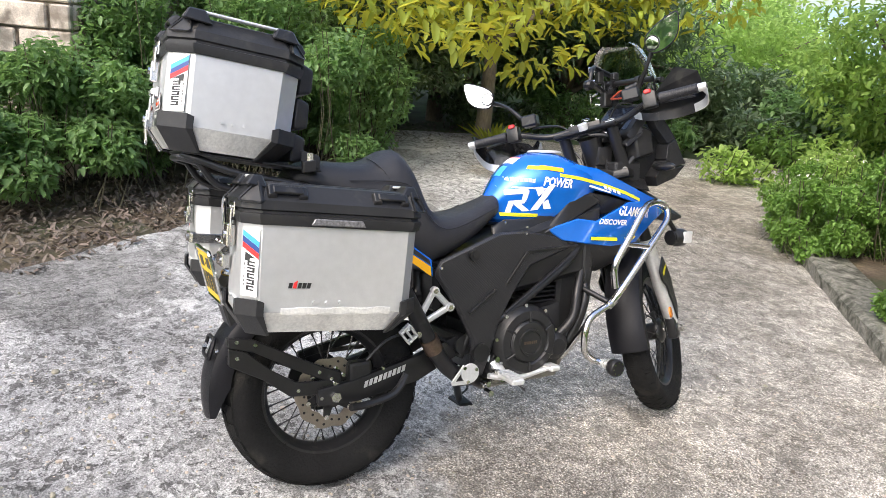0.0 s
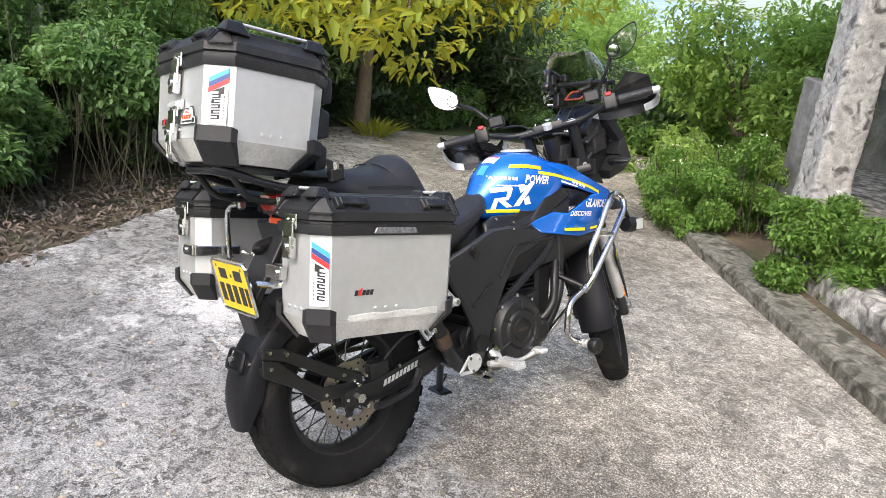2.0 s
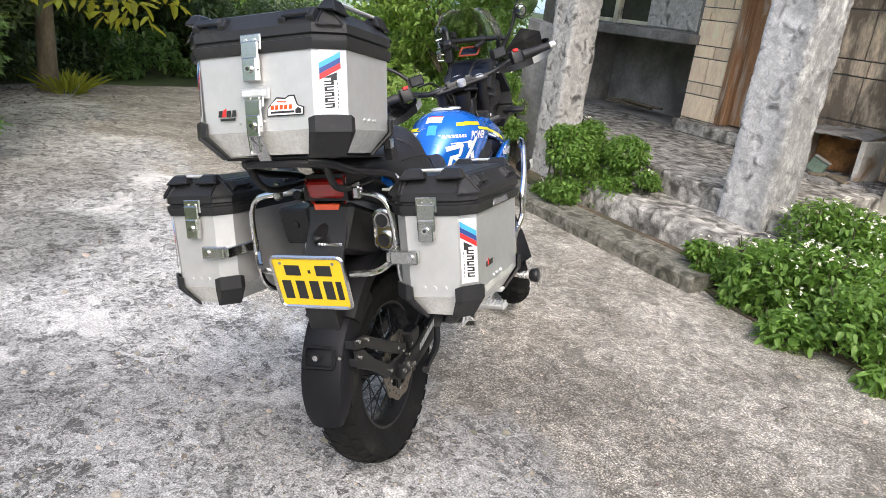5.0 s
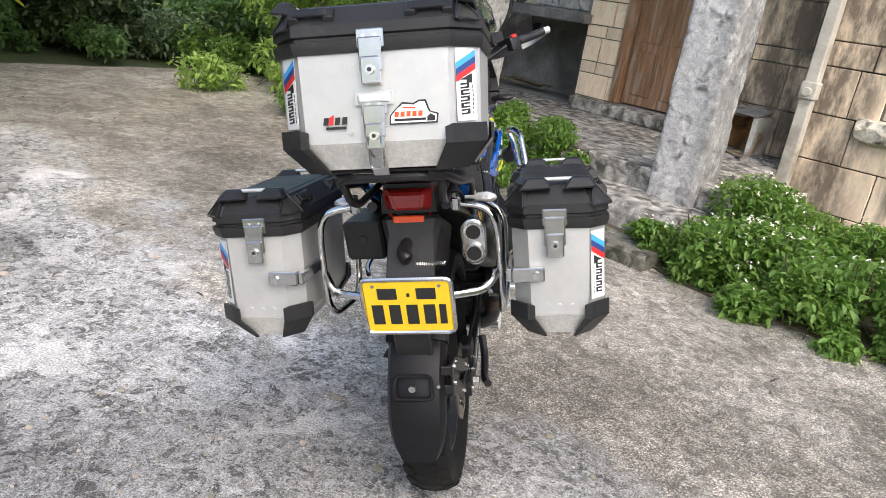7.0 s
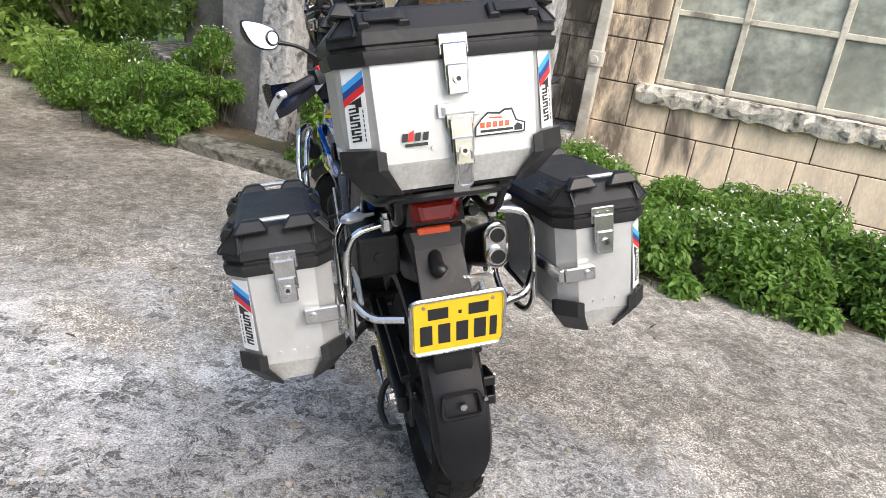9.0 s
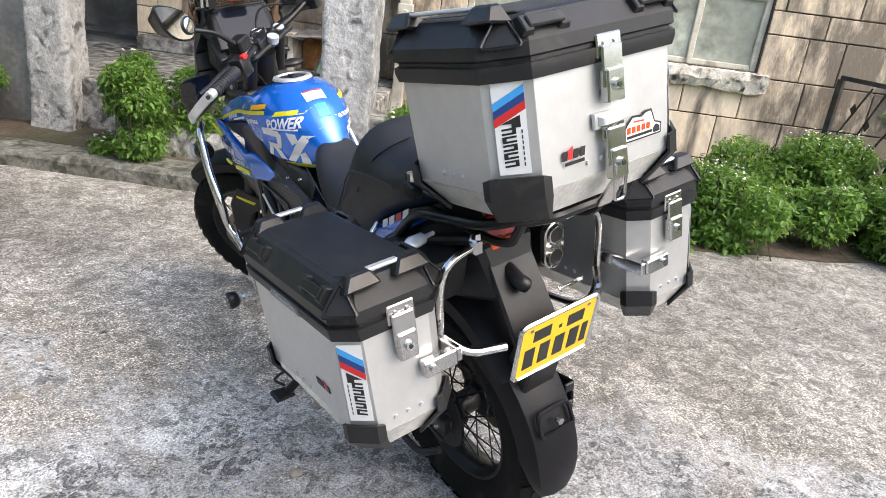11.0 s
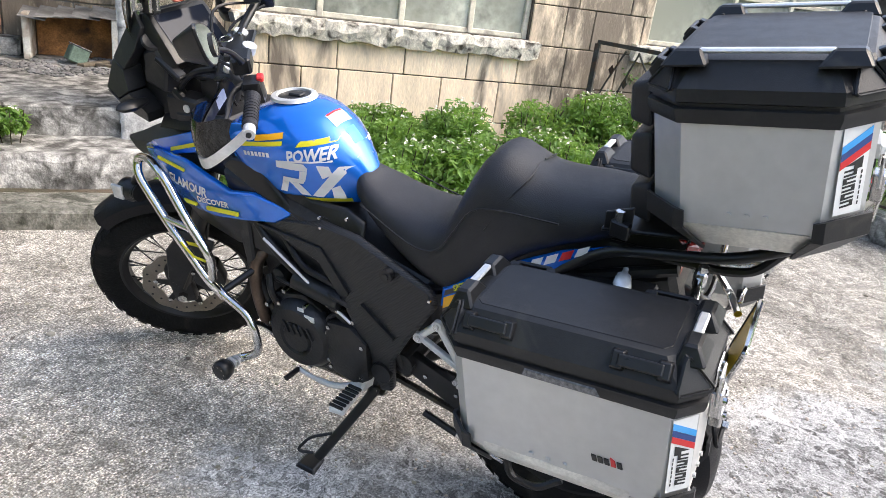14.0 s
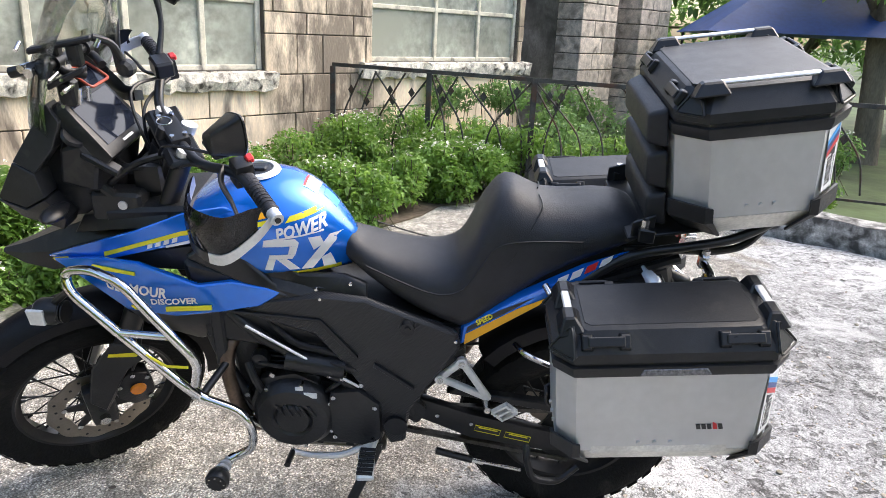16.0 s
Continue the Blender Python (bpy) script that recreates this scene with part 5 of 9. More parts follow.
# ---- wheels ----
def wheel(name, centre, R, tw, rim_r, M, knob, spokes=16, discs=(), disc_r=0.12, sprocket=False):
    w = P(name, lathe([(-0.058, 0.0), (-0.058, 0.036), (-0.048, 0.050), (-0.040, 0.056), (-0.034, 0.056), (-0.03, 0.036), (0.03, 0.036), (0.034, 0.056), (0.040, 0.056), (0.048, 0.050), (0.058, 0.036), (0.058, 0.0)], 28), M_ENG, "black spoked wheel", 40, M=M @ Matrix.Translation(centre))
    h = tw / 2
    prof = [(-h * 0.62, rim_r - 0.004), (-h * 0.95, rim_r + (R - rim_r) * 0.35), (-h, rim_r + (R - rim_r) * 0.6), (-h * 0.86, R - 0.022), (-h * 0.5, R - 0.007), (0, R - 0.001), (h * 0.5, R - 0.007), (h * 0.86, R - 0.022), (h, rim_r + (R - rim_r) * 0.6), (h * 0.95, rim_r + (R - rim_r) * 0.35), (h * 0.62, rim_r - 0.004)]
    bm = lathe(prof, 72, closed=True)
    n = int(2 * math.pi * R / knob)
    blocks = None
    for i in range(n):
        a = 2 * math.pi * i / n
        for j, (x0, x1, da) in enumerate(((-0.92, -0.52, 0.5), (-0.46, -0.03, 0.0), (0.03, 0.46, 0.25), (0.52, 0.92, 0.75))):
            aa, ha = a + da * 2 * math.pi / n, 0.72 * math.pi / n
            q = []
            for rr in (0.0, 0.0030):
                ring = []
                for x, t in ((x0, -ha), (x1, -ha * 0.8), (x1, ha), (x0, ha * 0.8)):
                    r0 = R - 0.001 - 0.021 * abs(x) ** 2.6 + rr - 0.0022
                    ring.append((x * h, math.cos(aa + t) * r0, math.sin(aa + t) * r0))
                q.append(ring)
            blocks = hexa(q[0], q[1], bm=blocks)
    tyre = part("tyre", bm, M_TYRE, w, "black block-tread tyre", 35)
    tagged(part("tread", blocks, M_TYRE, tyre), "worn rubber tread blocks", kind="stuff")
    part("rim", lathe([(-h * 0.66, rim_r + 0.010), (-h * 0.60, rim_r - 0.012), (-h * 0.3, rim_r - 0.022), (-0.012, rim_r - 0.03), (0.012, rim_r - 0.03), (h * 0.3, rim_r - 0.022), (h * 0.60, rim_r - 0.012), (h * 0.66, rim_r + 0.010), (h * 0.45, rim_r + 0.006), (-h * 0.45, rim_r + 0.006)], 64, closed=True), M_BLK, w, "black wheel rim", 40)
    me = None
    for i in range(spokes * 2):
        a = 2 * math.pi * i / (spokes * 2)
        s = 1 if i % 2 else -1
        off = (0.55 if (i // 2) % 2 else -0.55)
        p0 = Vector((s * 0.045, math.cos(a + off) * 0.042, math.sin(a + off) * 0.042))
        p1 = Vector((s * 0.008, math.cos(a) * (rim_r - 0.028), math.sin(a) * (rim_r - 0.028)))
        part("spoke", cyl(p0, p1, 0.0024, 6), M_FRAME, w)
        part("nipple", cyl(p1, p1.lerp(p0, 0.09), 0.0045, 6), M_BLK, w)
    for x, mat in discs:
        b = bmesh.new()
        k = 60
        ri, ro = disc_r * 0.66, disc_r
        ring = []
        for i in range(k):
            a = 2 * math.pi * i / k
            wv = 0.004 * math.cos(a * 10)
            ring.append([b.verts.new((x + dx, math.cos(a) * r, math.sin(a) * r)) for dx, r in ((-0.0025, ri + wv), (-0.0025, ro + wv), (0.0025, ro + wv), (0.0025, ri + wv))])
        for A, B in zip(ring, ring[1:] + ring[:1]):
            for j in range(4):
                b.faces.new((A[j], A[(j + 1) % 4], B[(j + 1) % 4], B[j]))
        d = part("brake_disc", b, mat, w, "drilled steel brake disc", 30)
        sg = 1 if x > 0 else -1
        for i in range(24):
            a = 2 * math.pi * i / 24
            r = ri + (ro - ri) * (0.3 + 0.2 * (i % 3))
            c = Vector((x + sg * 0.0026, math.cos(a) * r, math.sin(a) * r))
            part("disc_hole", cyl(c, c + Vector((sg * 0.0006, 0, 0)), 0.0045, 8), M_BLK, w)
        car = lathe([(x - 0.003, 0.03), (x + 0.003, 0.03), (x + 0.003, 0.052), (x - 0.003, 0.052)], 20, closed=True)
        for i in range(6):
            a = 2 * math.pi * i / 6 + 0.3
            d1, d2 = Vector((0, math.cos(a), math.sin(a))), Vector((0, -math.sin(a), math.cos(a)))
            p0, p1 = Vector((x - 0.003, 0, 0)) + d1 * 0.048, Vector((x - 0.003, 0, 0)) + d1 * (ri + 0.004)
            hexa([p0 - d2 * 0.016, p0 + d2 * 0.016, p1 + d2 * 0.010, p1 - d2 * 0.010], [q + Vector((0.006, 0, 0)) for q in (p0 - d2 * 0.016, p0 + d2 * 0.016, p1 + d2 * 0.010, p1 - d2 * 0.010)], 0.001, car)
            part("disc_rivet", cyl(p1 + Vector((0.003 + sg * 0.003, 0, 0)), p1 + Vector((0.003 + sg * 0.007, 0, 0)), 0.008, 10), M_STEEL, w, smooth=30)
        part("disc_carrier", car, M_BLK, w, "black spider of the brake disc")
    if sprocket:
        part("sprocket", lathe([(-0.088, 0.05), (-0.088, 0.098), (-0.080, 0.098), (-0.080, 0.05)], 44, closed=True), M_ENG, w, "dark rear sprocket")
    part("axle", cyl((-0.125, 0, 0), (0.125, 0, 0), 0.010, 12), M_STEEL, w)
    for s in (-1, 1):
        part("axle_nut", cyl((s * 0.118, 0, 0), (s * 0.138, 0, 0), 0.017, 6), M_STEEL, w)
    return w


wheel("rear_wheel", (0, 0, 0.332), 0.335, 0.145, 0.222, Matrix.Identity(4), 0.062, discs=((0.078, M_DISC),), disc_r=0.118, sprocket=True)
wheel("front_wheel", FAX, 0.334, 0.108, 0.238, S, 0.055, discs=((-0.068, M_DISC),), disc_r=0.15)

# ---- swing arm, chain, rear brake ----
def swingarm(s):
    x0, x1 = (0.088, 0.118) if s > 0 else (-0.122, -0.092)
    P("swing_arm", prism([(-0.055, 0.305), (-0.055, 0.360), (0.06, 0.372), (0.30, 0.425), (0.45, 0.475), (0.47, 0.41), (0.30, 0.335), (0.08, 0.300)], "x", x0, x1, 0.008, seg=2), M_FRAME, "black box-section swing arm", 30)


both(swingarm)
P("swing_pivot", cyl((-0.14, 0.47, 0.445), (0.14, 0.47, 0.445), 0.035, 14), M_ENG)
for i in range(9):
    P("arm_mark", prism([(0.10 + i * 0.017, 0.343 + i * 0.0042), (0.112 + i * 0.017, 0.346 + i * 0.0042), (0.118 + i * 0.017, 0.368 + i * 0.0042), (0.106 + i * 0.017, 0.365 + i * 0.0042)], "x", 0.1185, 0.1195), M_CAST)
bolts([(0.118, 0.0, 0.375), (0.118, 0.17, 0.40), (0.118, 0.03, 0.40), (0.118, -0.045, 0.333)], "x", moto, 0.0065)
P("chain_guard", prism([(-0.06, 0.435), (0.10, 0.47), (0.36, 0.50), (0.38, 0.485), (0.10, 0.44), (-0.06, 0.41)], "x", -0.105, -0.075, 0.004), M_BLK)
b = None
for i in range(52):
    t = i / 51
    for top in (0, 1):
        y = t * 0.53
        z = (0.238 + 0.095 * t) if not top else (0.43 - 0.01 * t)
        b = bx(-0.094, -0.078, y - 0.0055, y + 0.0055, z - 0.007, z + 0.007, bm=b)
tagged(P("chain", b, material("oily_chain_steel", (0.10, 0.095, 0.085), 0.4, 0.8, var=0.3, scale=60)), "dark oily drive chain", kind="stuff")
for y0, z0 in ((0.215, 0.352), (0.125, 0.332)):
    lb = P("arm_label", hexa([(-0.1228, y0, z0), (-0.1228, y0 + 0.075, z0 + 0.016), (-0.1228, y0 + 0.071, z0 + 0.036), (-0.1228, y0 - 0.004, z0 + 0.020)], [(-0.1236, y0, z0), (-0.1236, y0 + 0.075, z0 + 0.016), (-0.1236, y0 + 0.071, z0 + 0.036), (-0.1236, y0 - 0.004, z0 + 0.020)]), M_INK, "black label with a yellow edge")
    part("label_edge", tube([(-0.1238, y0, z0), (-0.1238, y0 + 0.075, z0 + 0.016), (-0.1238, y0 + 0.071, z0 + 0.036), (-0.1238, y0 - 0.004, z0 + 0.020)], 0.0013, 4, closed=True), M_YEL, lb)
    part("label_bar", hexa([(-0.1237, y0 + 0.006, z0 + 0.014), (-0.1237, y0 + 0.062, z0 + 0.026), (-0.1237, y0 + 0.061, z0 + 0.030), (-0.1237, y0 + 0.005, z0 + 0.018)], [(-0.1242, y0 + 0.006, z0 + 0.014), (-0.1242, y0 + 0.062, z0 + 0.026), (-0.1242, y0 + 0.061, z0 + 0.030), (-0.1242, y0 + 0.005, z0 + 0.018)]), M_YEL, lb)
bolts([(-0.122, 0.30, 0.395), (-0.122, 0.02, 0.345), (-0.122, -0.03, 0.33), (-0.122, 0.40, 0.42)], "-x", moto, 0.0065)
P("rear_caliper", bx(0.066, 0.112, 0.055, 0.135, 0.36, 0.43, 0.012, 2), M_ENG)
P("brake_hose", tube(smooth_path([(0.10, 0.12, 0.43), (0.12, 0.2, 0.50), (0.11, 0.34, 0.50), (0.12, 0.42, 0.45)]), 0.005, 6), M_BLK)
P("shock", lathe([(0.0, 0.02), (0.02, 0.03)] + [(0.02 + 0.012 * i, 0.036 if i % 2 else 0.028) for i in range(14)] + [(0.20, 0.02), (0.26, 0.02)], 16, "z", (0, 0.36, 0.44)), M_FRAME, "black rear shock spring", 40)
# lower stand frame loops near the rear wheel
P("paddock_hook", tube(smooth_path([(0.13, 0.25, 0.37), (0.14, 0.20, 0.315), (0.145, 0.10, 0.295), (0.16, 0.04, 0.30)], 4), 0.013, 8), M_FRAME)
P("loop_guard", tube(corner_path([(-0.10, 0.13, 0.33), (-0.14, 0.13, 0.29), (-0.16, 0.11, 0.22), (-0.15, 0.03, 0.20), (-0.12, -0.03, 0.24)], 0.03), 0.011, 8), M_FRAME)

# ---- mud guard and plate ----
secs = []
for i in range(14):
    a = radians(185 - i * 5.4)     # round the rear of the tyre
    r = 0.374 + 0.012 * math.sin(i / 13 * math.pi)
    wd = (0.052, 0.067, 0.073, 0.076)[min(i, 3)] + 0.004 * max(0, i - 3) / 10
    fl = -0.012 - 0.046 * min(1, i / 3)
    y, z = math.cos(a) * r, 0.332 + math.sin(a) * r
    n = Vector((0, math.cos(a), math.sin(a)))
    c = Vector((0, y, z))
    prof = [(-wd, fl), (-wd, -0.012), (-wd * 0.86, 0.004), (-wd * 0.4, 0.013), (wd * 0.4, 0.013), (wd * 0.86, 0.004), (wd, -0.012), (wd, fl), (wd - 0.005, fl), (wd * 0.80, -0.004), (-wd * 0.80, -0.004), (-wd + 0.005, fl)]
    secs.append([c + Vector((x, 0, 0)) + n * d for x, d in prof])
mud = P("rear_mudguard", loft(secs), M_GUARD, "black moulded rear mudguard", 35)
for z0, z1, y0, y1, w0, w1 in ((0.488, 0.545, -0.372, -0.350, 0.052, 0.047),):
    part("pad", tube(corner_path([(-w0, y0 - 0.002, z0), (w0, y0 - 0.002, z0), (w1, y1 - 0.003, z1), (-w1, y1 - 0.003, z1)], 0.014, 4, closed=True), 0.006, 6, closed=True), M_GUARD, mud, "raised mudguard rib", 40)
for z in (0.478, 0.535):
    part("guard_bracket", bx(0.070, 0.1, -0.326, -0.318, z - 0.004, z + 0.022, 0.002), M_FRAME, mud)
bolts([(0.0, -0.374, 0.522)], "-y", mud, 0.010, 0.010)
bolts([(0.066, -0.352, 0.515)], "-y", mud, 0.006, 0.006)


def mud_arm(s):
    x = s * 0.098
    arm = prism([(-0.325, 0.560), (-0.25, 0.548), (-0.10, 0.465), (-0.01, 0.42), (0.03, 0.405), (0.03, 0.372), (-0.02, 0.380), (-0.11, 0.425), (-0.25, 0.506), (-0.325, 0.528)], "x", x - 0.004, x + 0.004, 0.003)
    prism([(-0.325, 0.527), (-0.27, 0.510), (-0.20, 0.445), (-0.12, 0.392), (-0.05, 0.385), (0.028, 0.390), (0.03, 0.345), (-0.06, 0.340), (-0.14, 0.347), (-0.22, 0.412), (-0.325, 0.472)], "x", x - 0.0038, x + 0.0042, 0.003, arm)
    P("mudguard_arm", arm, M_FRAME, "black forked plate arm of the mudguard")
    bolts([(x + s * 0.004, -0.30, 0.545), (x + s * 0.004, -0.245, 0.53), (x + s * 0.004, -0.30, 0.495), (x + s * 0.004, -0.005, 0.388), (x + s * 0.004, -0.115, 0.365), (x + s * 0.004, -0.045, 0.415), (x + s * 0.004, 0.015, 0.365)], "x" if s > 0 else "-x", moto, 0.0065, 0.006)


mud_arm(1)
P("plate_bracket", hexa([(-0.065, -0.20, 0.90), (0.065, -0.20, 0.90), (0.07, -0.335, 0.68), (-0.07, -0.335, 0.68)], [(-0.06, -0.18, 0.90), (0.06, -0.18, 0.90), (0.065, -0.315, 0.66), (-0.065, -0.315, 0.66)], 0.004), M_BLKT, "black plate carrier")
P("plate_stay", prism([(-0.34, 0.70), (-0.28, 0.72), (-0.20, 0.56), (-0.29, 0.52)], "x", -0.05, 0.05, 0.006), M_BLKT)
PL = pose(0.005, -0.353, 0.747, 12, 0, 0)
plate = P("number_plate", bx(-0.11, 0.11, -0.002, 0.002, -0.078, 0.074, 0.001), M_PLATE, "yellow number plate", M=PL)
part("plate_frame", tube(corner_path([(-0.116, 0, -0.084), (0.116, 0, -0.084), (0.116, 0, 0.080), (-0.116, 0, 0.080)], 0.02, closed=True), 0.006, 6, closed=True), M_CHROME, plate, "bright plate frame", 40)
for x0, x1, z0, z1 in ((-0.075, -0.025, 0.022, 0.055), (0.0, 0.008, 0.030, 0.040), (0.025, 0.075, 0.022, 0.055), (-0.095, -0.065, -0.055, 0.005), (-0.05, -0.02, -0.055, 0.005), (-0.005, 0.025, -0.055, 0.005), (0.04, 0.07, -0.055, 0.005), (0.08, 0.098, -0.055, 0.005)):
    part("plate_bar", bx(x0, x1, -0.0032, -0.0021, z0, z1), M_INK, plate)
for s in (-1, 1):
    part("plate_screw", cyl((s * 0.085, -0.004, 0.062), (s * 0.085, -0.001, 0.062), 0.005, 8), M_STEEL, plate)
P("plate_spring", tube([(0.03 + 0.075 * i / 60, -0.33 + 0.004 * math.cos(i * 1.6), 0.852 + 0.004 * math.sin(i * 1.6)) for i in range(61)], 0.0016, 5), M_STEEL)

# ---- tail, lamps, exhaust, boxes ----
tail = [(-0.13, 0.35, 0.70, 0.80), (-0.13, 0.2, 0.80, 0.90), (-0.12, 0.05, 0.88, 0.985), (-0.10, -0.10, 0.93, 1.02), (-0.075, -0.20, 0.95, 1.03)]
P("tail_body", loft([[(w, y, z0), (-w, y, z0), (-w * 0.95, y, (z0 + z1) / 2), (-w * 0.8, y, z1), (w * 0.8, y, z1), (w * 0.95, y, (z0 + z1) / 2)] for w, y, z0, z1 in [(abs(a), b_, c, d) for a, b_, c, d in tail]]), M_BLK, "black tail unit", 30)
tl = P("tail_lamp", hexa([(-0.068, -0.195, 0.962), (0.068, -0.195, 0.962), (0.055, -0.185, 0.945), (-0.055, -0.185, 0.945), ][::-1], [(-0.07, -0.20, 1.025), (0.07, -0.20, 1.025), (0.06, -0.15, 1.03), (-0.06, -0.15, 1.03)], 0.006), M_REDLENS, "dark red tail lamp", 30)
part("lens", hexa([(-0.066, -0.192, 0.955), (0.066, -0.192, 0.955), (0.07, -0.20, 1.02), (-0.07, -0.20, 1.02)], [(-0.035, -0.226, 0.965), (0.035, -0.226, 0.965), (0.045, -0.228, 1.01), (-0.045, -0.228, 1.01)], 0.006), M_REDLENS, tl)
P("rear_reflector", bx(-0.048, 0.038, -0.197, -0.185, 0.905, 0.940, 0.003), M_REFL, "orange-red rear reflector")
P("under_tail", hexa([(-0.085, -0.19, 0.945), (0.085, -0.19, 0.945), (0.085, 0.02, 0.86), (-0.085, 0.02, 0.86)], [(-0.055, -0.235, 0.80), (0.055, -0.235, 0.80), (0.07, -0.02, 0.72), (-0.07, -0.02, 0.72)], 0.015), M_BLKT, "black moulded under-tail", 30)
P("lamp_arm", tube(smooth_path([(-0.01, -0.20, 0.87), (-0.015, -0.25, 0.855), (0.0, -0.265, 0.84)]), [0.014, 0.017, 0.018, 0.018, 0.018, 0.018, 0.018, 0.019, 0.019, 0.019, 0.018, 0.017, 0.013][:13], 12), M_BLK, smooth=40)
secs = []
for i in range(12):
    a = radians(40 + i * 9)
    c, n = Vector((0, math.cos(a) * 0.36, 0.345 + math.sin(a) * 0.40)), Vector((0, math.cos(a), math.sin(a)))
    secs.append([c + Vector((x, 0, 0)) + n * d for x, d in ((-0.085, -0.04), (-0.085, 0.0), (-0.05, 0.02), (0.05, 0.02), (0.085, 0.0), (0.085, -0.04), (0.078, -0.04), (0.045, 0.012), (-0.045, 0.012), (-0.078, -0.04))])
P("inner_fender", loft(secs), M_GUARD, "black inner mudguard", 35)
ex0, ex1 = Vector((0.165, -0.165, 0.855)), Vector((0.185, 0.20, 0.70))
b = None
secs = []
for t, k in ((0, 0.9), (0.04, 1.0), (0.5, 1.0), (0.8, 0.9), (1.0, 0.55)):
    o = ex0.lerp(ex1, t)
    secs.append([o + Vector((0.036 * k * math.cos(a), 0, (0.030 if math.sin(a) > 0 else -0.030) + 0.036 * k * math.sin(a))) for a in (2 * math.pi * (j + 0.5) / 20 for j in range(20))])
exh = P("exhaust_silencer", loft(secs), M_BLK, "black exhaust silencer with twin outlet", 40)
secs = []
for d, k in ((0.004, 0.92), (-0.012, 0.92), (-0.014, 0.8), (-0.004, 0.75)):
    o = ex0 + Vector((0, d, 0))
    secs.append([o + Vector((0.038 * k * math.cos(a), 0, (0.030 if math.sin(a) > 0 else -0.030) + 0.038 * k * math.sin(a))) for a in (2 * math.pi * (j + 0.5) / 20 for j in range(20))])
part("end_cap", loft(secs), M_STEEL, exh, "bright exhaust end cap", 30)
for dz in (0.030, -0.030):
    part("outlet", lathe([(-0.0185, 0.0245), (-0.0185, 0.0200), (0.03, 0.0200), (0.03, 0.0245)], 20, "y", ex0 + Vector((0, 0, dz)), closed=True), M_STEEL, exh, smooth=40)
    part("outlet_bore", cyl(ex0 + Vector((0, -0.0165, dz)), ex0 + Vector((0, 0.02, dz)), 0.0202, 18), M_INK, exh)
P("exhaust_pipe", tube(smooth_path([(0.19, 0.20, 0.70), (0.178, 0.27, 0.575), (0.168, 0.335, 0.455), (0.145, 0.41, 0.365), (0.08, 0.53, 0.30), (0.05, 0.70, 0.285)], 5), 0.028, 12), M_BLK, "black exhaust pipe", 40)
P("pipe_clamp", cyl((0.173, 0.312, 0.497), (0.167, 0.338, 0.449), 0.032, 16), M_HEAD, "brown heat-tinted pipe clamp", 40)
P("tool_box", hexa([(-0.20, -0.14, 0.80), (-0.09, -0.14, 0.80), (-0.09, 0.06, 0.76), (-0.20, 0.06, 0.76)], [(-0.20, -0.17, 0.92), (-0.09, -0.17, 0.92), (-0.09, 0.06, 0.90), (-0.20, 0.06, 0.90)], 0.008), M_BLKT, "black tool box")
P("tool_box_lock", cyl((-0.145, -0.163, 0.865), (-0.145, -0.153, 0.865), 0.012, 12), M_BLK)


def tail_panel(s):
    x0, x1 = s * 0.125, s * 0.150
    p = P("tail_panel", hexa([(x0, y, z) for y, z in ((0.355, 0.69), (0.35, 0.765), (0.20, 0.865), (0.05, 0.955), (-0.06, 1.0), (-0.08, 0.985), (0.08, 0.885), (0.22, 0.785))], [(x1, y, z) for y, z in ((0.345, 0.70), (0.34, 0.755), (0.20, 0.855), (0.05, 0.945), (-0.05, 0.992), (-0.06, 0.985), (0.08, 0.895), (0.22, 0.795))], 0.004, seg=2), M_BLUE, "blue tail side panel", 30)
    part("orange_stripe", prism([(0.337, 0.700), (0.335, 0.734), (0.20, 0.826), (0.13, 0.862), (0.15, 0.838), (0.21, 0.794)], "x", x1 + s * 0.0005, x1 + s * 0.0015), M_ORANGE, p)
    part("black_stripe", prism([(0.335, 0.739), (0.33, 0.758), (0.25, 0.815), (0.165, 0.860), (0.22, 0.818)], "x", x1 + s * 0.0005, x1 + s * 0.0016), M_INK, p)
    for i in range(4):      # maker's mark as plain slanted shapes
        y = 0.115 - i * 0.034
        part("white_mark", prism([(y, 0.896 + i * 0.021), (y - 0.026, 0.912 + i * 0.021), (y - 0.032, 0.938 + i * 0.020), (y - 0.006, 0.922 + i * 0.020)], "x", x1 + s * 0.0005, x1 + s * 0.0015), M_RED if i == 2 else M_WHITE, p)


both(tail_panel)


def indicator(s):
    P("turn_signal", loft([[(s * 0.14 + s * t * 0.85, -0.10 - 0.014 * t / 0.1 + 0.016 * math.cos(a) * k, 0.962 + 0.012 * k * math.sin(a)) for a in (2 * math.pi * j / 10 for j in range(10))] for t, k in ((0.0, 0.4), (0.03, 0.5), (0.04, 1.1), (0.08, 1.25), (0.10, 0.7), (0.105, 0.2))]), M_CLEAR, "clear turn signal", 40)


both(indicator)

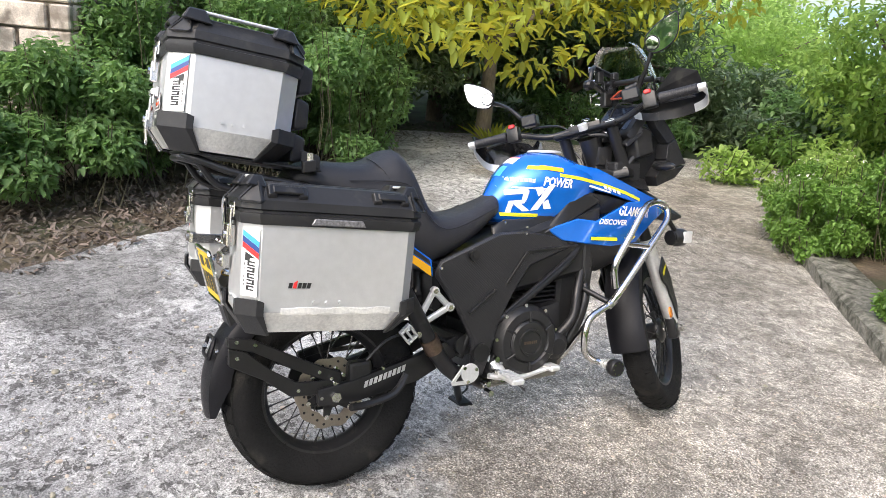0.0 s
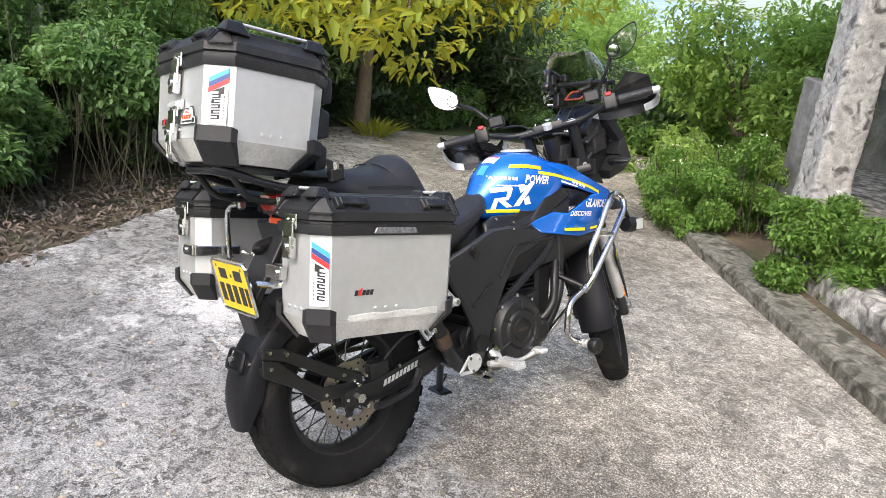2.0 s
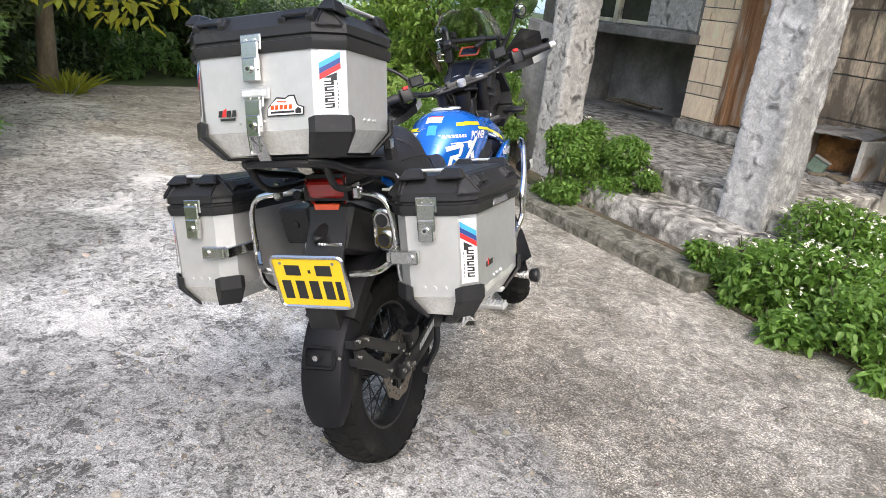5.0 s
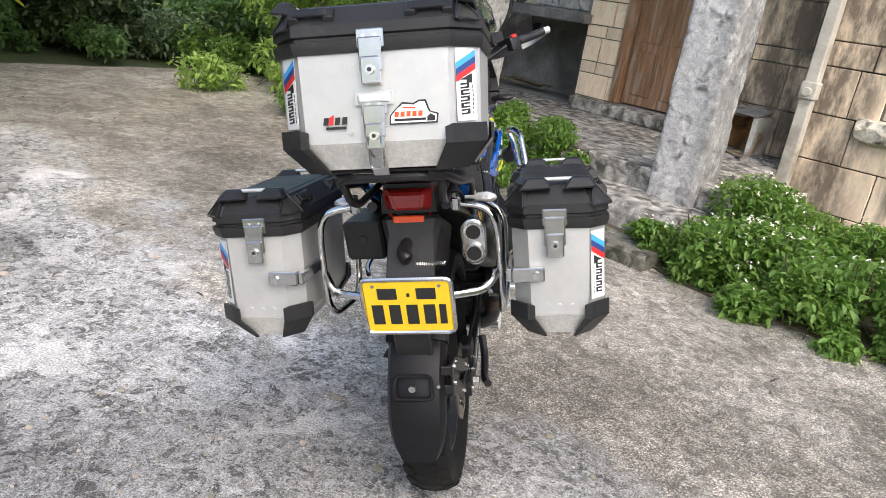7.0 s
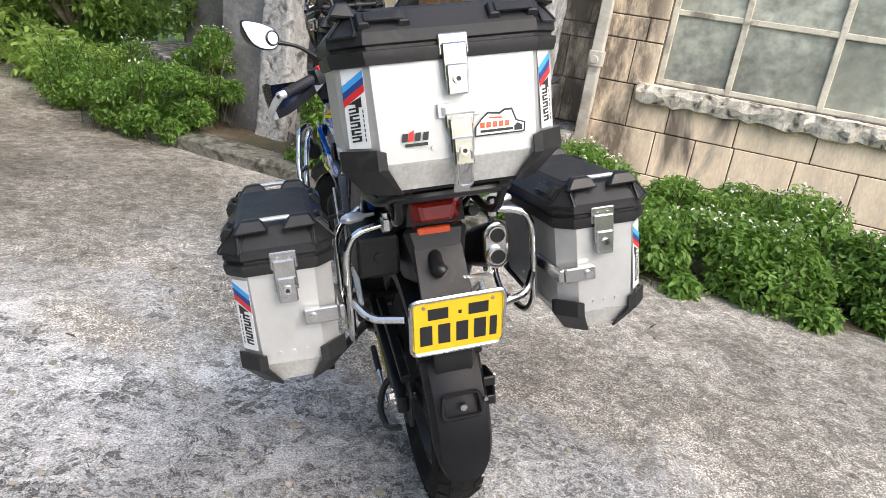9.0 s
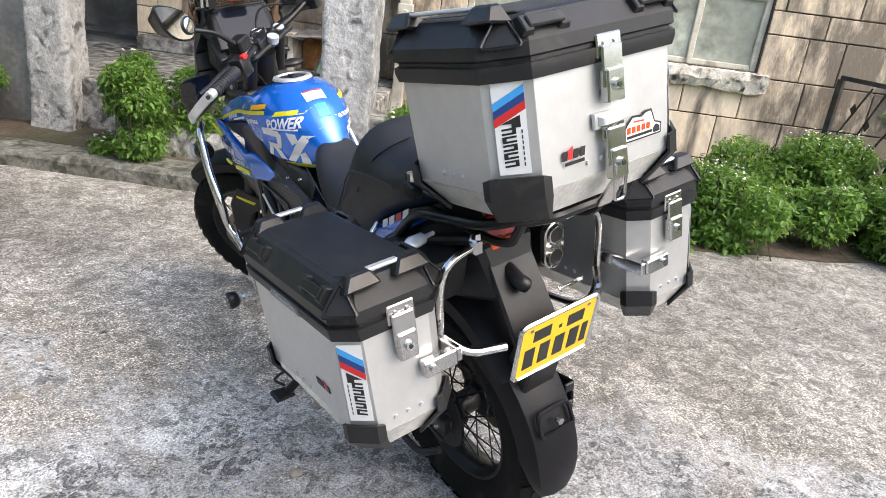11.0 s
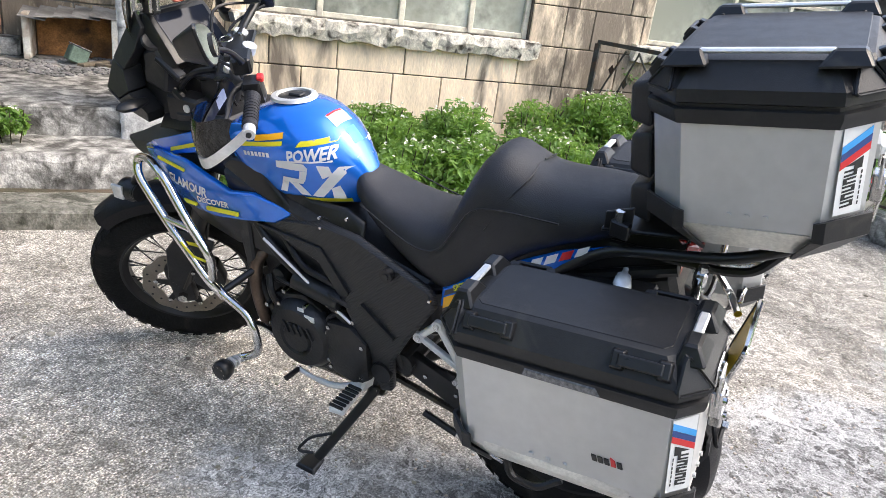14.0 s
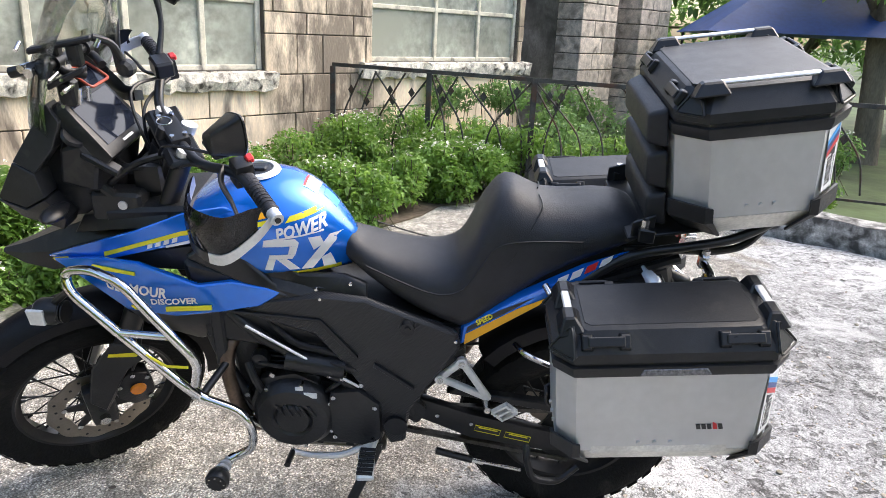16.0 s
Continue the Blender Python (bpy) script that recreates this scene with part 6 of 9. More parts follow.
# ---- racks ----
def side_rack(s):
    x = s * 0.235
    P("pannier_rack", tube(corner_path([(s * 0.13, -0.245, 0.985), (s * 0.21, -0.255, 0.975), (x, -0.255, 0.93), (x + s * 0.005, -0.25, 0.72), (x, -0.20, 0.66), (x, 0.02, 0.62), (x, 0.08, 0.66), (x, 0.10, 0.86), (s * 0.15, 0.14, 0.90)], 0.045), 0.0095, 10), M_CHROME, "bright tubular pannier rack", 40)
    P("rack_brace", tube(corner_path([(x, -0.25, 0.80), (s * 0.2, -0.30, 0.765), (s * 0.12, -0.33, 0.765)], 0.03), 0.010, 8), M_CHROME, "", 40)
    P("rack_clamp", bx(min(s * 0.12, s * 0.145), max(s * 0.12, s * 0.145), -0.262, -0.235, 0.965, 1.005, 0.006), M_STEEL)
    bolts([(s * 0.132, -0.25, 1.003)], "z", moto, 0.011, 0.012)
    P("grab_loop", tube(corner_path([(s * 0.135, 0.10, 0.985 - 0.12), (s * 0.155, -0.06, 1.005), (s * 0.15, -0.30, 1.055), (s * 0.125, -0.40, 1.10), (s * 0.09, -0.42, 1.105)], 0.05), 0.012, 10), M_FRAME, "black tubular grab rail", 40)
    P("rack_rail", tube(corner_path([(s * 0.11, -0.05, 0.995), (s * 0.11, -0.28, 1.0), (s * 0.115, -0.345, 1.02), (s * 0.12, -0.385, 1.085)], 0.03), 0.010, 8), M_FRAME, "", 40)
    P("rack_bracket", hexa([(s * 0.16, -0.06, 1.055), (s * 0.16, -0.10, 1.05), (s * 0.16, -0.10, 1.085), (s * 0.16, -0.06, 1.09)], [(s * 0.185, -0.06, 1.055), (s * 0.185, -0.10, 1.05), (s * 0.185, -0.10, 1.085), (s * 0.185, -0.06, 1.09)], 0.003), M_FRAME)
    bolts([(s * 0.172, -0.075, 1.088)], "z", moto, 0.010, 0.022)


both(side_rack)
P("rack_plate", hexa([(-0.17, -0.04, 1.052), (0.17, -0.04, 1.052), (0.155, -0.43, 1.112), (-0.155, -0.43, 1.112)], [(-0.17, -0.04, 1.060), (0.17, -0.04, 1.060), (0.155, -0.43, 1.120), (-0.155, -0.43, 1.120)], 0.002), M_FRAME, "black luggage plate")
for s in (-1, 1):
    P("plate_flange", hexa([(s * 0.165, -0.045, 1.061), (s * 0.172, -0.045, 1.061), (s * 0.165, -0.10, 1.069), (s * 0.158, -0.10, 1.069)], [(s * 0.165, -0.045, 1.10), (s * 0.172, -0.045, 1.10), (s * 0.165, -0.10, 1.12), (s * 0.158, -0.10, 1.12)], 0.002), M_FRAME)
P("rear_crossbar", tube(corner_path([(-0.12, -0.385, 1.085), (-0.09, -0.43, 1.10), (0.09, -0.43, 1.10), (0.12, -0.385, 1.085)], 0.03), 0.011, 8), M_FRAME, "", 40)
for s in (-1, 1):
    P("subframe_tube", tube([(s * 0.11, 0.45, 0.70), (s * 0.12, 0.10, 0.86), (s * 0.10, -0.20, 0.97)], 0.014, 8), M_FRAME)
    P("grab_handle", tube(corner_path([(s * 0.15, 0.20, 0.71), (s * 0.20, 0.18, 0.715), (s * 0.215, 0.10, 0.69), (s * 0.20, 0.06, 0.68)], 0.03), 0.008, 8), M_CHROME, "", 40)

# ---- seat ----
SEAT = [(0.668, 0.962, 0.90, 0.05), (0.63, 0.947, 0.88, 0.082), (0.57, 0.925, 0.84, 0.105), (0.50, 0.907, 0.80, 0.125), (0.43, 0.902, 0.772, 0.145), (0.375, 0.918, 0.752, 0.155), (0.345, 0.955, 0.745, 0.158), (0.315, 1.03, 0.755, 0.157), (0.285, 1.09, 0.778, 0.153), (0.25, 1.121, 0.81, 0.15), (0.205, 1.108, 0.85, 0.148), (0.15, 1.083, 0.90, 0.145), (0.06, 1.081, 0.955, 0.14), (-0.03, 1.086, 0.995, 0.128), (-0.08, 1.072, 1.015, 0.11), (-0.108, 1.045, 1.02, 0.085)]


def seat_section(y, zt, zb, w):
    h = zt - zb
    pts = [(w * 0.80, 0.0), (w * 0.97, 0.16), (w, 0.38), (w * 0.95, 0.62), (w * 0.80, 0.84), (w * 0.52, 0.965), (w * 0.2, 1.0)]
    out = [(x, y, zb + h * f) for x, f in pts]
    return out + [(-x, y, z) for x, y, z in reversed(out)]


b = loft([seat_section(*s) for s in SEAT])
bmesh.ops.subdivide_edges(b, edges=b.edges[:], cuts=1, use_grid_fill=True, smooth=0.6)
seat = P("seat", b, M_SEAT, "black vinyl two-level seat with a raised back", 60)
for s in (-1, 1):
    part("seam", tube(smooth_path([(s * 0.126, 0.60, 0.915), (s * 0.150, 0.44, 0.86), (s * 0.157, 0.36, 0.87), (s * 0.156, 0.315, 0.93), (s * 0.151, 0.27, 1.0), (s * 0.148, 0.20, 1.02), (s * 0.144, 0.06, 1.025)], 4), 0.0022, 5), M_BLK, seat)
    part("pillion_seam", tube(smooth_path([(s * 0.02, 0.165, 1.093), (s * 0.08, 0.16, 1.085), (s * 0.125, 0.185, 1.05), (s * 0.150, 0.235, 0.96)], 4), 0.002, 5), M_BLK, seat)

# ---- tank ----
TANK = [(0.635, 0.945, 0.872, 0.030), (0.652, 0.975, 0.870, 0.050), (0.685, 1.022, 0.868, 0.072), (0.73, 1.068, 0.866, 0.103), (0.79, 1.100, 0.866, 0.132), (0.85, 1.112, 0.868, 0.150), (0.91, 1.111, 0.872, 0.158), (0.97, 1.092, 0.89, 0.160), (1.02, 1.068, 0.92, 0.150), (1.06, 1.045, 0.94, 0.130), (1.09, 1.02, 0.95, 0.10)]


def tank_section(y, zt, zb, w):
    h = zt - zb
    pts = [(w * 0.78, 0.0), (w * 0.88, 0.2), (w * 0.97, 0.42), (w, 0.58), (w * 0.93, 0.74), (w * 0.72, 0.88), (w * 0.42, 0.97), (w * 0.14, 1.0)]
    out = [(x, y, zb + h * f) for x, f in pts]
    return out + [(-x, y, z) for x, y, z in reversed(out)]


b = loft([tank_section(*s) for s in TANK])
bmesh.ops.subdivide_edges(b, edges=b.edges[:], cuts=1, use_grid_fill=True, smooth=0.7)
tank = P("fuel_tank", b, M_BLUE, "metallic blue fuel tank with white and yellow decals", 60)
CAPM = pose(0, 0.902, 1.111, -2, 0, 0)
cap = part("cap_ring", lathe([(0.0, 0.066), (0.007, 0.062), (0.009, 0.048), (0.003, 0.045), (0.0, 0.045)], 32, "z", closed=True), M_CAST, tank, "brushed cap ring", 40, M=CAPM)
part("fuel_cap", lathe([(0.0, 0.0), (0.0, 0.044), (0.004, 0.044), (0.006, 0.038), (0.005, 0.0)], 28, "z"), M_BLK, tank, "black fuel cap", 40, M=CAPM)
part("cap_lever", bx(-0.012, 0.012, -0.03, 0.012, 0.004, 0.012, 0.003), M_BLK, tank, M=CAPM)

# ---- fairings ----
def slim(x, y):
    """The body tapers in towards the tank and the front."""
    return x - 0.036 * min(1.0, max(0.0, (y - 0.48) / 0.25))


def fairing(s):
    def plate(name, mat, pts, label="", thick=0.008, bev=0.003):
        """A moulded panel: outline points (y, z, x), swept inward."""
        out = [(s * slim(x, y), y, z) for y, z, x in pts]
        inn = [(s * (slim(x, y) - thick), y, z) for y, z, x in pts]
        bm = hexa(inn, out, bev)
        bmesh.ops.triangulate(bm, faces=bm.faces[:])
        return P(name, bm, mat, label, 35)
    up = plate("upper_shroud", M_BLUE, [(0.82, 1.035, 0.172), (0.95, 1.068, 0.176), (1.05, 1.050, 0.182), (1.18, 0.995, 0.186), (1.36, 0.925, 0.165), (1.46, 0.872, 0.12), (1.40, 0.862, 0.13), (1.25, 0.912, 0.180), (1.10, 0.955, 0.190), (0.96, 0.985, 0.186), (0.86, 0.985, 0.178)], "blue upper side shroud", 0.012)
    for nm, mt, poly in (("pale_stripe", M_WHITE, [(1.0, 0.992, 0.189), (1.10, 0.963, 0.1915), (1.10, 0.957, 0.192), (1.0, 0.984, 0.1895)]), ("yellow_stripe", M_YEL, [(1.385, 0.892, 0.150), (1.44, 0.873, 0.130), (1.435, 0.866, 0.131), (1.38, 0.882, 0.152)])):
        part(nm, hexa([(s * slim(x, y), y, z) for y, z, x in poly], [(s * (slim(x, y) + 0.002), y, z) for y, z, x in poly]), mt, up)
    for i in range(4):
        y = 1.15 - i * 0.022
        part("white_mark", hexa([(s * 0.155, y, 0.95 + i * 0.007), (s * 0.155, y - 0.014, 0.955 + i * 0.007), (s * 0.155, y - 0.017, 0.968 + i * 0.007), (s * 0.155, y - 0.004, 0.963 + i * 0.007)], [(s * 0.157, y, 0.95 + i * 0.007), (s * 0.157, y - 0.014, 0.955 + i * 0.007), (s * 0.157, y - 0.017, 0.968 + i * 0.007), (s * 0.157, y - 0.004, 0.963 + i * 0.007)]), M_WHITE, up)
    # black intake below it
    plate("side_intake", M_BLK, [(0.895, 0.945, 0.158), (0.96, 0.972, 0.176), (1.10, 0.948, 0.180), (1.25, 0.908, 0.172), (1.22, 0.88, 0.168), (1.05, 0.875, 0.165), (0.94, 0.855, 0.160), (0.82, 0.835, 0.158), (0.70, 0.835, 0.155), (0.76, 0.856, 0.150)], "black side intake panel", 0.05)
    plate("intake_blade", M_BLK, [(0.935, 0.955, 0.178), (1.02, 0.958, 0.188), (1.06, 0.928, 0.190), (0.90, 0.845, 0.185), (0.78, 0.806, 0.180), (0.85, 0.862, 0.176)], "", 0.03, 0.006)
    low = plate("lower_wing", M_BLUE, [(0.815, 0.832, 0.178), (0.945, 0.868, 0.20), (1.03, 0.855, 0.205), (1.17, 0.922, 0.222), (1.27, 0.925, 0.215), (1.44, 0.872, 0.135), (1.34, 0.838, 0.175), (1.23, 0.765, 0.20), (1.10, 0.755, 0.205), (0.98, 0.772, 0.20), (0.88, 0.79, 0.19)], "blue lower side wing", 0.02, 0.004)
    for nm, mt, poly in (("yellow_stripe", M_YEL, [(1.0, 0.798, 0.209), (1.12, 0.788, 0.212), (1.12, 0.776, 0.212), (1.0, 0.786, 0.209)]), ("yellow_stripe", M_YEL, [(1.29, 0.908, 0.213), (1.18, 0.895, 0.2215), (1.18, 0.888, 0.2215), (1.29, 0.900, 0.2135)]), ("yellow_stripe", M_YEL, [(1.21, 0.79, 0.2135), (1.16, 0.787, 0.2135), (1.16, 0.779, 0.2135), (1.20, 0.779, 0.2135)])):
        if s > 0 and poly[0][0] > 1.28:
            continue
        part(nm, hexa([(s * (slim(x, y) - 0.004), y, z) for y, z, x in poly], [(s * (slim(x, y) + 0.002), y, z) for y, z, x in poly]), mt, low)
    plate("belly_panel", M_BLK, [(0.90, 0.795, 0.175), (1.10, 0.765, 0.195), (1.24, 0.765, 0.19), (1.20, 0.70, 0.17), (1.06, 0.655, 0.165), (0.95, 0.70, 0.165)], "black lower panel", 0.02, 0.006)
    sp = plate("side_cover", M_CARB, [(1.0, 0.772, 0.172), (0.86, 0.808, 0.182), (0.72, 0.832, 0.182), (0.60, 0.832, 0.182), (0.36, 0.752, 0.178), (0.345, 0.705, 0.178), (0.42, 0.585, 0.185), (0.478, 0.475, 0.178), (0.490, 0.345, 0.165), (0.535, 0.325, 0.165), (0.575, 0.42, 0.172), (0.60, 0.52, 0.185), (0.665, 0.62, 0.19), (0.74, 0.705, 0.19), (0.88, 0.745, 0.185)], "black side cover with carbon print", 0.03, 0.008)
    for poly in ([(0.95, 0.772, 0.186), (0.72, 0.762, 0.1905), (0.62, 0.655, 0.192), (0.625, 0.645, 0.192), (0.73, 0.752, 0.1905), (0.95, 0.764, 0.186)], [(0.575, 0.64, 0.1915), (0.465, 0.57, 0.187), (0.467, 0.562, 0.187), (0.578, 0.63, 0.1915)]):
        part("raised_rib", hexa([(s * (slim(x, y) - 0.008), y, z) for y, z, x in poly], [(s * (slim(x, y) + 0.004), y, z) for y, z, x in poly], 0.001), M_BLK, sp)
    part("cover_boss", cyl((s * 0.17, 0.487, 0.765), (s * 0.1885, 0.487, 0.765), 0.019, 18), M_BLK, sp, smooth=40)
    part("cover_bolt", cyl((s * 0.18, 0.487, 0.765), (s * 0.192, 0.487, 0.765), 0.010, 6), M_ENG, sp)
    part("pivot_cap", cyl((s * 0.16, 0.515, 0.42), (s * 0.182, 0.515, 0.42), 0.032, 20), M_BLK, sp, smooth=40)
    for y, z, x in ((0.73, 0.845, 0.176), (0.64, 0.865, 0.16), (0.72, 0.822, 0.184), (0.36, 0.73, 0.18)):
        part("screw", cyl((s * (slim(x, y) - 0.004), y, z), (s * (slim(x, y) + 0.004), y, z), 0.0045, 8), M_STEEL, sp)
    plate("tank_cover", M_BLK, [(0.83, 0.872, 0.150), (0.66, 0.872, 0.135), (0.60, 0.85, 0.13), (0.60, 0.80, 0.15), (0.80, 0.80, 0.17)], "", 0.02, 0.006)
    # black winglet in front of the tank
    plate("cowl_blade", M_BLKT, [(1.10, 1.035, 0.15), (1.33, 1.005, 0.13), (1.36, 0.955, 0.135), (1.10, 1.0, 0.165)], "", 0.012, 0.003)
    return up, low


FAIR = {}
for _s in (1, -1):
    FAIR[_s] = fairing(_s)
P("inner_frame_cover", hexa([(-0.13, 0.36, 0.56), (0.13, 0.36, 0.56), (0.14, 1.05, 0.66), (-0.14, 1.05, 0.66)], [(-0.13, 0.36, 0.73), (0.13, 0.36, 0.73), (0.15, 1.08, 0.93), (-0.15, 1.08, 0.93)], 0.02), M_BLK, "black inner body")
# beak
beak = [(1.63, 0.832, 0.842, 0.012), (1.55, 0.825, 0.875, 0.05), (1.45, 0.83, 0.925, 0.085), (1.34, 0.86, 0.975, 0.095), (1.24, 0.90, 1.0, 0.09)]
P("beak", loft([[(-w, y, z0), (w, y, z0), (w * 0.92, y, z0 + (z1 - z0) * 0.55), (w * 0.5, y, z1), (-w * 0.5, y, z1), (-w * 0.92, y, z0 + (z1 - z0) * 0.55)] for y, z0, z1, w in beak]), M_BLKT, "black front beak", 25)

# ---- decals on the tank sides ----
from mathutils.bvhtree import BVHTree


def bvh_of(obs):
    V, F = [], []
    for o in obs:
        n = len(V)
        V += [v.co.copy() for v in o.data.vertices]
        F += [[i + n for i in p.vertices] for p in o.data.polygons]
    return BVHTree.FromPolygons(V, F)


def text_mesh(body, size, shear=0.0):
    """The built-in font's letters as a flat bmesh in x, y."""
    cu = bpy.data.curves.new("t", "FONT")
    cu.body, cu.size, cu.shear, cu.resolution_u, cu.offset = body, size, shear, 2, size * 0.034
    o = bpy.data.objects.new("t", cu)
    scene.collection.objects.link(o)
    me = bpy.data.meshes.new_from_object(o)
    b = bmesh.new()
    b.from_mesh(me)
    bpy.data.objects.remove(o)
    bpy.data.meshes.remove(me)
    return b


def wrap(b, s, tree, parent, mat, name, y0, z0, ang, off=0.0018):
    """Lays a flat outline (x to the reader's right, y up) on the side s of a body: at y0, z0, turned by ang degrees."""
    bmesh.ops.triangulate(b, faces=b.faces[:])
    for _ in range(2):
        le = [e for e in b.edges if e.calc_length() > 0.014]
        if le:
            bmesh.ops.subdivide_edges(b, edges=le, cuts=1)
            bmesh.ops.triangulate(b, faces=b.faces[:])
    c, n = math.cos(radians(ang)), math.sin(radians(ang))
    for v in b.verts:
        u, w = v.co.x * c - v.co.y * n, v.co.x * n + v.co.y * c
        y, z = y0 + s * u, z0 + w
        hit = tree.ray_cast(Vector((s * 0.6, y, z)), Vector((-s, 0, 0)))
        v.co = Vector((hit[0].x + s * off, y, z)) if hit[0] else Vector((9, 9, 9))
    bmesh.ops.delete(b, geom=[v for v in b.verts if v.co.x > 5], context="VERTS")
    return part(name, b, mat, parent)


def flat(polys):
    b = bmesh.new()
    for p in polys:
        b.faces.new([b.verts.new((x, y, 0)) for x, y in p])
    return b


def strip(pts, th):
    """A band of even thickness along points (u, z)."""
    return flat([[(u, z) for u, z in pts] + [(u, z - th) for u, z in reversed(pts)]])


def lettering(body, size, wide=0.8, shear=0.22):
    b = text_mesh(body, size, shear)
    bmesh.ops.scale(b, vec=(wide, 1, 1), verts=b.verts)
    return b


DECALS = {1: dict(mark=(0.668, 0.893, 5, 0.82, 1.12), bar=(0.668, 0.883, -3, 0.125), line=(0.665, 0.988, -4, 0.165), top=(0.755, 1.052, -3, 0.075), power=(0.80, 0.994, -6, 0.044), name=(0.69, 1.012, -6), tag=(0.80, 1.052, -9), long=[(0.865, 1.036), (0.95, 1.022), (1.06, 0.998), (1.18, 0.962), (1.26, 0.932)], glam=(1.12, 0.876, -6, 0.048), disc=(1.035, 0.845, -5, 0.028)),
          -1: dict(mark=(0.878, 0.893, -3, 0.90, 1.30), bar=(0.80, 0.866, 3, 0.125), line=(0.85, 0.984, 4, 0.18), top=(0.80, 1.030, 8, 0.085), power=(0.822, 0.986, 9, 0.046), name=(0.955, 0.985, 6), tag=(0.915, 1.032, 12), long=[(0.835, 1.043), (0.95, 1.024), (1.06, 1.003), (1.18, 0.962), (1.27, 0.928)], glam=(1.275, 0.832, -6, 0.046), disc=(1.160, 0.792, 4, 0.026))}
for _s in (1, -1):
    D_ = DECALS[_s]
    T_ = bvh_of([tank, FAIR[_s][0]])
    y_, z_, a_, kx, kz = D_["mark"]      # big white angular mark: a block shape, then two crossed bars
    big = flat([[(0.018, 0.058), (0.022, 0.075), (0.104, 0.075), (0.114, 0.066), (0.112, 0.058)], [(0.090, 0.0578), (0.112, 0.0578), (0.104, 0.038), (0.084, 0.038)], [(0.034, 0.0378), (0.104, 0.0378), (0.094, 0.026), (0.030, 0.026)], [(0.052, 0.0258), (0.080, 0.0258), (0.116, 0.0), (0.086, 0.0)], [(0.029, 0.0258), (0.050, 0.0258), (0.040, 0.0), (0.018, 0.0)], [(0.118, 0.0), (0.150, 0.0), (0.228, 0.075), (0.194, 0.075)], [(0.138, 0.075), (0.170, 0.075), (0.180, 0.0565), (0.152, 0.044)], [(0.172, 0.022), (0.196, 0.0315), (0.212, 0.0), (0.178, 0.0)]])
    bmesh.ops.scale(big, vec=(kx, kz, 1), verts=big.verts)
    wrap(big, _s, T_, tank, M_WHITE, "white_mark", y_, z_, a_)
    y_, z_, a_, w_ = D_["bar"]
    wrap(flat([[(0.0, 0), (w_, 0.0), (w_, 0.013), (-0.005, 0.013)]]), _s, T_, tank, M_YEL, "yellow_stripe", y_, z_, a_)
    y_, z_, a_, w_ = D_["line"]
    wrap(flat([[(0.0, 0), (w_, 0.0), (w_, 0.005), (0.0, 0.005)]]), _s, T_, tank, M_WHITE, "pale_stripe", y_, z_, a_)
    y_, z_, a_, w_ = D_["top"]
    wrap(flat([[(0.0, 0), (w_, 0.0), (w_, 0.014), (0.012, 0.014)]]), _s, T_, tank, M_YEL, "yellow_stripe", y_, z_, a_)
    wrap(lettering("POWER", D_["power"][3], 0.74), _s, T_, tank, M_WHITE, "power_lettering", *D_["power"][:3], 0.0024)
    wrap(flat([[(i * 0.0125, 0), (i * 0.0125 + 0.009, 0), (i * 0.0125 + 0.009, 0.013), (i * 0.0125, 0.013)] for i in range(7)]), _s, T_, tank, M_WHITE, "pale_bar", *D_["name"])
    wrap(flat([[(0.0, 0), (0.082, 0.0), (0.082, 0.015), (0.0, 0.015)]]), _s, T_, tank, M_ORANGE, "orange_tag", *D_["tag"], 0.0028)
    wrap(strip([(y * _s, z) for y, z in D_["long"]], 0.012), _s, bvh_of([FAIR[_s][0], tank]), FAIR[_s][0], M_YEL, "yellow_stripe", 0, 0, 0)
    W_ = bvh_of([FAIR[_s][1]])
    wrap(lettering("GLAMOUR", D_["glam"][3], 0.72), _s, W_, FAIR[_s][1], M_WHITE, "glamour_lettering", *D_["glam"][:3])
    wrap(lettering("DISCOVER", D_["disc"][3], 1.0, 0.12), _s, W_, FAIR[_s][1], M_WHITE, "discover_lettering", *D_["disc"][:3])
TB = bvh_of([tank])
for x0, x1, y0, y1, mt, nm in ((-0.035, 0.035, 0.735, 0.772, M_WHITE, "warning_label"), (-0.032, 0.032, 0.766, 0.772, M_RED, "label_band"), (-0.018, 0.022, 0.688, 0.722, M_LBLUE, "square_label")):
    b = bmesh.new()
    bmesh.ops.create_grid(b, x_segments=6, y_segments=5, size=0.5)
    for v in b.verts:
        x, y = x0 + (v.co.x + 0.5) * (x1 - x0), y0 + (v.co.y + 0.5) * (y1 - y0)
        h = TB.ray_cast(Vector((x, y, 1.5)), Vector((0, 0, -1)))
        v.co = Vector((x, y, (h[0].z if h[0] else 1.0) + (0.0015 if mt is not M_RED else 0.0025)))
    part(nm, b, mt, tank)
for _s in (1, -1):
    tp = [o for o in moto.children if o.name.split(".")[0] == "tail_panel"][0 if _s > 0 else 1]
    wrap(lettering("SPEED", 0.020, 0.9), _s, bvh_of([tp]), tp, M_YEL, "speed_lettering", 0.215 if _s > 0 else 0.305, 0.822 if _s > 0 else 0.765, -34 * _s, 0.0024)

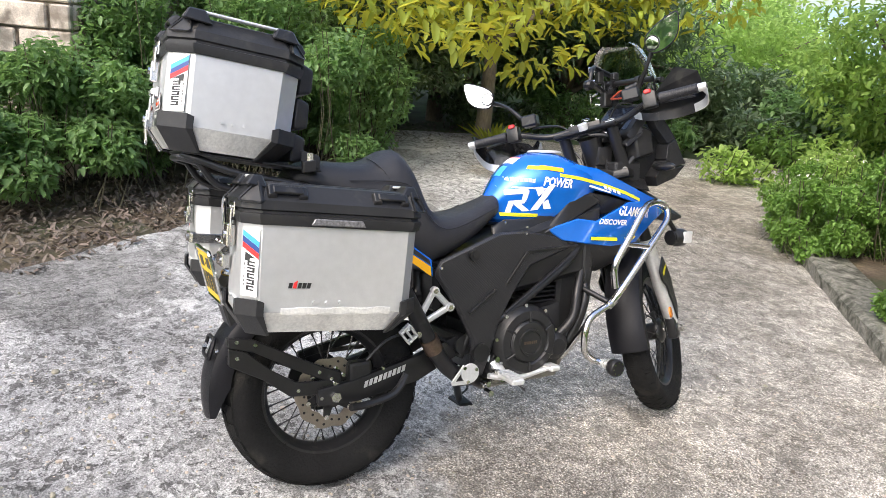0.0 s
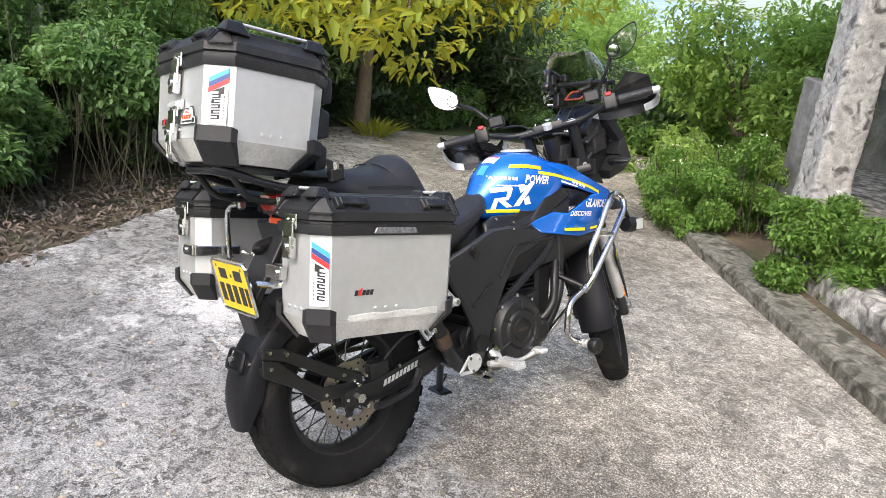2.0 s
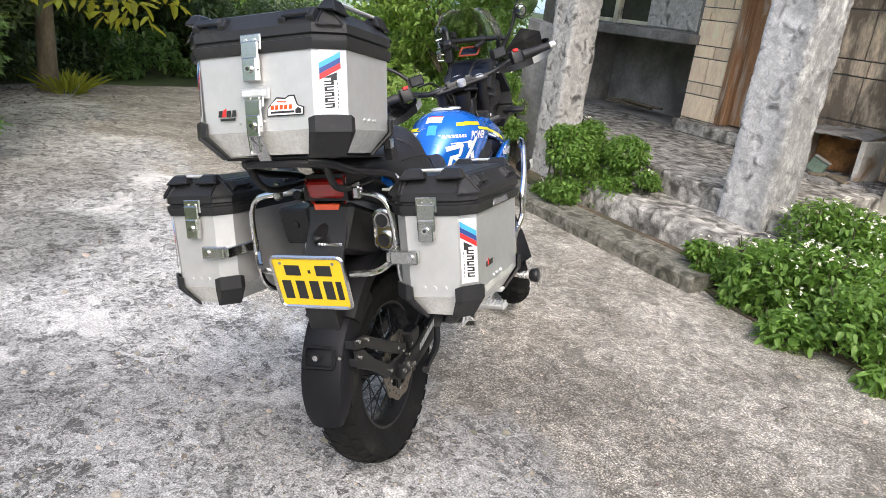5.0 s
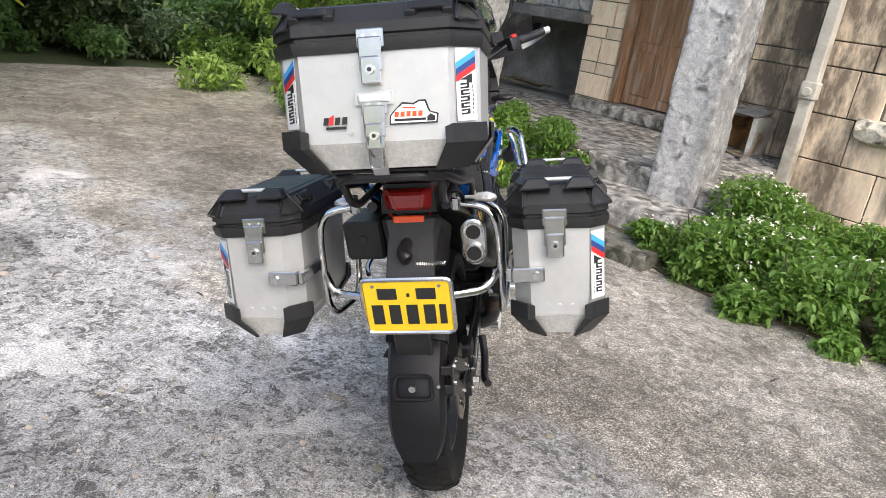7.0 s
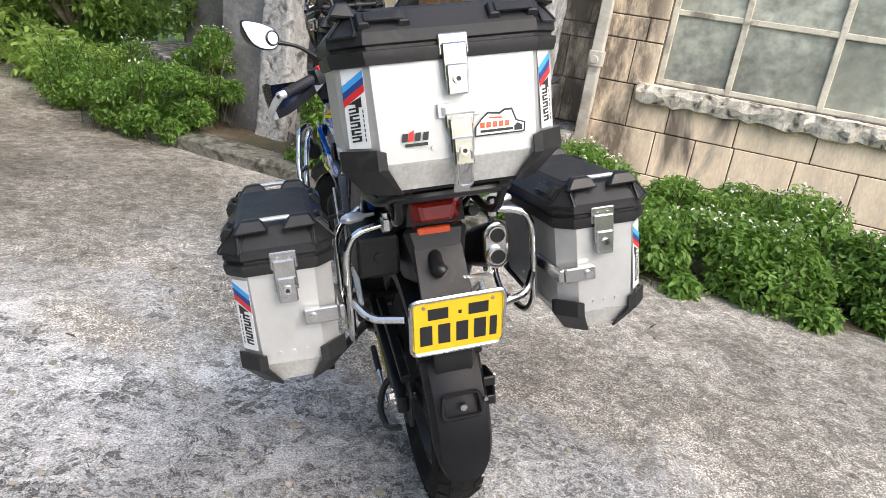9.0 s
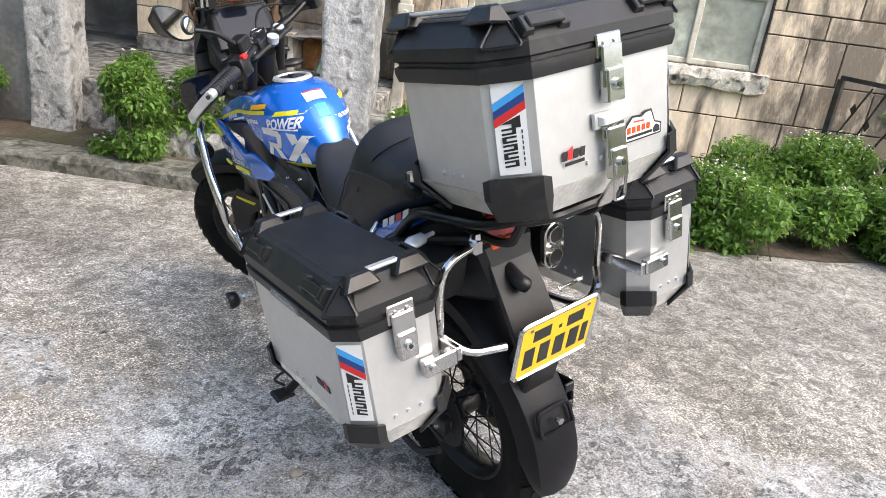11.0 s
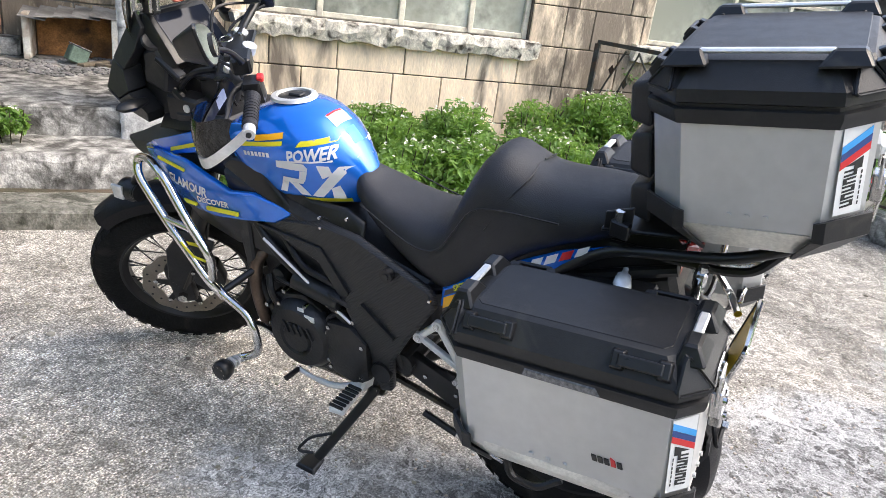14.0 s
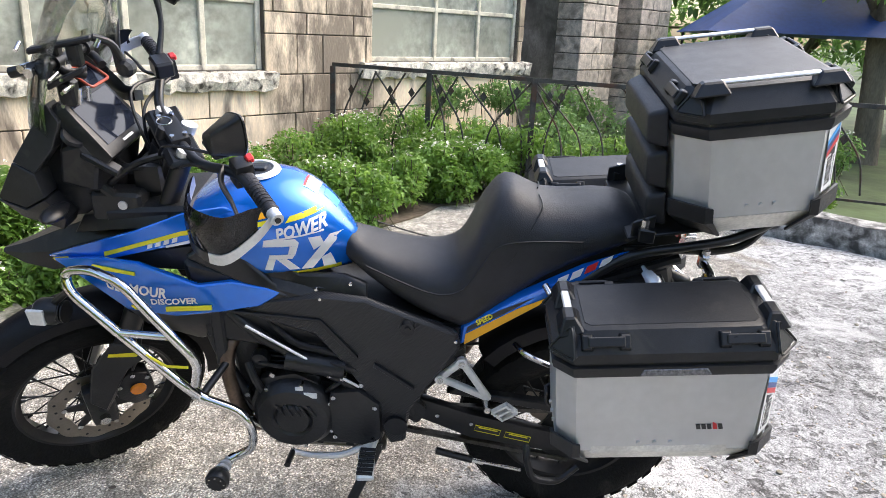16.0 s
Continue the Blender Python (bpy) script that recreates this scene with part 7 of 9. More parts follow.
# ---- engine ----
eng = P("engine", hexa([(-0.14, 0.56, 0.30), (0.14, 0.56, 0.30), (0.14, 0.88, 0.29), (-0.14, 0.88, 0.29)], [(-0.13, 0.53, 0.50), (0.13, 0.53, 0.50), (0.13, 0.90, 0.56), (-0.13, 0.90, 0.56)], 0.025, seg=2), M_ENG, "black single-cylinder engine", 30)
cl0 = Vector((0, 0.82, 0.54))
cd = Vector((0, 0.30, 0.95)).normalized()
for i in range(8):
    c = cl0 + cd * (0.012 + i * 0.018)
    part("cooling_fin", hexa([c + Vector((x, y, 0)) for x, y in ((-0.085, -0.08), (0.085, -0.08), (0.085, 0.08), (-0.085, 0.08))], [c + cd * 0.008 + Vector((x, y, 0)) for x, y in ((-0.085, -0.08), (0.085, -0.08), (0.085, 0.08), (-0.085, 0.08))], 0.002), M_ENG, eng)
part("cylinder_head", hexa([cl0 + cd * 0.155 + Vector((x, y, 0)) for x, y in ((-0.09, -0.085), (0.09, -0.085), (0.09, 0.085), (-0.09, 0.085))], [cl0 + cd * 0.26 + Vector((x, y, 0)) for x, y in ((-0.085, -0.07), (0.085, -0.07), (0.085, 0.07), (-0.085, 0.07))], 0.02, seg=2), M_ENG, eng, smooth=30)
# right clutch cover
cc = Vector((0.145, 0.708, 0.438))
cov = part("clutch_cover", lathe([(0.0, 0.132), (0.03, 0.128), (0.048, 0.112), (0.052, 0.085), (0.046, 0.078), (0.054, 0.07), (0.058, 0.03), (0.058, 0.0)], 36, "x", cc), M_ENG, eng, "round black clutch cover", 35)
for i in range(7):
    part("mark_bar", bx(0.2025, 0.2036, 0.680 + i * 0.008, 0.6855 + i * 0.008, 0.432, 0.443), M_HEAD, eng)
for i in range(6):      # spokes pressed into the cover
    a = 2 * math.pi * i / 6 + 0.5
    d1, d2 = Vector((0, math.cos(a), math.sin(a))), Vector((0, -math.sin(a), math.cos(a))) * 0.004
    p0, p1 = cc + d1 * 0.074 + Vector((0.049, 0, 0)), cc + d1 * 0.112 + Vector((0.044, 0, 0))
    part("cover_rib", hexa([p0 - d2, p0 + d2, p1 + d2, p1 - d2], [q + Vector((0.010, 0, 0)) for q in (p0 - d2, p0 + d2, p1 + d2, p1 - d2)], 0.002), M_ENG, eng)
part("cover_ring", lathe([(0.054, 0.050), (0.064, 0.048), (0.064, 0.042), (0.054, 0.040)], 28, "x", cc, closed=True), M_ENG, eng, smooth=30)
for i in range(9):
    a = 2 * math.pi * i / 9 + 0.2
    part("cover_bolt", cyl(cc + Vector((0.0, math.cos(a) * 0.124, math.sin(a) * 0.124)), cc + Vector((0.034, math.cos(a) * 0.130, math.sin(a) * 0.130)), 0.007, 8), M_STEEL, eng)
part("water_pump", lathe([(0.0, 0.055), (0.04, 0.05), (0.055, 0.03), (0.055, 0.0)], 24, "x", (0.13, 0.845, 0.40)), M_ENG, eng, smooth=35)
part("oil_filter_cover", lathe([(0.0, 0.045), (0.03, 0.042), (0.036, 0.02), (0.036, 0.0)], 20, "x", (0.13, 0.60, 0.36)), M_ENG, eng, smooth=35)
part("water_hose", tube(smooth_path([(0.15, 0.86, 0.43), (0.17, 0.92, 0.50), (0.155, 0.95, 0.60), (0.12, 1.0, 0.68)], 4), 0.017, 10), M_BLK, eng, smooth=40)
# left covers
lc = Vector((-0.145, 0.805, 0.440))
part("stator_cover", lathe([(0.0, 0.120), (-0.03, 0.116), (-0.05, 0.098), (-0.055, 0.06), (-0.048, 0.052), (-0.056, 0.045), (-0.058, 0.0)], 36, "x", lc), M_ENG, eng, "round black alternator cover", 35)
part("sprocket_cover", prism([(0.555, 0.37), (0.56, 0.50), (0.62, 0.545), (0.70, 0.535), (0.715, 0.43), (0.69, 0.355), (0.60, 0.335)], "x", -0.185, -0.12, 0.016, seg=2), M_ENG, eng, smooth=35)
for y, z in ((0.575, 0.49), (0.69, 0.52), (0.69, 0.375), (0.58, 0.375)):
    part("cover_bolt", cyl((-0.18, y, z), (-0.189, y, z), 0.007, 8), M_STEEL, eng)
for i in range(7):
    a = 2 * math.pi * i / 7
    part("cover_bolt", cyl(lc + Vector((0.0, math.cos(a) * 0.112, math.sin(a) * 0.112)), lc + Vector((-0.036, math.cos(a) * 0.116, math.sin(a) * 0.116)), 0.0065, 8), M_STEEL, eng)
for y0, z0, wd_, hh in ((0.752, 0.520, 0.036, 0.018), (0.782, 0.545, 0.022, 0.012)):
    part("engine_label", bx(-0.194, -0.192, y0 - wd_ / 2, y0 + wd_ / 2, z0, z0 + hh), M_WHITE, eng)
for i in range(5):
    part("cover_rib", hexa([lc + Vector((-0.050, -0.05 + i * 0.022, 0.055)), lc + Vector((-0.050, -0.042 + i * 0.022, 0.055)), lc + Vector((-0.052, -0.062 + i * 0.022, 0.02)), lc + Vector((-0.052, -0.070 + i * 0.022, 0.02))], [lc + Vector((-0.060, -0.05 + i * 0.022, 0.055)), lc + Vector((-0.060, -0.042 + i * 0.022, 0.055)), lc + Vector((-0.062, -0.062 + i * 0.022, 0.02)), lc + Vector((-0.062, -0.070 + i * 0.022, 0.02))], 0.001), M_ENG, eng)
for k, (y, z, r) in enumerate(((0.64, 0.60, 0.03), (0.72, 0.63, 0.024), (0.90, 0.60, 0.026))):
    part("engine_boss", lathe([(0.0, r), (-0.03, r * 0.95), (-0.036, r * 0.6), (-0.036, 0.0)], 16, "x", (-0.115, y, z)), M_ENG, eng, smooth=35)
for k, (y0, z0, y1, z1, r_) in enumerate(((0.60, 0.585, 0.74, 0.625, 0.008), (0.70, 0.575, 0.90, 0.60, 0.006), (0.88, 0.47, 0.93, 0.60, 0.011), (0.66, 0.56, 0.72, 0.505, 0.007))):
    part("engine_hose", tube(smooth_path([(-0.150, y0, z0), (-0.172, (y0 + y1) / 2, (z0 + z1) / 2 + 0.016), (-0.150, y1, z1)], 4), r_, 8), M_BLK, eng, smooth=40)
for y, z in ((0.86, 0.575), (0.905, 0.545), (0.70, 0.585), (0.665, 0.575), (0.935, 0.50), (0.615, 0.555)):
    part("case_bolt", cyl((-0.13, y, z), (-0.172, y, z), 0.0075, 8), M_STEEL, eng, smooth=30)
part("starter_housing", cyl((-0.155, 0.66, 0.60), (-0.155, 0.82, 0.625), 0.030, 16), M_ENG, eng, smooth=40)
part("case_lip", prism([(0.70, 0.375), (0.735, 0.545), (0.80, 0.575), (0.90, 0.55), (0.935, 0.46), (0.92, 0.40), (0.885, 0.335), (0.80, 0.305), (0.735, 0.325)], "x", -0.158, -0.125, 0.010, seg=2), M_ENG, eng, smooth=35)
part("breather_hose", tube(smooth_path([(-0.13, 0.66, 0.62), (-0.155, 0.72, 0.66), (-0.15, 0.80, 0.68), (-0.12, 0.90, 0.76)], 4), 0.010, 8), M_BLK, eng, smooth=40)
part("gear_cable", tube(smooth_path([(-0.12, 0.62, 0.56), (-0.15, 0.70, 0.60), (-0.15, 0.85, 0.66), (-0.10, 0.98, 0.74)], 4), 0.006, 6), M_BLK, eng)
P("header_pipe", tube(smooth_path([(-0.02, 0.93, 0.66), (-0.12, 0.985, 0.635), (-0.150, 0.985, 0.52), (-0.135, 0.945, 0.37), (-0.03, 0.86, 0.285), (0.05, 0.70, 0.275)], 5), 0.021, 12), M_HEAD, "heat-tinted exhaust header", 40)
P("header_pipe", tube(smooth_path([(0.04, 0.93, 0.66), (0.13, 1.0, 0.62), (0.15, 0.97, 0.50), (0.12, 0.90, 0.36), (0.05, 0.84, 0.285), (0.05, 0.70, 0.275)], 5), 0.019, 12), M_BLK, "black exhaust header", 40)
P("front_cradle", hexa([(-0.075, 0.90, 0.33), (0.075, 0.90, 0.33), (0.085, 0.985, 0.36), (-0.085, 0.985, 0.36)], [(-0.11, 0.90, 0.66), (0.11, 0.90, 0.66), (0.12, 0.985, 0.66), (-0.12, 0.985, 0.66)], 0.012), M_ENG, "black front engine cradle", 30)
P("radiator", bx(-0.15, 0.15, 0.985, 1.02, 0.58, 0.80, 0.006), M_ENG, "dark radiator behind the front wheel")
for i in range(12):
    P("radiator_fin", bx(-0.14, 0.14, 1.021, 1.024, 0.60 + i * 0.016, 0.606 + i * 0.016), M_FRAME)
skid = P("skid_plate", hexa([(-0.11, 0.55, 0.262), (0.11, 0.55, 0.262), (0.10, 0.88, 0.268), (-0.10, 0.88, 0.268)], [(-0.13, 0.55, 0.275), (0.13, 0.55, 0.275), (0.12, 0.87, 0.282), (-0.12, 0.87, 0.282)], 0.003), M_SKID, "worn alloy skid plate", 30)
part("skid_front", hexa([(-0.10, 0.872, 0.262), (0.10, 0.872, 0.262), (0.08, 0.97, 0.40), (-0.08, 0.97, 0.40)], [(-0.10, 0.868, 0.276), (0.10, 0.868, 0.276), (0.08, 0.96, 0.41), (-0.08, 0.96, 0.41)], 0.003), M_SKID, skid)


def skid_side(s):
    part("skid_side", hexa([(s * 0.112, y, z) for y, z in ((0.56, 0.268), (0.88, 0.268), (0.96, 0.40), (0.90, 0.36), (0.62, 0.30))], [(s * 0.118, y, z) for y, z in ((0.56, 0.268), (0.88, 0.268), (0.96, 0.40), (0.90, 0.36), (0.62, 0.30))], 0.002), M_SKID, skid)
    for y, z in ((0.66, 0.283), (0.75, 0.288), (0.84, 0.30)):
        part("skid_hole", cyl((s * 0.1185, y, z), (s * 0.1195, y, z), 0.012, 10), M_INK, skid)
    # frame tubes
    for k, pts in enumerate(([(s * 0.10, 1.06, 0.83), (s * 0.15, 0.90, 0.70), (s * 0.155, 0.62, 0.53)], [(s * 0.09, 1.08, 0.80), (s * 0.14, 1.0, 0.60), (s * 0.13, 0.93, 0.43), (s * 0.11, 0.84, 0.30)], [(s * 0.155, 0.62, 0.53), (s * 0.14, 0.50, 0.50), (s * 0.12, 0.46, 0.40)])):
        P("frame_tube", tube(corner_path(pts, 0.06), 0.016, 10), M_FRAME, "", 40)
    P("clutch_tube", tube(corner_path([(s * 0.165, 0.92, 0.735), (s * 0.172, 0.70, 0.60), (s * 0.17, 0.62, 0.55)], 0.05), 0.0042, 8), M_CAST if s < 0 else M_BLK, "", 40)
    P("spring_cover", lathe([(0, 0.022)] + [(0.012 * i, 0.028 if i % 2 else 0.02) for i in range(1, 12)], 14, "z", (s * 0.10, 0.80, 0.62)), M_FRAME, "", 40)
    # rear foot peg plate
    T3 = [Vector((s * 0.158, y, z)) for y, z in ((0.340, 0.654), (0.396, 0.594), (0.262, 0.532))]
    w = Vector((s * 0.016, 0, 0))
    bmp = None
    for i in range(3):
        A, C = T3[i], T3[(i + 1) % 3]
        d = (C - A).normalized()
        n = Vector((0, -d.z, d.y)) * 0.0110
        A, C = A - d * 0.006, C + d * 0.006
        bmp = hexa([A - n, A + n, C + n, C - n], [A - n * 0.8 + w, A + n * 0.8 + w, C + n * 0.8 + w, C - n * 0.8 + w], 0.003, bmp)
    pp = P("peg_bracket", bmp, M_CAST, "cast aluminium passenger peg bracket", 30)
    for q in T3[:2]:
        part("bracket_boss", cyl(q + Vector((s * 0.004, 0, 0)), q + Vector((s * 0.019, 0, 0)), 0.015, 16), M_CAST, pp, smooth=30)
        part("bracket_bolt", cyl(q + Vector((s * 0.018, 0, 0)), q + Vector((s * 0.024, 0, 0)), 0.009, 6), M_STEEL, pp)
    part("peg_hinge", cyl(T3[2] + Vector((s * 0.004, 0.006, -0.012)), T3[2] + Vector((s * 0.05, 0.0, -0.010)), 0.010, 12), M_STEEL, pp, smooth=30)
    # folded-up peg: a plate with two slots
    PO, PU, PV, PW = Vector((s * 0.205, 0.236, 0.512)), Vector((s * 0.25, -0.62, 0.74)).normalized(), Vector((0, -0.75, -0.60)).normalized(), Vector((s, 0.1, -0.2)).normalized()

    def peg_bar_(u0, u1, v0, v1, bm=None):
        return hexa([PO + PU * u + PV * v for u, v in ((u0, v0), (u1, v0), (u1, v1), (u0, v1))], [PO + PU * u + PV * v + PW * 0.018 for u, v in ((u0, v0), (u1, v0), (u1, v1), (u0, v1))], 0.002, bm)
    pg = peg_bar_(0.0, 0.062, -0.022, -0.015)
    for u0, u1, v0, v1 in ((0.0, 0.062, 0.015, 0.022), (0.0, 0.062, -0.0035, 0.0035), (0.0, 0.010, -0.0148, -0.0037), (0.0, 0.010, 0.0037, 0.0148), (0.052, 0.062, -0.0148, -0.0037), (0.052, 0.062, 0.0037, 0.0148)):
        pg = peg_bar_(u0, u1, v0, v1, pg)
    part("foot_peg", pg, M_CAST, pp, "folded ribbed aluminium foot peg", 30)
    # rider foot peg
    fp = P("rider_peg", prism([(s * 0.19, 0.575), (s * 0.30, 0.565), (s * 0.305, 0.615), (s * 0.19, 0.62)], "z", 0.325, 0.345, 0.005), M_CAST, "ribbed rider foot peg")
    for i in range(7):
        x = 0.20 + i * 0.015
        part("peg_rib", bx(min(s * x, s * (x + 0.008)), max(s * x, s * (x + 0.008)), 0.57, 0.615, 0.345, 0.353, 0.001), M_BLK if s < 0 else M_CAST, fp)
    part("peg_mount", hexa([(s * 0.14, 0.57, 0.32), (s * 0.20, 0.58, 0.32), (s * 0.20, 0.615, 0.32), (s * 0.14, 0.64, 0.32)], [(s * 0.14, 0.55, 0.40), (s * 0.18, 0.575, 0.36), (s * 0.18, 0.60, 0.36), (s * 0.14, 0.62, 0.40)], 0.006), M_CAST, fp)
    bolts([(s * 0.165, 0.585, 0.385)], "x" if s > 0 else "-x", moto, 0.012, 0.012)


both(skid_side)
P("shift_lever", tube(corner_path([(-0.175, 0.60, 0.335), (-0.185, 0.68, 0.298), (-0.185, 0.77, 0.295), (-0.19, 0.82, 0.315)], 0.03), [0.010] * 8 + [0.008] * 6, 8), M_CAST, "cast aluminium gear lever", 40)
P("lever_tip", cyl((-0.185, 0.815, 0.312), (-0.245, 0.82, 0.312), 0.009, 10), M_BLK)
_hp = prism([(0.470 + 0.035 * math.cos(2 * math.pi * k / 18), 0.354 + 0.035 * math.sin(2 * math.pi * k / 18)) for k in range(18)], "x", 0.176, 0.183, 0.002)
for (ya, za), (yb, zb) in (((0.398, 0.326), (0.448, 0.384)), ((0.398, 0.326), (0.470, 0.322))):
    d_ = Vector((0, yb - ya, zb - za)).normalized()
    n_ = Vector((0, -d_.z, d_.y)) * 0.006
    A_, C_ = Vector((0.176, ya, za)), Vector((0.176, yb, zb))
    hexa([A_ - n_, A_ + n_, C_ + n_, C_ - n_], [q + Vector((0.0068, 0, 0)) for q in (A_ - n_, A_ + n_, C_ + n_, C_ - n_)], 0.001, _hp)
heel = P("heel_plate", _hp, M_CAST, "aluminium heel plate with an open corner", 30)
for y, z in ((0.458, 0.326), (0.492, 0.366), (0.446, 0.376)):
    part("plate_bolt", cyl((0.180, y, z), (0.188, y, z), 0.0065, 8), M_STEEL, heel)
for k, (y, z, r_) in enumerate(((0.561, 0.262, 0.012), (0.548, 0.300, 0.010), (0.600, 0.310, 0.009), (0.575, 0.345, 0.011))):
    P("peg_hardware", cyl((0.135, y, z), (0.172 + 0.006 * k, y, z), r_, 10), M_STEEL, "", 30)
P("pedal_spring", tube([(0.165 + 0.005 * math.cos(i * 1.5), 0.53 + 0.07 * i / 40, 0.292 + 0.03 * i / 40 + 0.005 * math.sin(i * 1.5)) for i in range(41)], 0.0018, 5), M_STEEL)
P("brake_pedal", tube(corner_path([(0.17, 0.55, 0.33), (0.185, 0.65, 0.305), (0.185, 0.78, 0.325), (0.195, 0.80, 0.33)], 0.03), 0.011, 8), M_CAST, "aluminium brake pedal", 40)
P("pedal_tip", bx(0.175, 0.235, 0.775, 0.82, 0.325, 0.345, 0.006), M_CAST)
# side stand, out to the left
stand = P("side_stand", tube(corner_path([(-0.125, 0.575, 0.30), (-0.145, 0.58, 0.275), (-0.285, 0.685, 0.085)], 0.02), [0.018] * 3 + [0.016] * 5, 10), M_FRAME, "black side stand, extended", 40)
part("stand_foot", hexa([(-0.345, 0.655, 0.068), (-0.262, 0.675, 0.046), (-0.255, 0.745, 0.046), (-0.345, 0.735, 0.068)], [(-0.335, 0.665, 0.086), (-0.265, 0.68, 0.066), (-0.26, 0.735, 0.066), (-0.335, 0.725, 0.086)], 0.004), M_FRAME, stand)
part("stand_hook", tube(corner_path([(-0.24, 0.66, 0.16), (-0.275, 0.72, 0.145), (-0.315, 0.745, 0.11), (-0.29, 0.70, 0.10)], 0.02), 0.005, 6), M_FRAME, stand)
part("stand_spring", tube([(-0.135 - 0.07 * i / 50, 0.565 + 0.055 * i / 50 + 0.006 * math.cos(i * 1.5), 0.30 - 0.11 * i / 50 + 0.006 * math.sin(i * 1.5)) for i in range(51)], 0.002, 5), M_STEEL, stand)
P("linkage_rod", cyl((-0.13, 0.40, 0.285), (-0.13, 0.29, 0.255), 0.011, 10), M_ENG, "black linkage rod", 30)
P("linkage_joint", tube([(-0.13, 0.29, 0.255), (-0.13, 0.255, 0.246)], 0.009, 8), M_STEEL, "", 30)
P("linkage_stem", cyl((-0.13, 0.258, 0.247), (-0.13, 0.14, 0.222), 0.005, 8), M_STEEL)

# ---- crash bars ----
def crash(s):
    cb = P("crash_bar", tube(corner_path([(s * 0.25, 1.030, 0.552), (s * 0.256, 1.04, 0.565), (s * 0.268, 1.06, 0.60), (s * 0.255, 1.20, 0.74), (s * 0.225, 1.335, 0.855), (s * 0.20, 1.35, 0.90), (s * 0.225, 1.27, 0.925), (s * 0.262, 1.18, 0.915), (s * 0.285, 1.08, 0.80), (s * 0.285, 1.01, 0.70), (s * 0.275, 1.03, 0.62)], 0.035), 0.0125, 12), M_CHROME, "polished stainless crash bar", 40)
    part("mount_stay", cyl((s * 0.14, 0.985, 0.60), (s * 0.248, 1.032, 0.556), 0.011, 10), M_FRAME, cb, "black mounting stay", 40)
    part("cross_bar", cyl((s * 0.25, 1.215, 0.755), (s * 0.283, 1.075, 0.775), 0.010, 10), M_CHROME, cb, smooth=40)
    part("lower_bar", tube(corner_path([(s * 0.25, 1.035, 0.555), (s * 0.255, 0.93, 0.515), (s * 0.265, 0.90, 0.47), (s * 0.255, 0.905, 0.385), (s * 0.250, 0.95, 0.350), (s * 0.262, 0.975, 0.342)], 0.035), 0.0125, 12), M_CHROME, cb, smooth=40)
    part("inner_bar", tube(corner_path([(s * 0.262, 0.915, 0.50), (s * 0.20, 0.93, 0.44), (s * 0.13, 0.90, 0.34)], 0.03), 0.010, 10), M_CHROME, cb, smooth=40)
    part("joint_sleeve", cyl((s * 0.247, 1.05, 0.565), (s * 0.25, 1.02, 0.548), 0.017, 12), M_CHROME, cb, smooth=40)
    for i in range(3):
        x = 0.258 + i * 0.018
        part("slider_ring", lathe([(0.0, 0.0), (0.0, 0.013 + 0.003 * i), (0.011, 0.015 + 0.003 * i), (0.011, 0.0)], 18, "x", (s * x, 0.978 + i * 0.004, 0.340)) if s > 0 else lathe([(0.0, 0.0), (0.0, 0.013 + 0.003 * i), (-0.011, 0.015 + 0.003 * i), (-0.011, 0.0)], 18, "x", (s * x, 0.978 + i * 0.004, 0.340)), M_CAST, cb, smooth=30)
    part("slider_neck", cyl((s * 0.252, 0.972, 0.342), (s * 0.315, 0.988, 0.338), 0.010, 12), M_STEEL, cb)
    part("slider_end", lathe([(s * 0.0, 0.0), (s * 0.0, 0.022), (s * 0.008, 0.030), (s * 0.032, 0.033), (s * 0.040, 0.028), (s * 0.042, 0.0)], 24, "x", (s * 0.308, 0.988, 0.337)), M_BLK, cb, "black crash slider", 40)
    for i in range(8):
        a = 2 * math.pi * i / 8
        c = Vector((s * 0.350, 0.988 + math.cos(a) * 0.022, 0.337 + math.sin(a) * 0.022))
        part("slider_hole", cyl(c, c + Vector((s * 0.002, 0, 0)), 0.0025, 6), M_STEEL, cb)
    if s < 0:
        part("yellow_strap", tube([(-0.258, 1.20, 0.728), (-0.272, 1.10, 0.672), (-0.282, 1.04, 0.68)], 0.004, 5), M_YEL, cb, "torn yellow strap")
    # auxiliary lamp
    lm = P("fog_lamp", lathe([(1.385, 0.0), (1.385, 0.028), (1.40, 0.036), (1.435, 0.036), (1.445, 0.030), (1.445, 0.0)], 20, "y", (s * 0.20, 0, 0.775)), M_BLK, "black auxiliary fog lamp", 40)
    part("lamp_lens", lathe([(1.4455, 0.0), (1.4455, 0.029), (1.449, 0.026), (1.452, 0.0)], 20, "y", (s * 0.20, 0, 0.775)), M_CLEAR, lm, smooth=40)
    for i in range(5):
        part("lamp_fin", lathe([(1.372 + i * 0.0075, 0.0), (1.372 + i * 0.0075, 0.030), (1.375 + i * 0.0075, 0.030), (1.375 + i * 0.0075, 0.0)], 18, "y", (s * 0.20, 0, 0.775)), M_BLK, lm)
    part("lamp_plate", hexa([(s * 0.230, 1.41, 0.755), (s * 0.230, 1.45, 0.755), (s * 0.230, 1.455, 0.80), (s * 0.230, 1.41, 0.80)], [(s * 0.240, 1.41, 0.755), (s * 0.240, 1.45, 0.755), (s * 0.240, 1.455, 0.80), (s * 0.240, 1.41, 0.80)], 0.002), M_CAST, lm)
    part("lamp_bracket", tube([(s * 0.20, 1.40, 0.80), (s * 0.215, 1.345, 0.85)], 0.010, 8), M_BLK, lm)


both(crash)

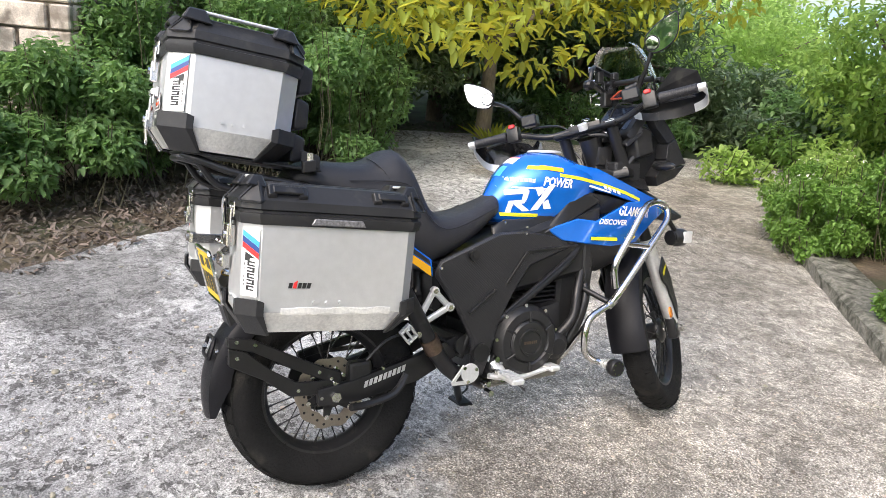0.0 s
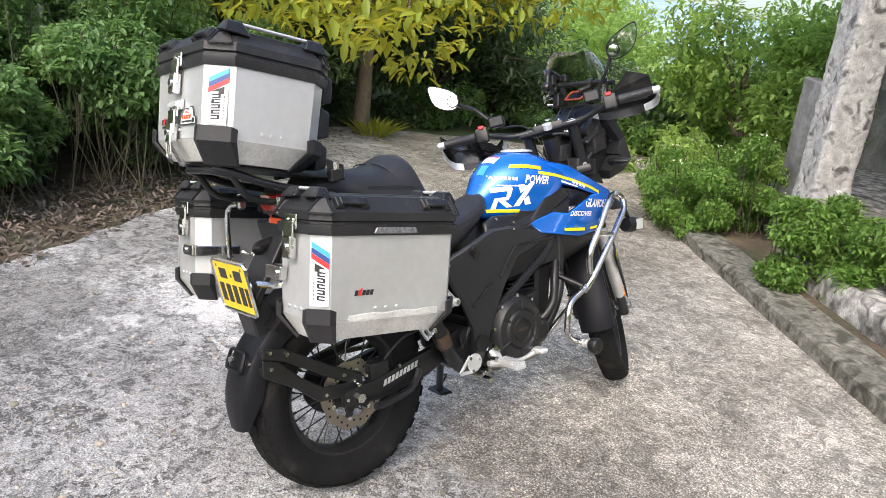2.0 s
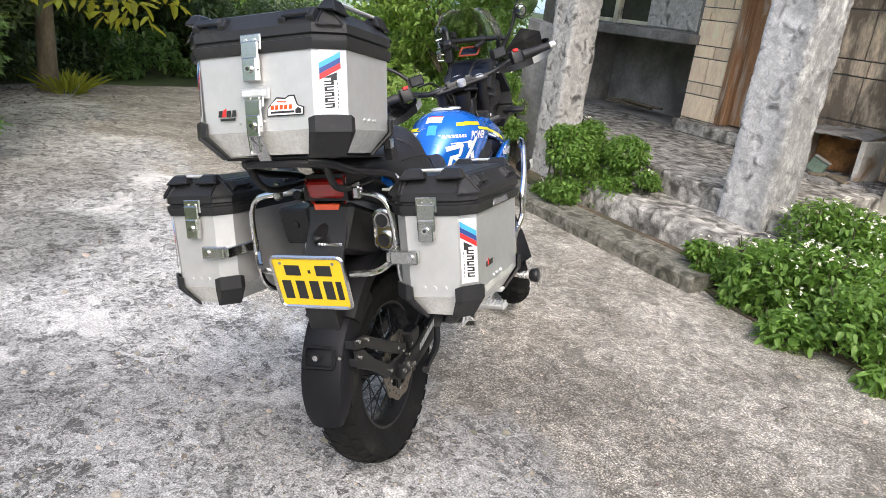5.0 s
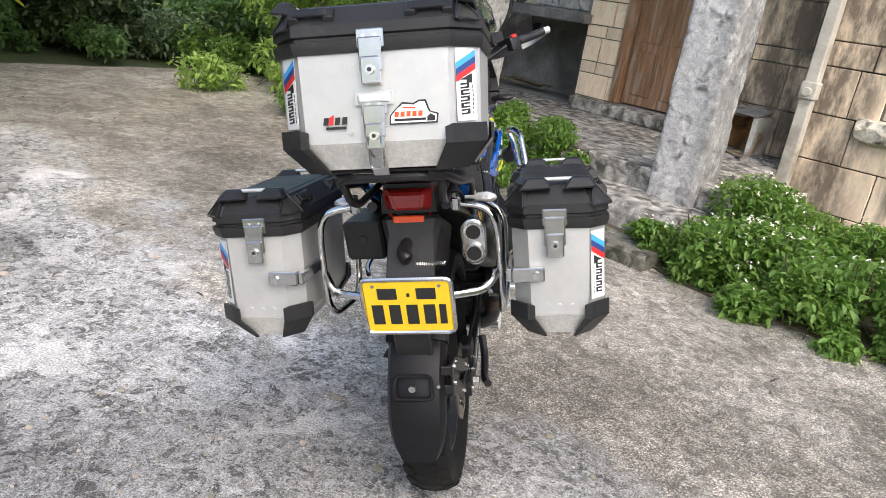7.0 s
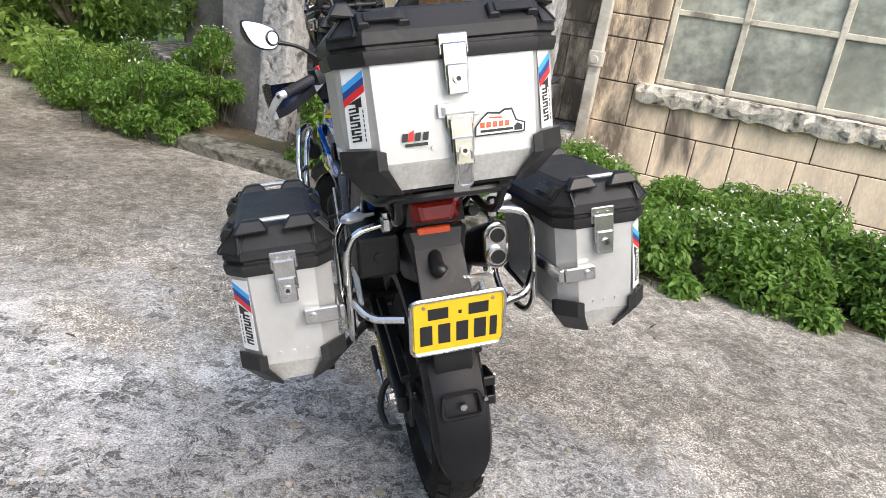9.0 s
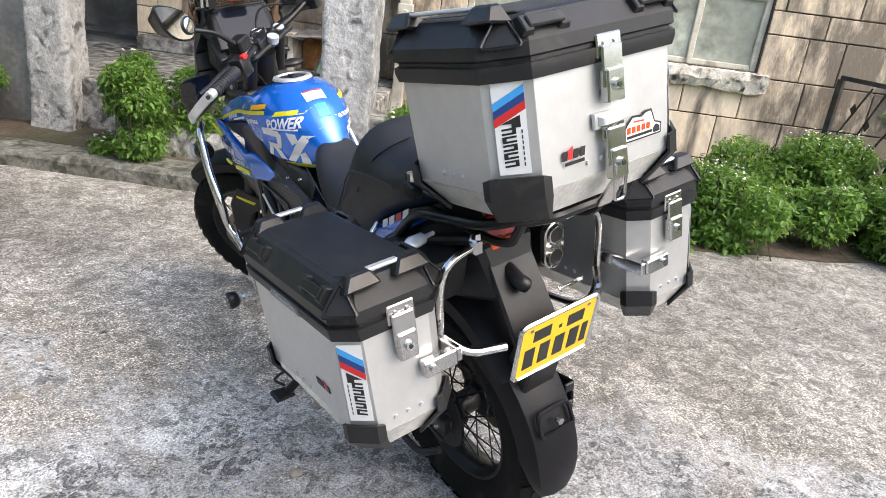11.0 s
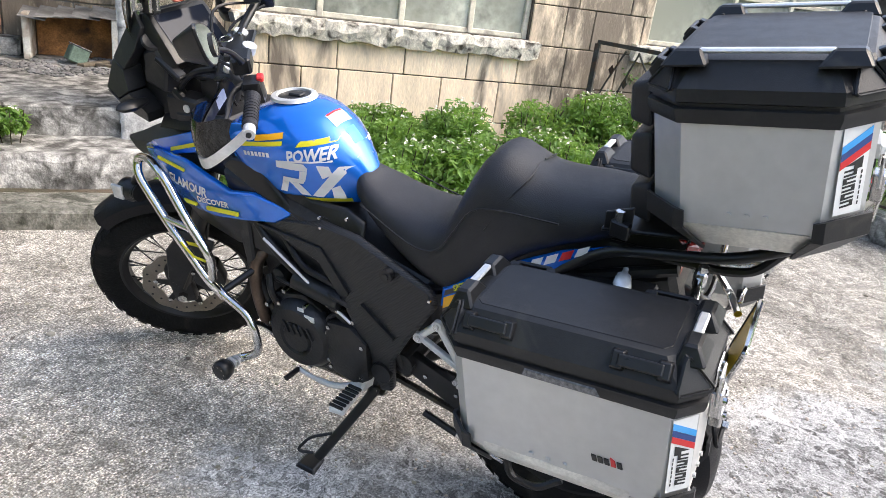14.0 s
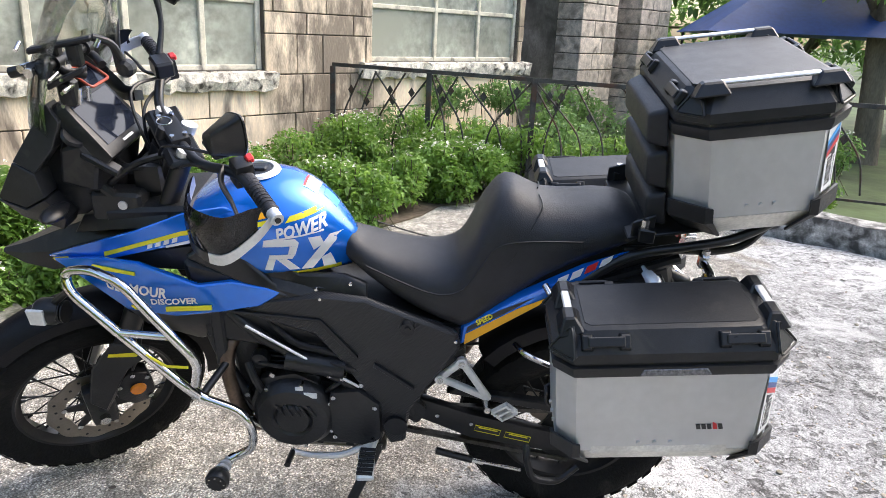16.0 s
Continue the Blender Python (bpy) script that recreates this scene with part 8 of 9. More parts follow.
# ---- front fork, fender ----
AX1 = Vector((0, 1.463, 0.365))


def on_axis(z, x=0.0, fwd=0.0):
    t = (z - AXP.z) / AXD.z
    p = AXP + AXD * t
    return Vector((x, p.y + fwd, p.z))


def fork(s):
    x = s * 0.098
    P("fork_tube", cyl(on_axis(1.20, x, 0.035), on_axis(0.70, x, 0.035), 0.024, 16), M_FRAME, "black fork tube", 40, M=S)
    P("fork_leg", tube([on_axis(0.74, x, 0.035), on_axis(0.55, x, 0.035), FAX + Vector((x, -0.004, 0.03))], [0.029, 0.029, 0.027], 16), M_CAST if s > 0 else M_BLK, "fork lower leg", 40, M=S)
    P("fork_foot", bx(min(x - 0.022, x + 0.022), max(x - 0.022, x + 0.022), FAX.y - 0.042, FAX.y + 0.036, FAX.z - 0.040, FAX.z + 0.13, 0.016, 2), M_BLK, "", 30, M=S)
    P("fork_guard", prism([(1.335, 0.60), (1.43, 0.66), (1.50, 0.58), (1.535, 0.44), (1.50, 0.38), (1.46, 0.45), (1.41, 0.53), (1.35, 0.56)], "x", x + s * 0.026, x + s * 0.034, 0.004), M_BLKT, "black fork guard", 30, M=S)
    P("guard_stripe", prism([(1.365, 0.590), (1.445, 0.624), (1.450, 0.614), (1.380, 0.578)], "x", x + s * 0.0345, x + s * 0.0355), M_YEL, M=S)
    P("fork_reflector", lathe([(0.0, 0.0), (0.0, 0.024), (s * 0.005, 0.022), (s * 0.006, 0.0)], 20, "x", (x + s * 0.026, 1.40, 0.425)), M_AMBER, "round amber fork reflector", 40, M=S)
    if s < 0:
        cal = P("caliper", prism([(1.352, 0.385), (1.362, 0.470), (1.405, 0.500), (1.455, 0.470), (1.462, 0.400), (1.425, 0.345), (1.375, 0.345)], "x", x - 0.020, x + 0.034, 0.012, seg=2), M_ENG, "black brake caliper", 30, M=S)
        for y, z in ((1.368, 0.462), (1.372, 0.372), (1.448, 0.452), (1.405, 0.488)):
            part("caliper_bolt", cyl((x - 0.020, y, z), (x - 0.027, y, z), 0.0075, 8), M_STEEL, cal, smooth=30)
        part("brake_line", tube(smooth_path([(x - 0.012, 1.40, 0.50), (x - 0.02, 1.37, 0.58), (x, 1.33, 0.70), (x + 0.03, 1.27, 0.85)], 4), 0.005, 7), M_BLK, cal, smooth=40)


both(fork)
P("lower_clamp", bx(-0.135, 0.135, 1.13, 1.21, 0.985, 1.02, 0.012, 2), M_FRAME, "", 30, M=S)
P("upper_clamp", hexa([on_axis(1.185, x, f) for x, f in ((-0.13, -0.01), (0.13, -0.01), (0.13, 0.075), (-0.13, 0.075))], [on_axis(1.205, x, f) for x, f in ((-0.13, -0.01), (0.13, -0.01), (0.13, 0.075), (-0.13, 0.075))], 0.008), M_FRAME, "black upper fork clamp", 30, M=S)
P("stem_nut", cyl(on_axis(1.20), on_axis(1.222), 0.020, 20), M_CAST, "silver stem nut", 30, M=S)
for s in (-1, 1):
    P("fork_cap", cyl(on_axis(1.20, s * 0.098, 0.035), on_axis(1.215, s * 0.098, 0.035), 0.020, 16), M_CAST, "", 30, M=S)
P("ignition_lock", cyl(on_axis(1.20, 0, 0.06), on_axis(1.225, 0, 0.06), 0.02, 14), M_BLK, "", 30, M=S)
P("key_ring", tube([on_axis(1.245, 0.018 * math.cos(a), 0.07 + 0.018 * math.sin(a)) for a in (2 * math.pi * i / 14 for i in range(14))], 0.0018, 5, closed=True), M_STEEL, M=S)
secs = []
for i in range(15):
    a = radians(184 - i * 9.2)
    r = 0.372 + 0.02 * math.sin(i / 14 * math.pi)
    wd = 0.072 - 0.020 * (i / 14) ** 2
    c, n = FAX + Vector((0, math.cos(a) * r, math.sin(a) * r)), Vector((0, math.cos(a), math.sin(a)))
    secs.append([c + Vector((x, 0, 0)) + n * d for x, d in ((-wd, -0.045), (-wd, -0.008), (-wd * 0.6, 0.014), (0, 0.020), (wd * 0.6, 0.014), (wd, -0.008), (wd, -0.045), (wd - 0.005, -0.045), (wd * 0.55, 0.006), (0, 0.012), (-wd * 0.55, 0.006), (-wd + 0.005, -0.045))])
P("front_fender", loft(secs), M_GUARD, "black front fender", 35, M=S)

# ---- handlebar ----
BY, BZ = 1.028, 1.237
SB = Matrix.Translation(AXP) @ Matrix.Rotation(radians(40), 4, AXD) @ Matrix.Translation(-AXP) @ Matrix.Translation((0, BY, BZ)) @ Matrix.Rotation(radians(2.3), 4, "Y") @ Matrix.Translation((0, -BY, -BZ))
hb = P("handlebar", tube(corner_path([(-0.445, BY, BZ), (-0.27, BY + 0.01, BZ + 0.005), (-0.16, BY + 0.065, BZ - 0.035), (-0.06, BY + 0.075, BZ - 0.03), (0.06, BY + 0.075, BZ - 0.03), (0.16, BY + 0.065, BZ - 0.035), (0.27, BY + 0.01, BZ + 0.005), (0.445, BY, BZ)], 0.06), 0.0125, 12), M_FRAME, "black tapered handlebar", 40, M=SB)
part("bar_clamp", bx(-0.065, 0.065, BY + 0.05, BY + 0.10, BZ - 0.060, BZ - 0.012, 0.008, 2), M_FRAME, hb, "black handlebar clamp", 30)
for x in (-0.05, 0.05):
    for y in (0.059, 0.091):
        part("clamp_bolt", cyl((x, BY + y, BZ - 0.013), (x, BY + y, BZ - 0.005), 0.006, 8), M_STEEL, hb)


def bar_end(s):
    part("grip", lathe([(s * 0.30, 0.015), (s * 0.305, 0.019), (s * 0.36, 0.0172), (s * 0.43, 0.0172), (s * 0.435, 0.019), (s * 0.44, 0.015)], 18, "x", (0, BY, BZ)), M_SEAT, hb, "black rubber grip", 40)
    for i in range(9):
        x = s * (0.315 + i * 0.0125)
        part("grip_rib", lathe([(x - 0.002, 0.0165), (x - 0.002, 0.0188), (x + 0.002, 0.0188), (x + 0.002, 0.0165)], 16, "x", (0, BY, BZ), closed=True), M_SEAT, hb)
    part("switch_box", hexa([(s * 0.245, BY - 0.028, BZ - 0.03), (s * 0.295, BY - 0.026, BZ - 0.03), (s * 0.295, BY + 0.026, BZ - 0.03), (s * 0.245, BY + 0.026, BZ - 0.03)], [(s * 0.245, BY - 0.024, BZ + 0.03), (s * 0.295, BY - 0.022, BZ + 0.03), (s * 0.295, BY + 0.022, BZ + 0.03), (s * 0.245, BY + 0.022, BZ + 0.03)], 0.008, seg=2), M_BLK, hb, "", 30)
    part("switch_button", bx(min(s * 0.255, s * 0.28), max(s * 0.255, s * 0.28), BY - 0.03, BY - 0.012, BZ + 0.022, BZ + 0.037, 0.003), M_RED, hb, "red switch")
    part("brake_reservoir" if s > 0 else "clutch_perch", bx(min(s * 0.17, s * 0.235), max(s * 0.17, s * 0.235), BY + 0.0, BY + 0.05, BZ + 0.02, BZ + 0.065, 0.006), M_BLK, hb, "", 30)
    part("lever", tube(smooth_path([(s * 0.235, BY + 0.03, BZ), (s * 0.28, BY + 0.055, BZ - 0.005), (s * 0.36, BY + 0.06, BZ - 0.01), (s * 0.42, BY + 0.068, BZ - 0.012)], 4), [0.008] * 8 + [0.006] * 5, 8, squash=0.6), M_FRAME, hb, "black hand lever", 40)
    # hand guard
    dp = 1.0 if s < 0 else 0.45
    strip = smooth_path([(s * 0.452, BY, BZ), (s * 0.462, BY + 0.05, BZ - 0.035 * dp), (s * 0.44, BY + 0.12, BZ - 0.085 * dp), (s * 0.34, BY + 0.155, BZ - 0.105 * dp), (s * 0.24, BY + 0.13, BZ - 0.085 * dp), (s * 0.19, BY + 0.09, BZ - 0.05 * dp)], 5)
    b = bmesh.new()
    rows = [[b.verts.new(Vector(p) + Vector((dx * s, dy, dz))) for dx, dy, dz in ((0, 0, -0.015), (0.005, 0.005, -0.015), (0.005, 0.005, 0.015), (0, 0, 0.015))] for p in strip]
    for A, B in zip(rows, rows[1:]):
        for j in range(4):
            b.faces.new((A[j], A[(j + 1) % 4], B[(j + 1) % 4], B[j]))
    b.faces.new(rows[0])
    b.faces.new(rows[-1])
    hg = part("hand_guard_bar", b, [M_CAST, M_BLK], hb, "silver aluminium hand guard bar, black towards the middle", 40)
    for q in hg.data.polygons:
        q.material_index = 1 if abs(q.center.x) < 0.40 and q.center.y > BY + 0.11 else 0
    top = [Vector(p) + Vector((0, 0.004, 0.006)) for p in strip[4:24]]
    b = bmesh.new()
    rows = []
    for i, p in enumerate(top):
        t = i / (len(top) - 1)
        h = (0.035 + 0.075 * math.sin(math.pi * min(1, t * 1.15 + 0.05)) ** 0.6) * (1.0 if s < 0 else 0.6)
        rows.append([b.verts.new(p + Vector((0, 0.004 * k - 0.03 * (k / 4) ** 2, h * k / 4))) for k in range(5)])
    for A, B in zip(rows, rows[1:]):
        for k in range(4):
            b.faces.new((A[k], A[k + 1], B[k + 1], B[k]))
    bmesh.ops.solidify(b, geom=b.faces[:], thickness=0.003)
    part("hand_guard_shell", b, M_SMOKE if s < 0 else M_BLK, hb, "dark hand guard shell", 40)
    vis = [(s * 0.455, BY + 0.095, BZ + 0.005), (s * 0.27, BY + 0.125, BZ + 0.010), (s * 0.285, BY + 0.105, BZ + 0.050), (s * 0.365, BY + 0.075, BZ + 0.115), (s * 0.445, BY + 0.060, BZ + 0.075)]
    if s > 0:
        part("guard_visor", hexa(vis, [(x, y + 0.004, z) for x, y, z in vis], 0.001), M_BLK, hb, "black hand guard extension")
    part("end_weight", cyl((s * 0.44, BY, BZ), (s * 0.468, BY, BZ), 0.015, 14), M_CAST, hb, smooth=30)
    part("end_bolt", cyl((s * 0.466, BY, BZ), (s * 0.472, BY, BZ), 0.007, 8), M_INK, hb)


both(bar_end)
for k, pts in enumerate(([(-0.24, 1.03, 1.22), (-0.14, 1.12, 1.20), (-0.05, 1.14, 1.10), (-0.04, 1.10, 0.98)], [(-0.20, 1.06, 1.25), (-0.10, 1.15, 1.24), (-0.02, 1.15, 1.12), (0.03, 1.10, 0.98)], [(0.24, 1.03, 1.22), (0.15, 1.13, 1.20), (0.06, 1.15, 1.10), (0.05, 1.10, 0.98)], [(0.20, 1.06, 1.25), (0.12, 1.16, 1.27), (0.03, 1.16, 1.14), (-0.02, 1.12, 1.0)])):
    part("cable", tube(smooth_path(pts, 6), 0.0045, 6), M_BLK, hb, smooth=40)


def mirror(spot, outer, stem0, tip=0.05, turn=40):
    """A swept mirror head: the round blind-spot glass sits at the inner end, the tip points to outer."""
    c, o = Vector(spot), Vector(outer)
    face = (Matrix.Rotation(radians(turn), 3, AXD) @ Vector((0, -1, tip))).normalized()
    ax = o - c
    ax = (ax - face * ax.dot(face)).normalized()
    up = face.cross(ax)
    if up.z < 0:
        up = -up
    m = Matrix((( *ax, 0), (*up, 0), (*face, 0), (0, 0, 0, 1))).transposed()
    m.translation = c
    out = [(-0.030, -0.005), (-0.012, -0.035), (0.04, -0.045), (0.085, -0.030), (0.118, 0.008), (0.128, 0.034), (0.10, 0.044), (0.04, 0.046), (-0.01, 0.034)]
    out = [(p.x, p.y) for p in smooth_path([(x, y, 0) for x, y in out], 4, closed=True)]
    mr = P("mirror", hexa([(x * 0.55 + 0.018, y * 0.5, -0.058) for x, y in out], [(x, y, 0.0) for x, y in out], 0.003), M_BLK, "black rear-view mirror", 45, M=m)
    part("mirror_rim", hexa([(x, y, 0.0) for x, y in out], [(x * 0.97 + 0.001, y * 0.95, 0.004) for x, y in out]), M_BLK, mr)
    part("mirror_glass", hexa([(x * 0.93 + 0.003, y * 0.90, 0.0042) for x, y in out], [(x * 0.93 + 0.003, y * 0.90, 0.0050) for x, y in out]), M_MIRROR, mr, "mirror glass")
    part("blind_spot_glass", lathe([(0.0051, 0.0), (0.0051, 0.024), (0.009, 0.022), (0.011, 0.0)], 24, "z", (0.0, 0.002, 0)), M_MIRROR, mr, "round blind-spot mirror", 50)
    part("blind_spot_rim", lathe([(0.005, 0.024), (0.005, 0.027), (0.010, 0.0265), (0.010, 0.024)], 24, "z", (0.0, 0.002, 0), closed=True), M_BLK, mr, smooth=40)
    st = Vector(stem0)
    P("mirror_stem", tube(smooth_path([st, st.lerp(c, 0.45) + Vector((0, 0.01, 0.01)), c - face * 0.05], 5), [0.010, 0.0085, 0.008, 0.0075, 0.007, 0.007, 0.007, 0.008, 0.009, 0.010, 0.010][:11], 10), M_BLK, "black mirror stem", 40)


mirror((-0.321, 0.847, 1.33), (-0.422, 0.771, 1.372), SB @ Vector((-0.235, BY + 0.02, BZ + 0.06)), 0.08, 42)
mirror((0.286, 1.165, 1.496), (0.400, 1.20, 1.578), SB @ Vector((0.235, BY + 0.02, BZ + 0.06)), -0.20)

# ---- front cowl, dash, screen ----
cowl = [(1.505, 0.995, 1.06, 0.045), (1.465, 0.98, 1.15, 0.08), (1.40, 0.985, 1.215, 0.10), (1.33, 1.0, 1.235, 0.105), (1.26, 1.05, 1.195, 0.10)]
cw = P("front_cowl", loft([[(-w * 0.7, y, z0), (w * 0.7, y, z0), (w, y, z0 + (z1 - z0) * 0.45), (w * 0.9, y, z0 + (z1 - z0) * 0.8), (w * 0.55, y, z1), (-w * 0.55, y, z1), (-w * 0.9, y, z0 + (z1 - z0) * 0.8), (-w, y, z0 + (z1 - z0) * 0.45)] for y, z0, z1, w in cowl]), M_BLKT, "black angular front cowl", 22)
part("headlamp", hexa([(-0.06, 1.495, 1.0), (0.06, 1.495, 1.0), (0.07, 1.475, 1.09), (-0.07, 1.475, 1.09)], [(-0.05, 1.515, 1.01), (0.05, 1.515, 1.01), (0.06, 1.49, 1.08), (-0.06, 1.49, 1.08)], 0.004), M_CLEAR, cw, "clear headlamp")
for s in (-1, 1):
    # folded shields standing off the sides: an upper blade, a middle and a lower one
    for nm, pts, d in (("cowl_shield_upper", [(1.345, 1.305, 0.118), (1.395, 1.235, 0.132), (1.445, 1.165, 0.142), (1.385, 1.145, 0.160), (1.335, 1.205, 0.148), (1.315, 1.265, 0.130)], 0.045),
                       ("cowl_shield_middle", [(1.447, 1.162, 0.142), (1.508, 1.065, 0.138), (1.425, 1.055, 0.166), (1.372, 1.085, 0.168), (1.387, 1.142, 0.160)], 0.065),
                       ("cowl_shield_lower", [(1.508, 1.060, 0.138), (1.462, 1.008, 0.128), (1.372, 0.975, 0.120), (1.345, 1.015, 0.142), (1.372, 1.080, 0.168), (1.425, 1.050, 0.166)], 0.065)):
        P(nm, hexa([(s * (x - d), y, z) for y, z, x in pts], [(s * x, y, z) for y, z, x in pts], 0.002), M_BLKT, "black folded cowl shield", 20)
    P("cowl_inner_panel", hexa([(s * 0.075, y, z) for y, z in ((1.36, 1.09), (1.345, 1.215), (1.275, 1.235), (1.225, 1.175), (1.25, 1.07))], [(s * 0.128, y, z) for y, z in ((1.345, 1.11), (1.33, 1.195), (1.28, 1.21), (1.245, 1.165), (1.265, 1.09))], 0.006), M_BLKT, "black dash side panel", 20)
    P("dash_pocket", hexa([(s * 0.10, 1.20, 1.135), (s * 0.10, 1.285, 1.185), (s * 0.135, 1.285, 1.18), (s * 0.135, 1.20, 1.13)], [(s * 0.10, 1.195, 1.15), (s * 0.10, 1.28, 1.20), (s * 0.13, 1.28, 1.195), (s * 0.13, 1.195, 1.145)], 0.004), M_BLK, "", 25)
    P("front_signal", loft([[(s * (0.135 + t), 1.345 + 0.026 * k * math.cos(a) - 0.03 * t, 1.055 + 0.02 * t + 0.016 * k * math.sin(a)) for a in (2 * math.pi * j / 10 for j in range(10))] for t, k in ((0.0, 0.5), (0.03, 0.9), (0.06, 1.1), (0.09, 0.8), (0.105, 0.2))]), M_BLK, "black front turn signal", 40)
    P("cowl_strut", tube([(s * 0.05, 1.10, 1.0), (s * 0.08, 1.20, 1.02), (s * 0.10, 1.27, 1.10)], 0.014, 8), M_FRAME)
    P("lamp_bracket_box", bx(min(s * 0.035, s * 0.105), max(s * 0.035, s * 0.105), 1.17, 1.30, 0.995, 1.075, 0.008), M_BLKT)
    P("bracket_screw", cyl((s * 0.10, 1.215, 1.045), (s * 0.109, 1.215, 1.045), 0.012, 12), M_CAST)
P("speaker", lathe([(0.0, 0.0), (0.0, 0.028), (0.006, 0.030), (0.012, 0.026), (0.010, 0.018), (0.008, 0.0)], 22, "z"), M_BLK, "", 40, M=pose(-0.115, 1.30, 1.222, 40, -15, 0))
P("head_tube", cyl(on_axis(1.17), on_axis(0.95), 0.042, 16), M_FRAME, "", 40)
P("tank_front_cover", hexa([(-0.12, 1.06, 0.99), (0.12, 1.06, 0.99), (0.10, 1.27, 0.97), (-0.10, 1.27, 0.97)], [(-0.12, 1.04, 1.055), (0.12, 1.04, 1.055), (0.11, 1.27, 1.03), (-0.11, 1.27, 1.03)], 0.01), M_BLKT, "black cover ahead of the tank", 25)
for k, pts in enumerate(([(-0.05, 1.09, 1.17), (-0.10, 1.16, 1.16), (-0.09, 1.24, 1.10), (-0.03, 1.28, 1.04)], [(0.02, 1.10, 1.18), (0.07, 1.17, 1.17), (0.06, 1.25, 1.08), (0.02, 1.28, 1.03)], [(-0.02, 1.12, 1.12), (-0.06, 1.20, 1.13), (0.0, 1.26, 1.12)])):
    P("wiring_loom", tube(smooth_path(pts, 5), 0.009, 7), M_BLK, "", 40)
P("wiring_box", bx(-0.06, 0.05, 1.13, 1.20, 1.06, 1.135, 0.012, 2), M_BLKT, "", 30)
DM = look((0, 1.268, 1.235), (0, 1.268 - 0.77 * 0.3, 1.235 + 0.64 * 0.3)) @ pose(0, 0, 0, 0, 180, 0)
dash = P("dash_unit", hexa([(-0.125, -0.085, -0.03), (0.125, -0.085, -0.03), (0.12, 0.085, -0.03), (-0.12, 0.085, -0.03)], [(-0.118, -0.082, 0.008), (0.118, -0.082, 0.008), (0.105, 0.08, 0.008), (-0.105, 0.08, 0.008)], 0.008, seg=2), M_BLK, "black instrument housing", 30, M=DM)
part("display", bx(-0.092, 0.092, -0.052, 0.066, 0.0082, 0.0098, 0.001), M_LCD, dash, "glossy dark display")
for i in range(7):
    part("display_bar", bx(-0.028 + i * 0.008, -0.022 + i * 0.008, -0.068, -0.061, 0.0082, 0.0092), M_WHITE, dash)
P("dash_hood", hexa([(-0.115, 1.315, 1.285), (0.115, 1.315, 1.285), (0.12, 1.39, 1.25), (-0.12, 1.39, 1.25)], [(-0.105, 1.32, 1.308), (0.105, 1.32, 1.308), (0.11, 1.39, 1.265), (-0.11, 1.39, 1.265)], 0.006), M_BLKT, "black dash hood")
rows = []
b = bmesh.new()
SCR = [(1.455, 1.185, 0.118), (1.44, 1.25, 0.150), (1.42, 1.32, 0.168), (1.395, 1.39, 0.170), (1.368, 1.455, 0.156), (1.348, 1.51, 0.122), (1.340, 1.537, 0.075)]
for y, z, w in SCR:
    rows.append([b.verts.new((w * math.sin(t * 1.25) / math.sin(1.25), y - 0.075 * (1 - math.cos(t * 1.25)) * 2.0, z)) for t in (-1, -0.75, -0.5, -0.25, 0, 0.25, 0.5, 0.75, 1)])
for A, B in zip(rows, rows[1:]):
    for j in range(8):
        b.faces.new((A[j], A[j + 1], B[j + 1], B[j]))
bmesh.ops.solidify(b, geom=b.faces[:], thickness=0.003)
P("windscreen", b, M_SCREEN, "clear windscreen", 60)
for s in (-1, 1):
    P("screen_mount", hexa([(s * 0.10, 1.40, 1.24), (s * 0.125, 1.36, 1.24), (s * 0.135, 1.32, 1.385), (s * 0.118, 1.34, 1.41)], [(s * 0.11, 1.40, 1.24), (s * 0.135, 1.36, 1.24), (s * 0.145, 1.32, 1.385), (s * 0.128, 1.34, 1.41)], 0.003), M_BLK, "black screen bracket", 30)
    P("screen_knob", cyl((s * 0.14, 1.335, 1.39), (s * 0.168, 1.335, 1.39), 0.011, 10), M_STEEL if s < 0 else M_BLK, "", 30)
pb = P("accessory_bar", cyl((-0.135, 1.318, 1.395), (0.135, 1.318, 1.395), 0.0115, 14), M_FRAME, "black accessory cross bar", 40)
for x in (-0.085, 0.06):
    part("bar_clamp", lathe([(x - 0.012, 0.0), (x - 0.012, 0.019), (x + 0.012, 0.019), (x + 0.012, 0.0)], 14, "x", (0, 1.318, 1.395)), M_BLK, pb, smooth=30)
    part("ball_arm", tube([(x, 1.335, 1.40), (x, 1.30, 1.375), (x * 0.6, 1.27, 1.36)], 0.011, 10), M_BLK, pb, smooth=40)
ph = P("phone_holder", tube(corner_path([(-0.045, -0.032, 0), (0.045, -0.032, 0), (0.045, 0.032, 0), (-0.045, 0.032, 0)], 0.012, closed=True), 0.0038, 8, closed=True), material("orange_red_frame", (0.30, 0.045, 0.02), 0.4, var=0.1, scale=20), "orange-red phone holder frame", 40, M=pose(0.0, 1.29, 1.345, 35, 0, 0))
part("holder_back", bx(-0.042, 0.042, -0.03, 0.03, -0.008, -0.003, 0.002), M_LCD, ph)
for k in range(3):
    P("mount_screw", cyl((-0.112 - 0.008 * k, 1.295, 1.365 - 0.028 * k), (-0.140 - 0.008 * k, 1.28, 1.370 - 0.028 * k), 0.0045, 8), M_STEEL)
P("camera_mount", bx(-0.12, -0.085, 1.27, 1.31, 1.30, 1.36, 0.006), M_BLK)
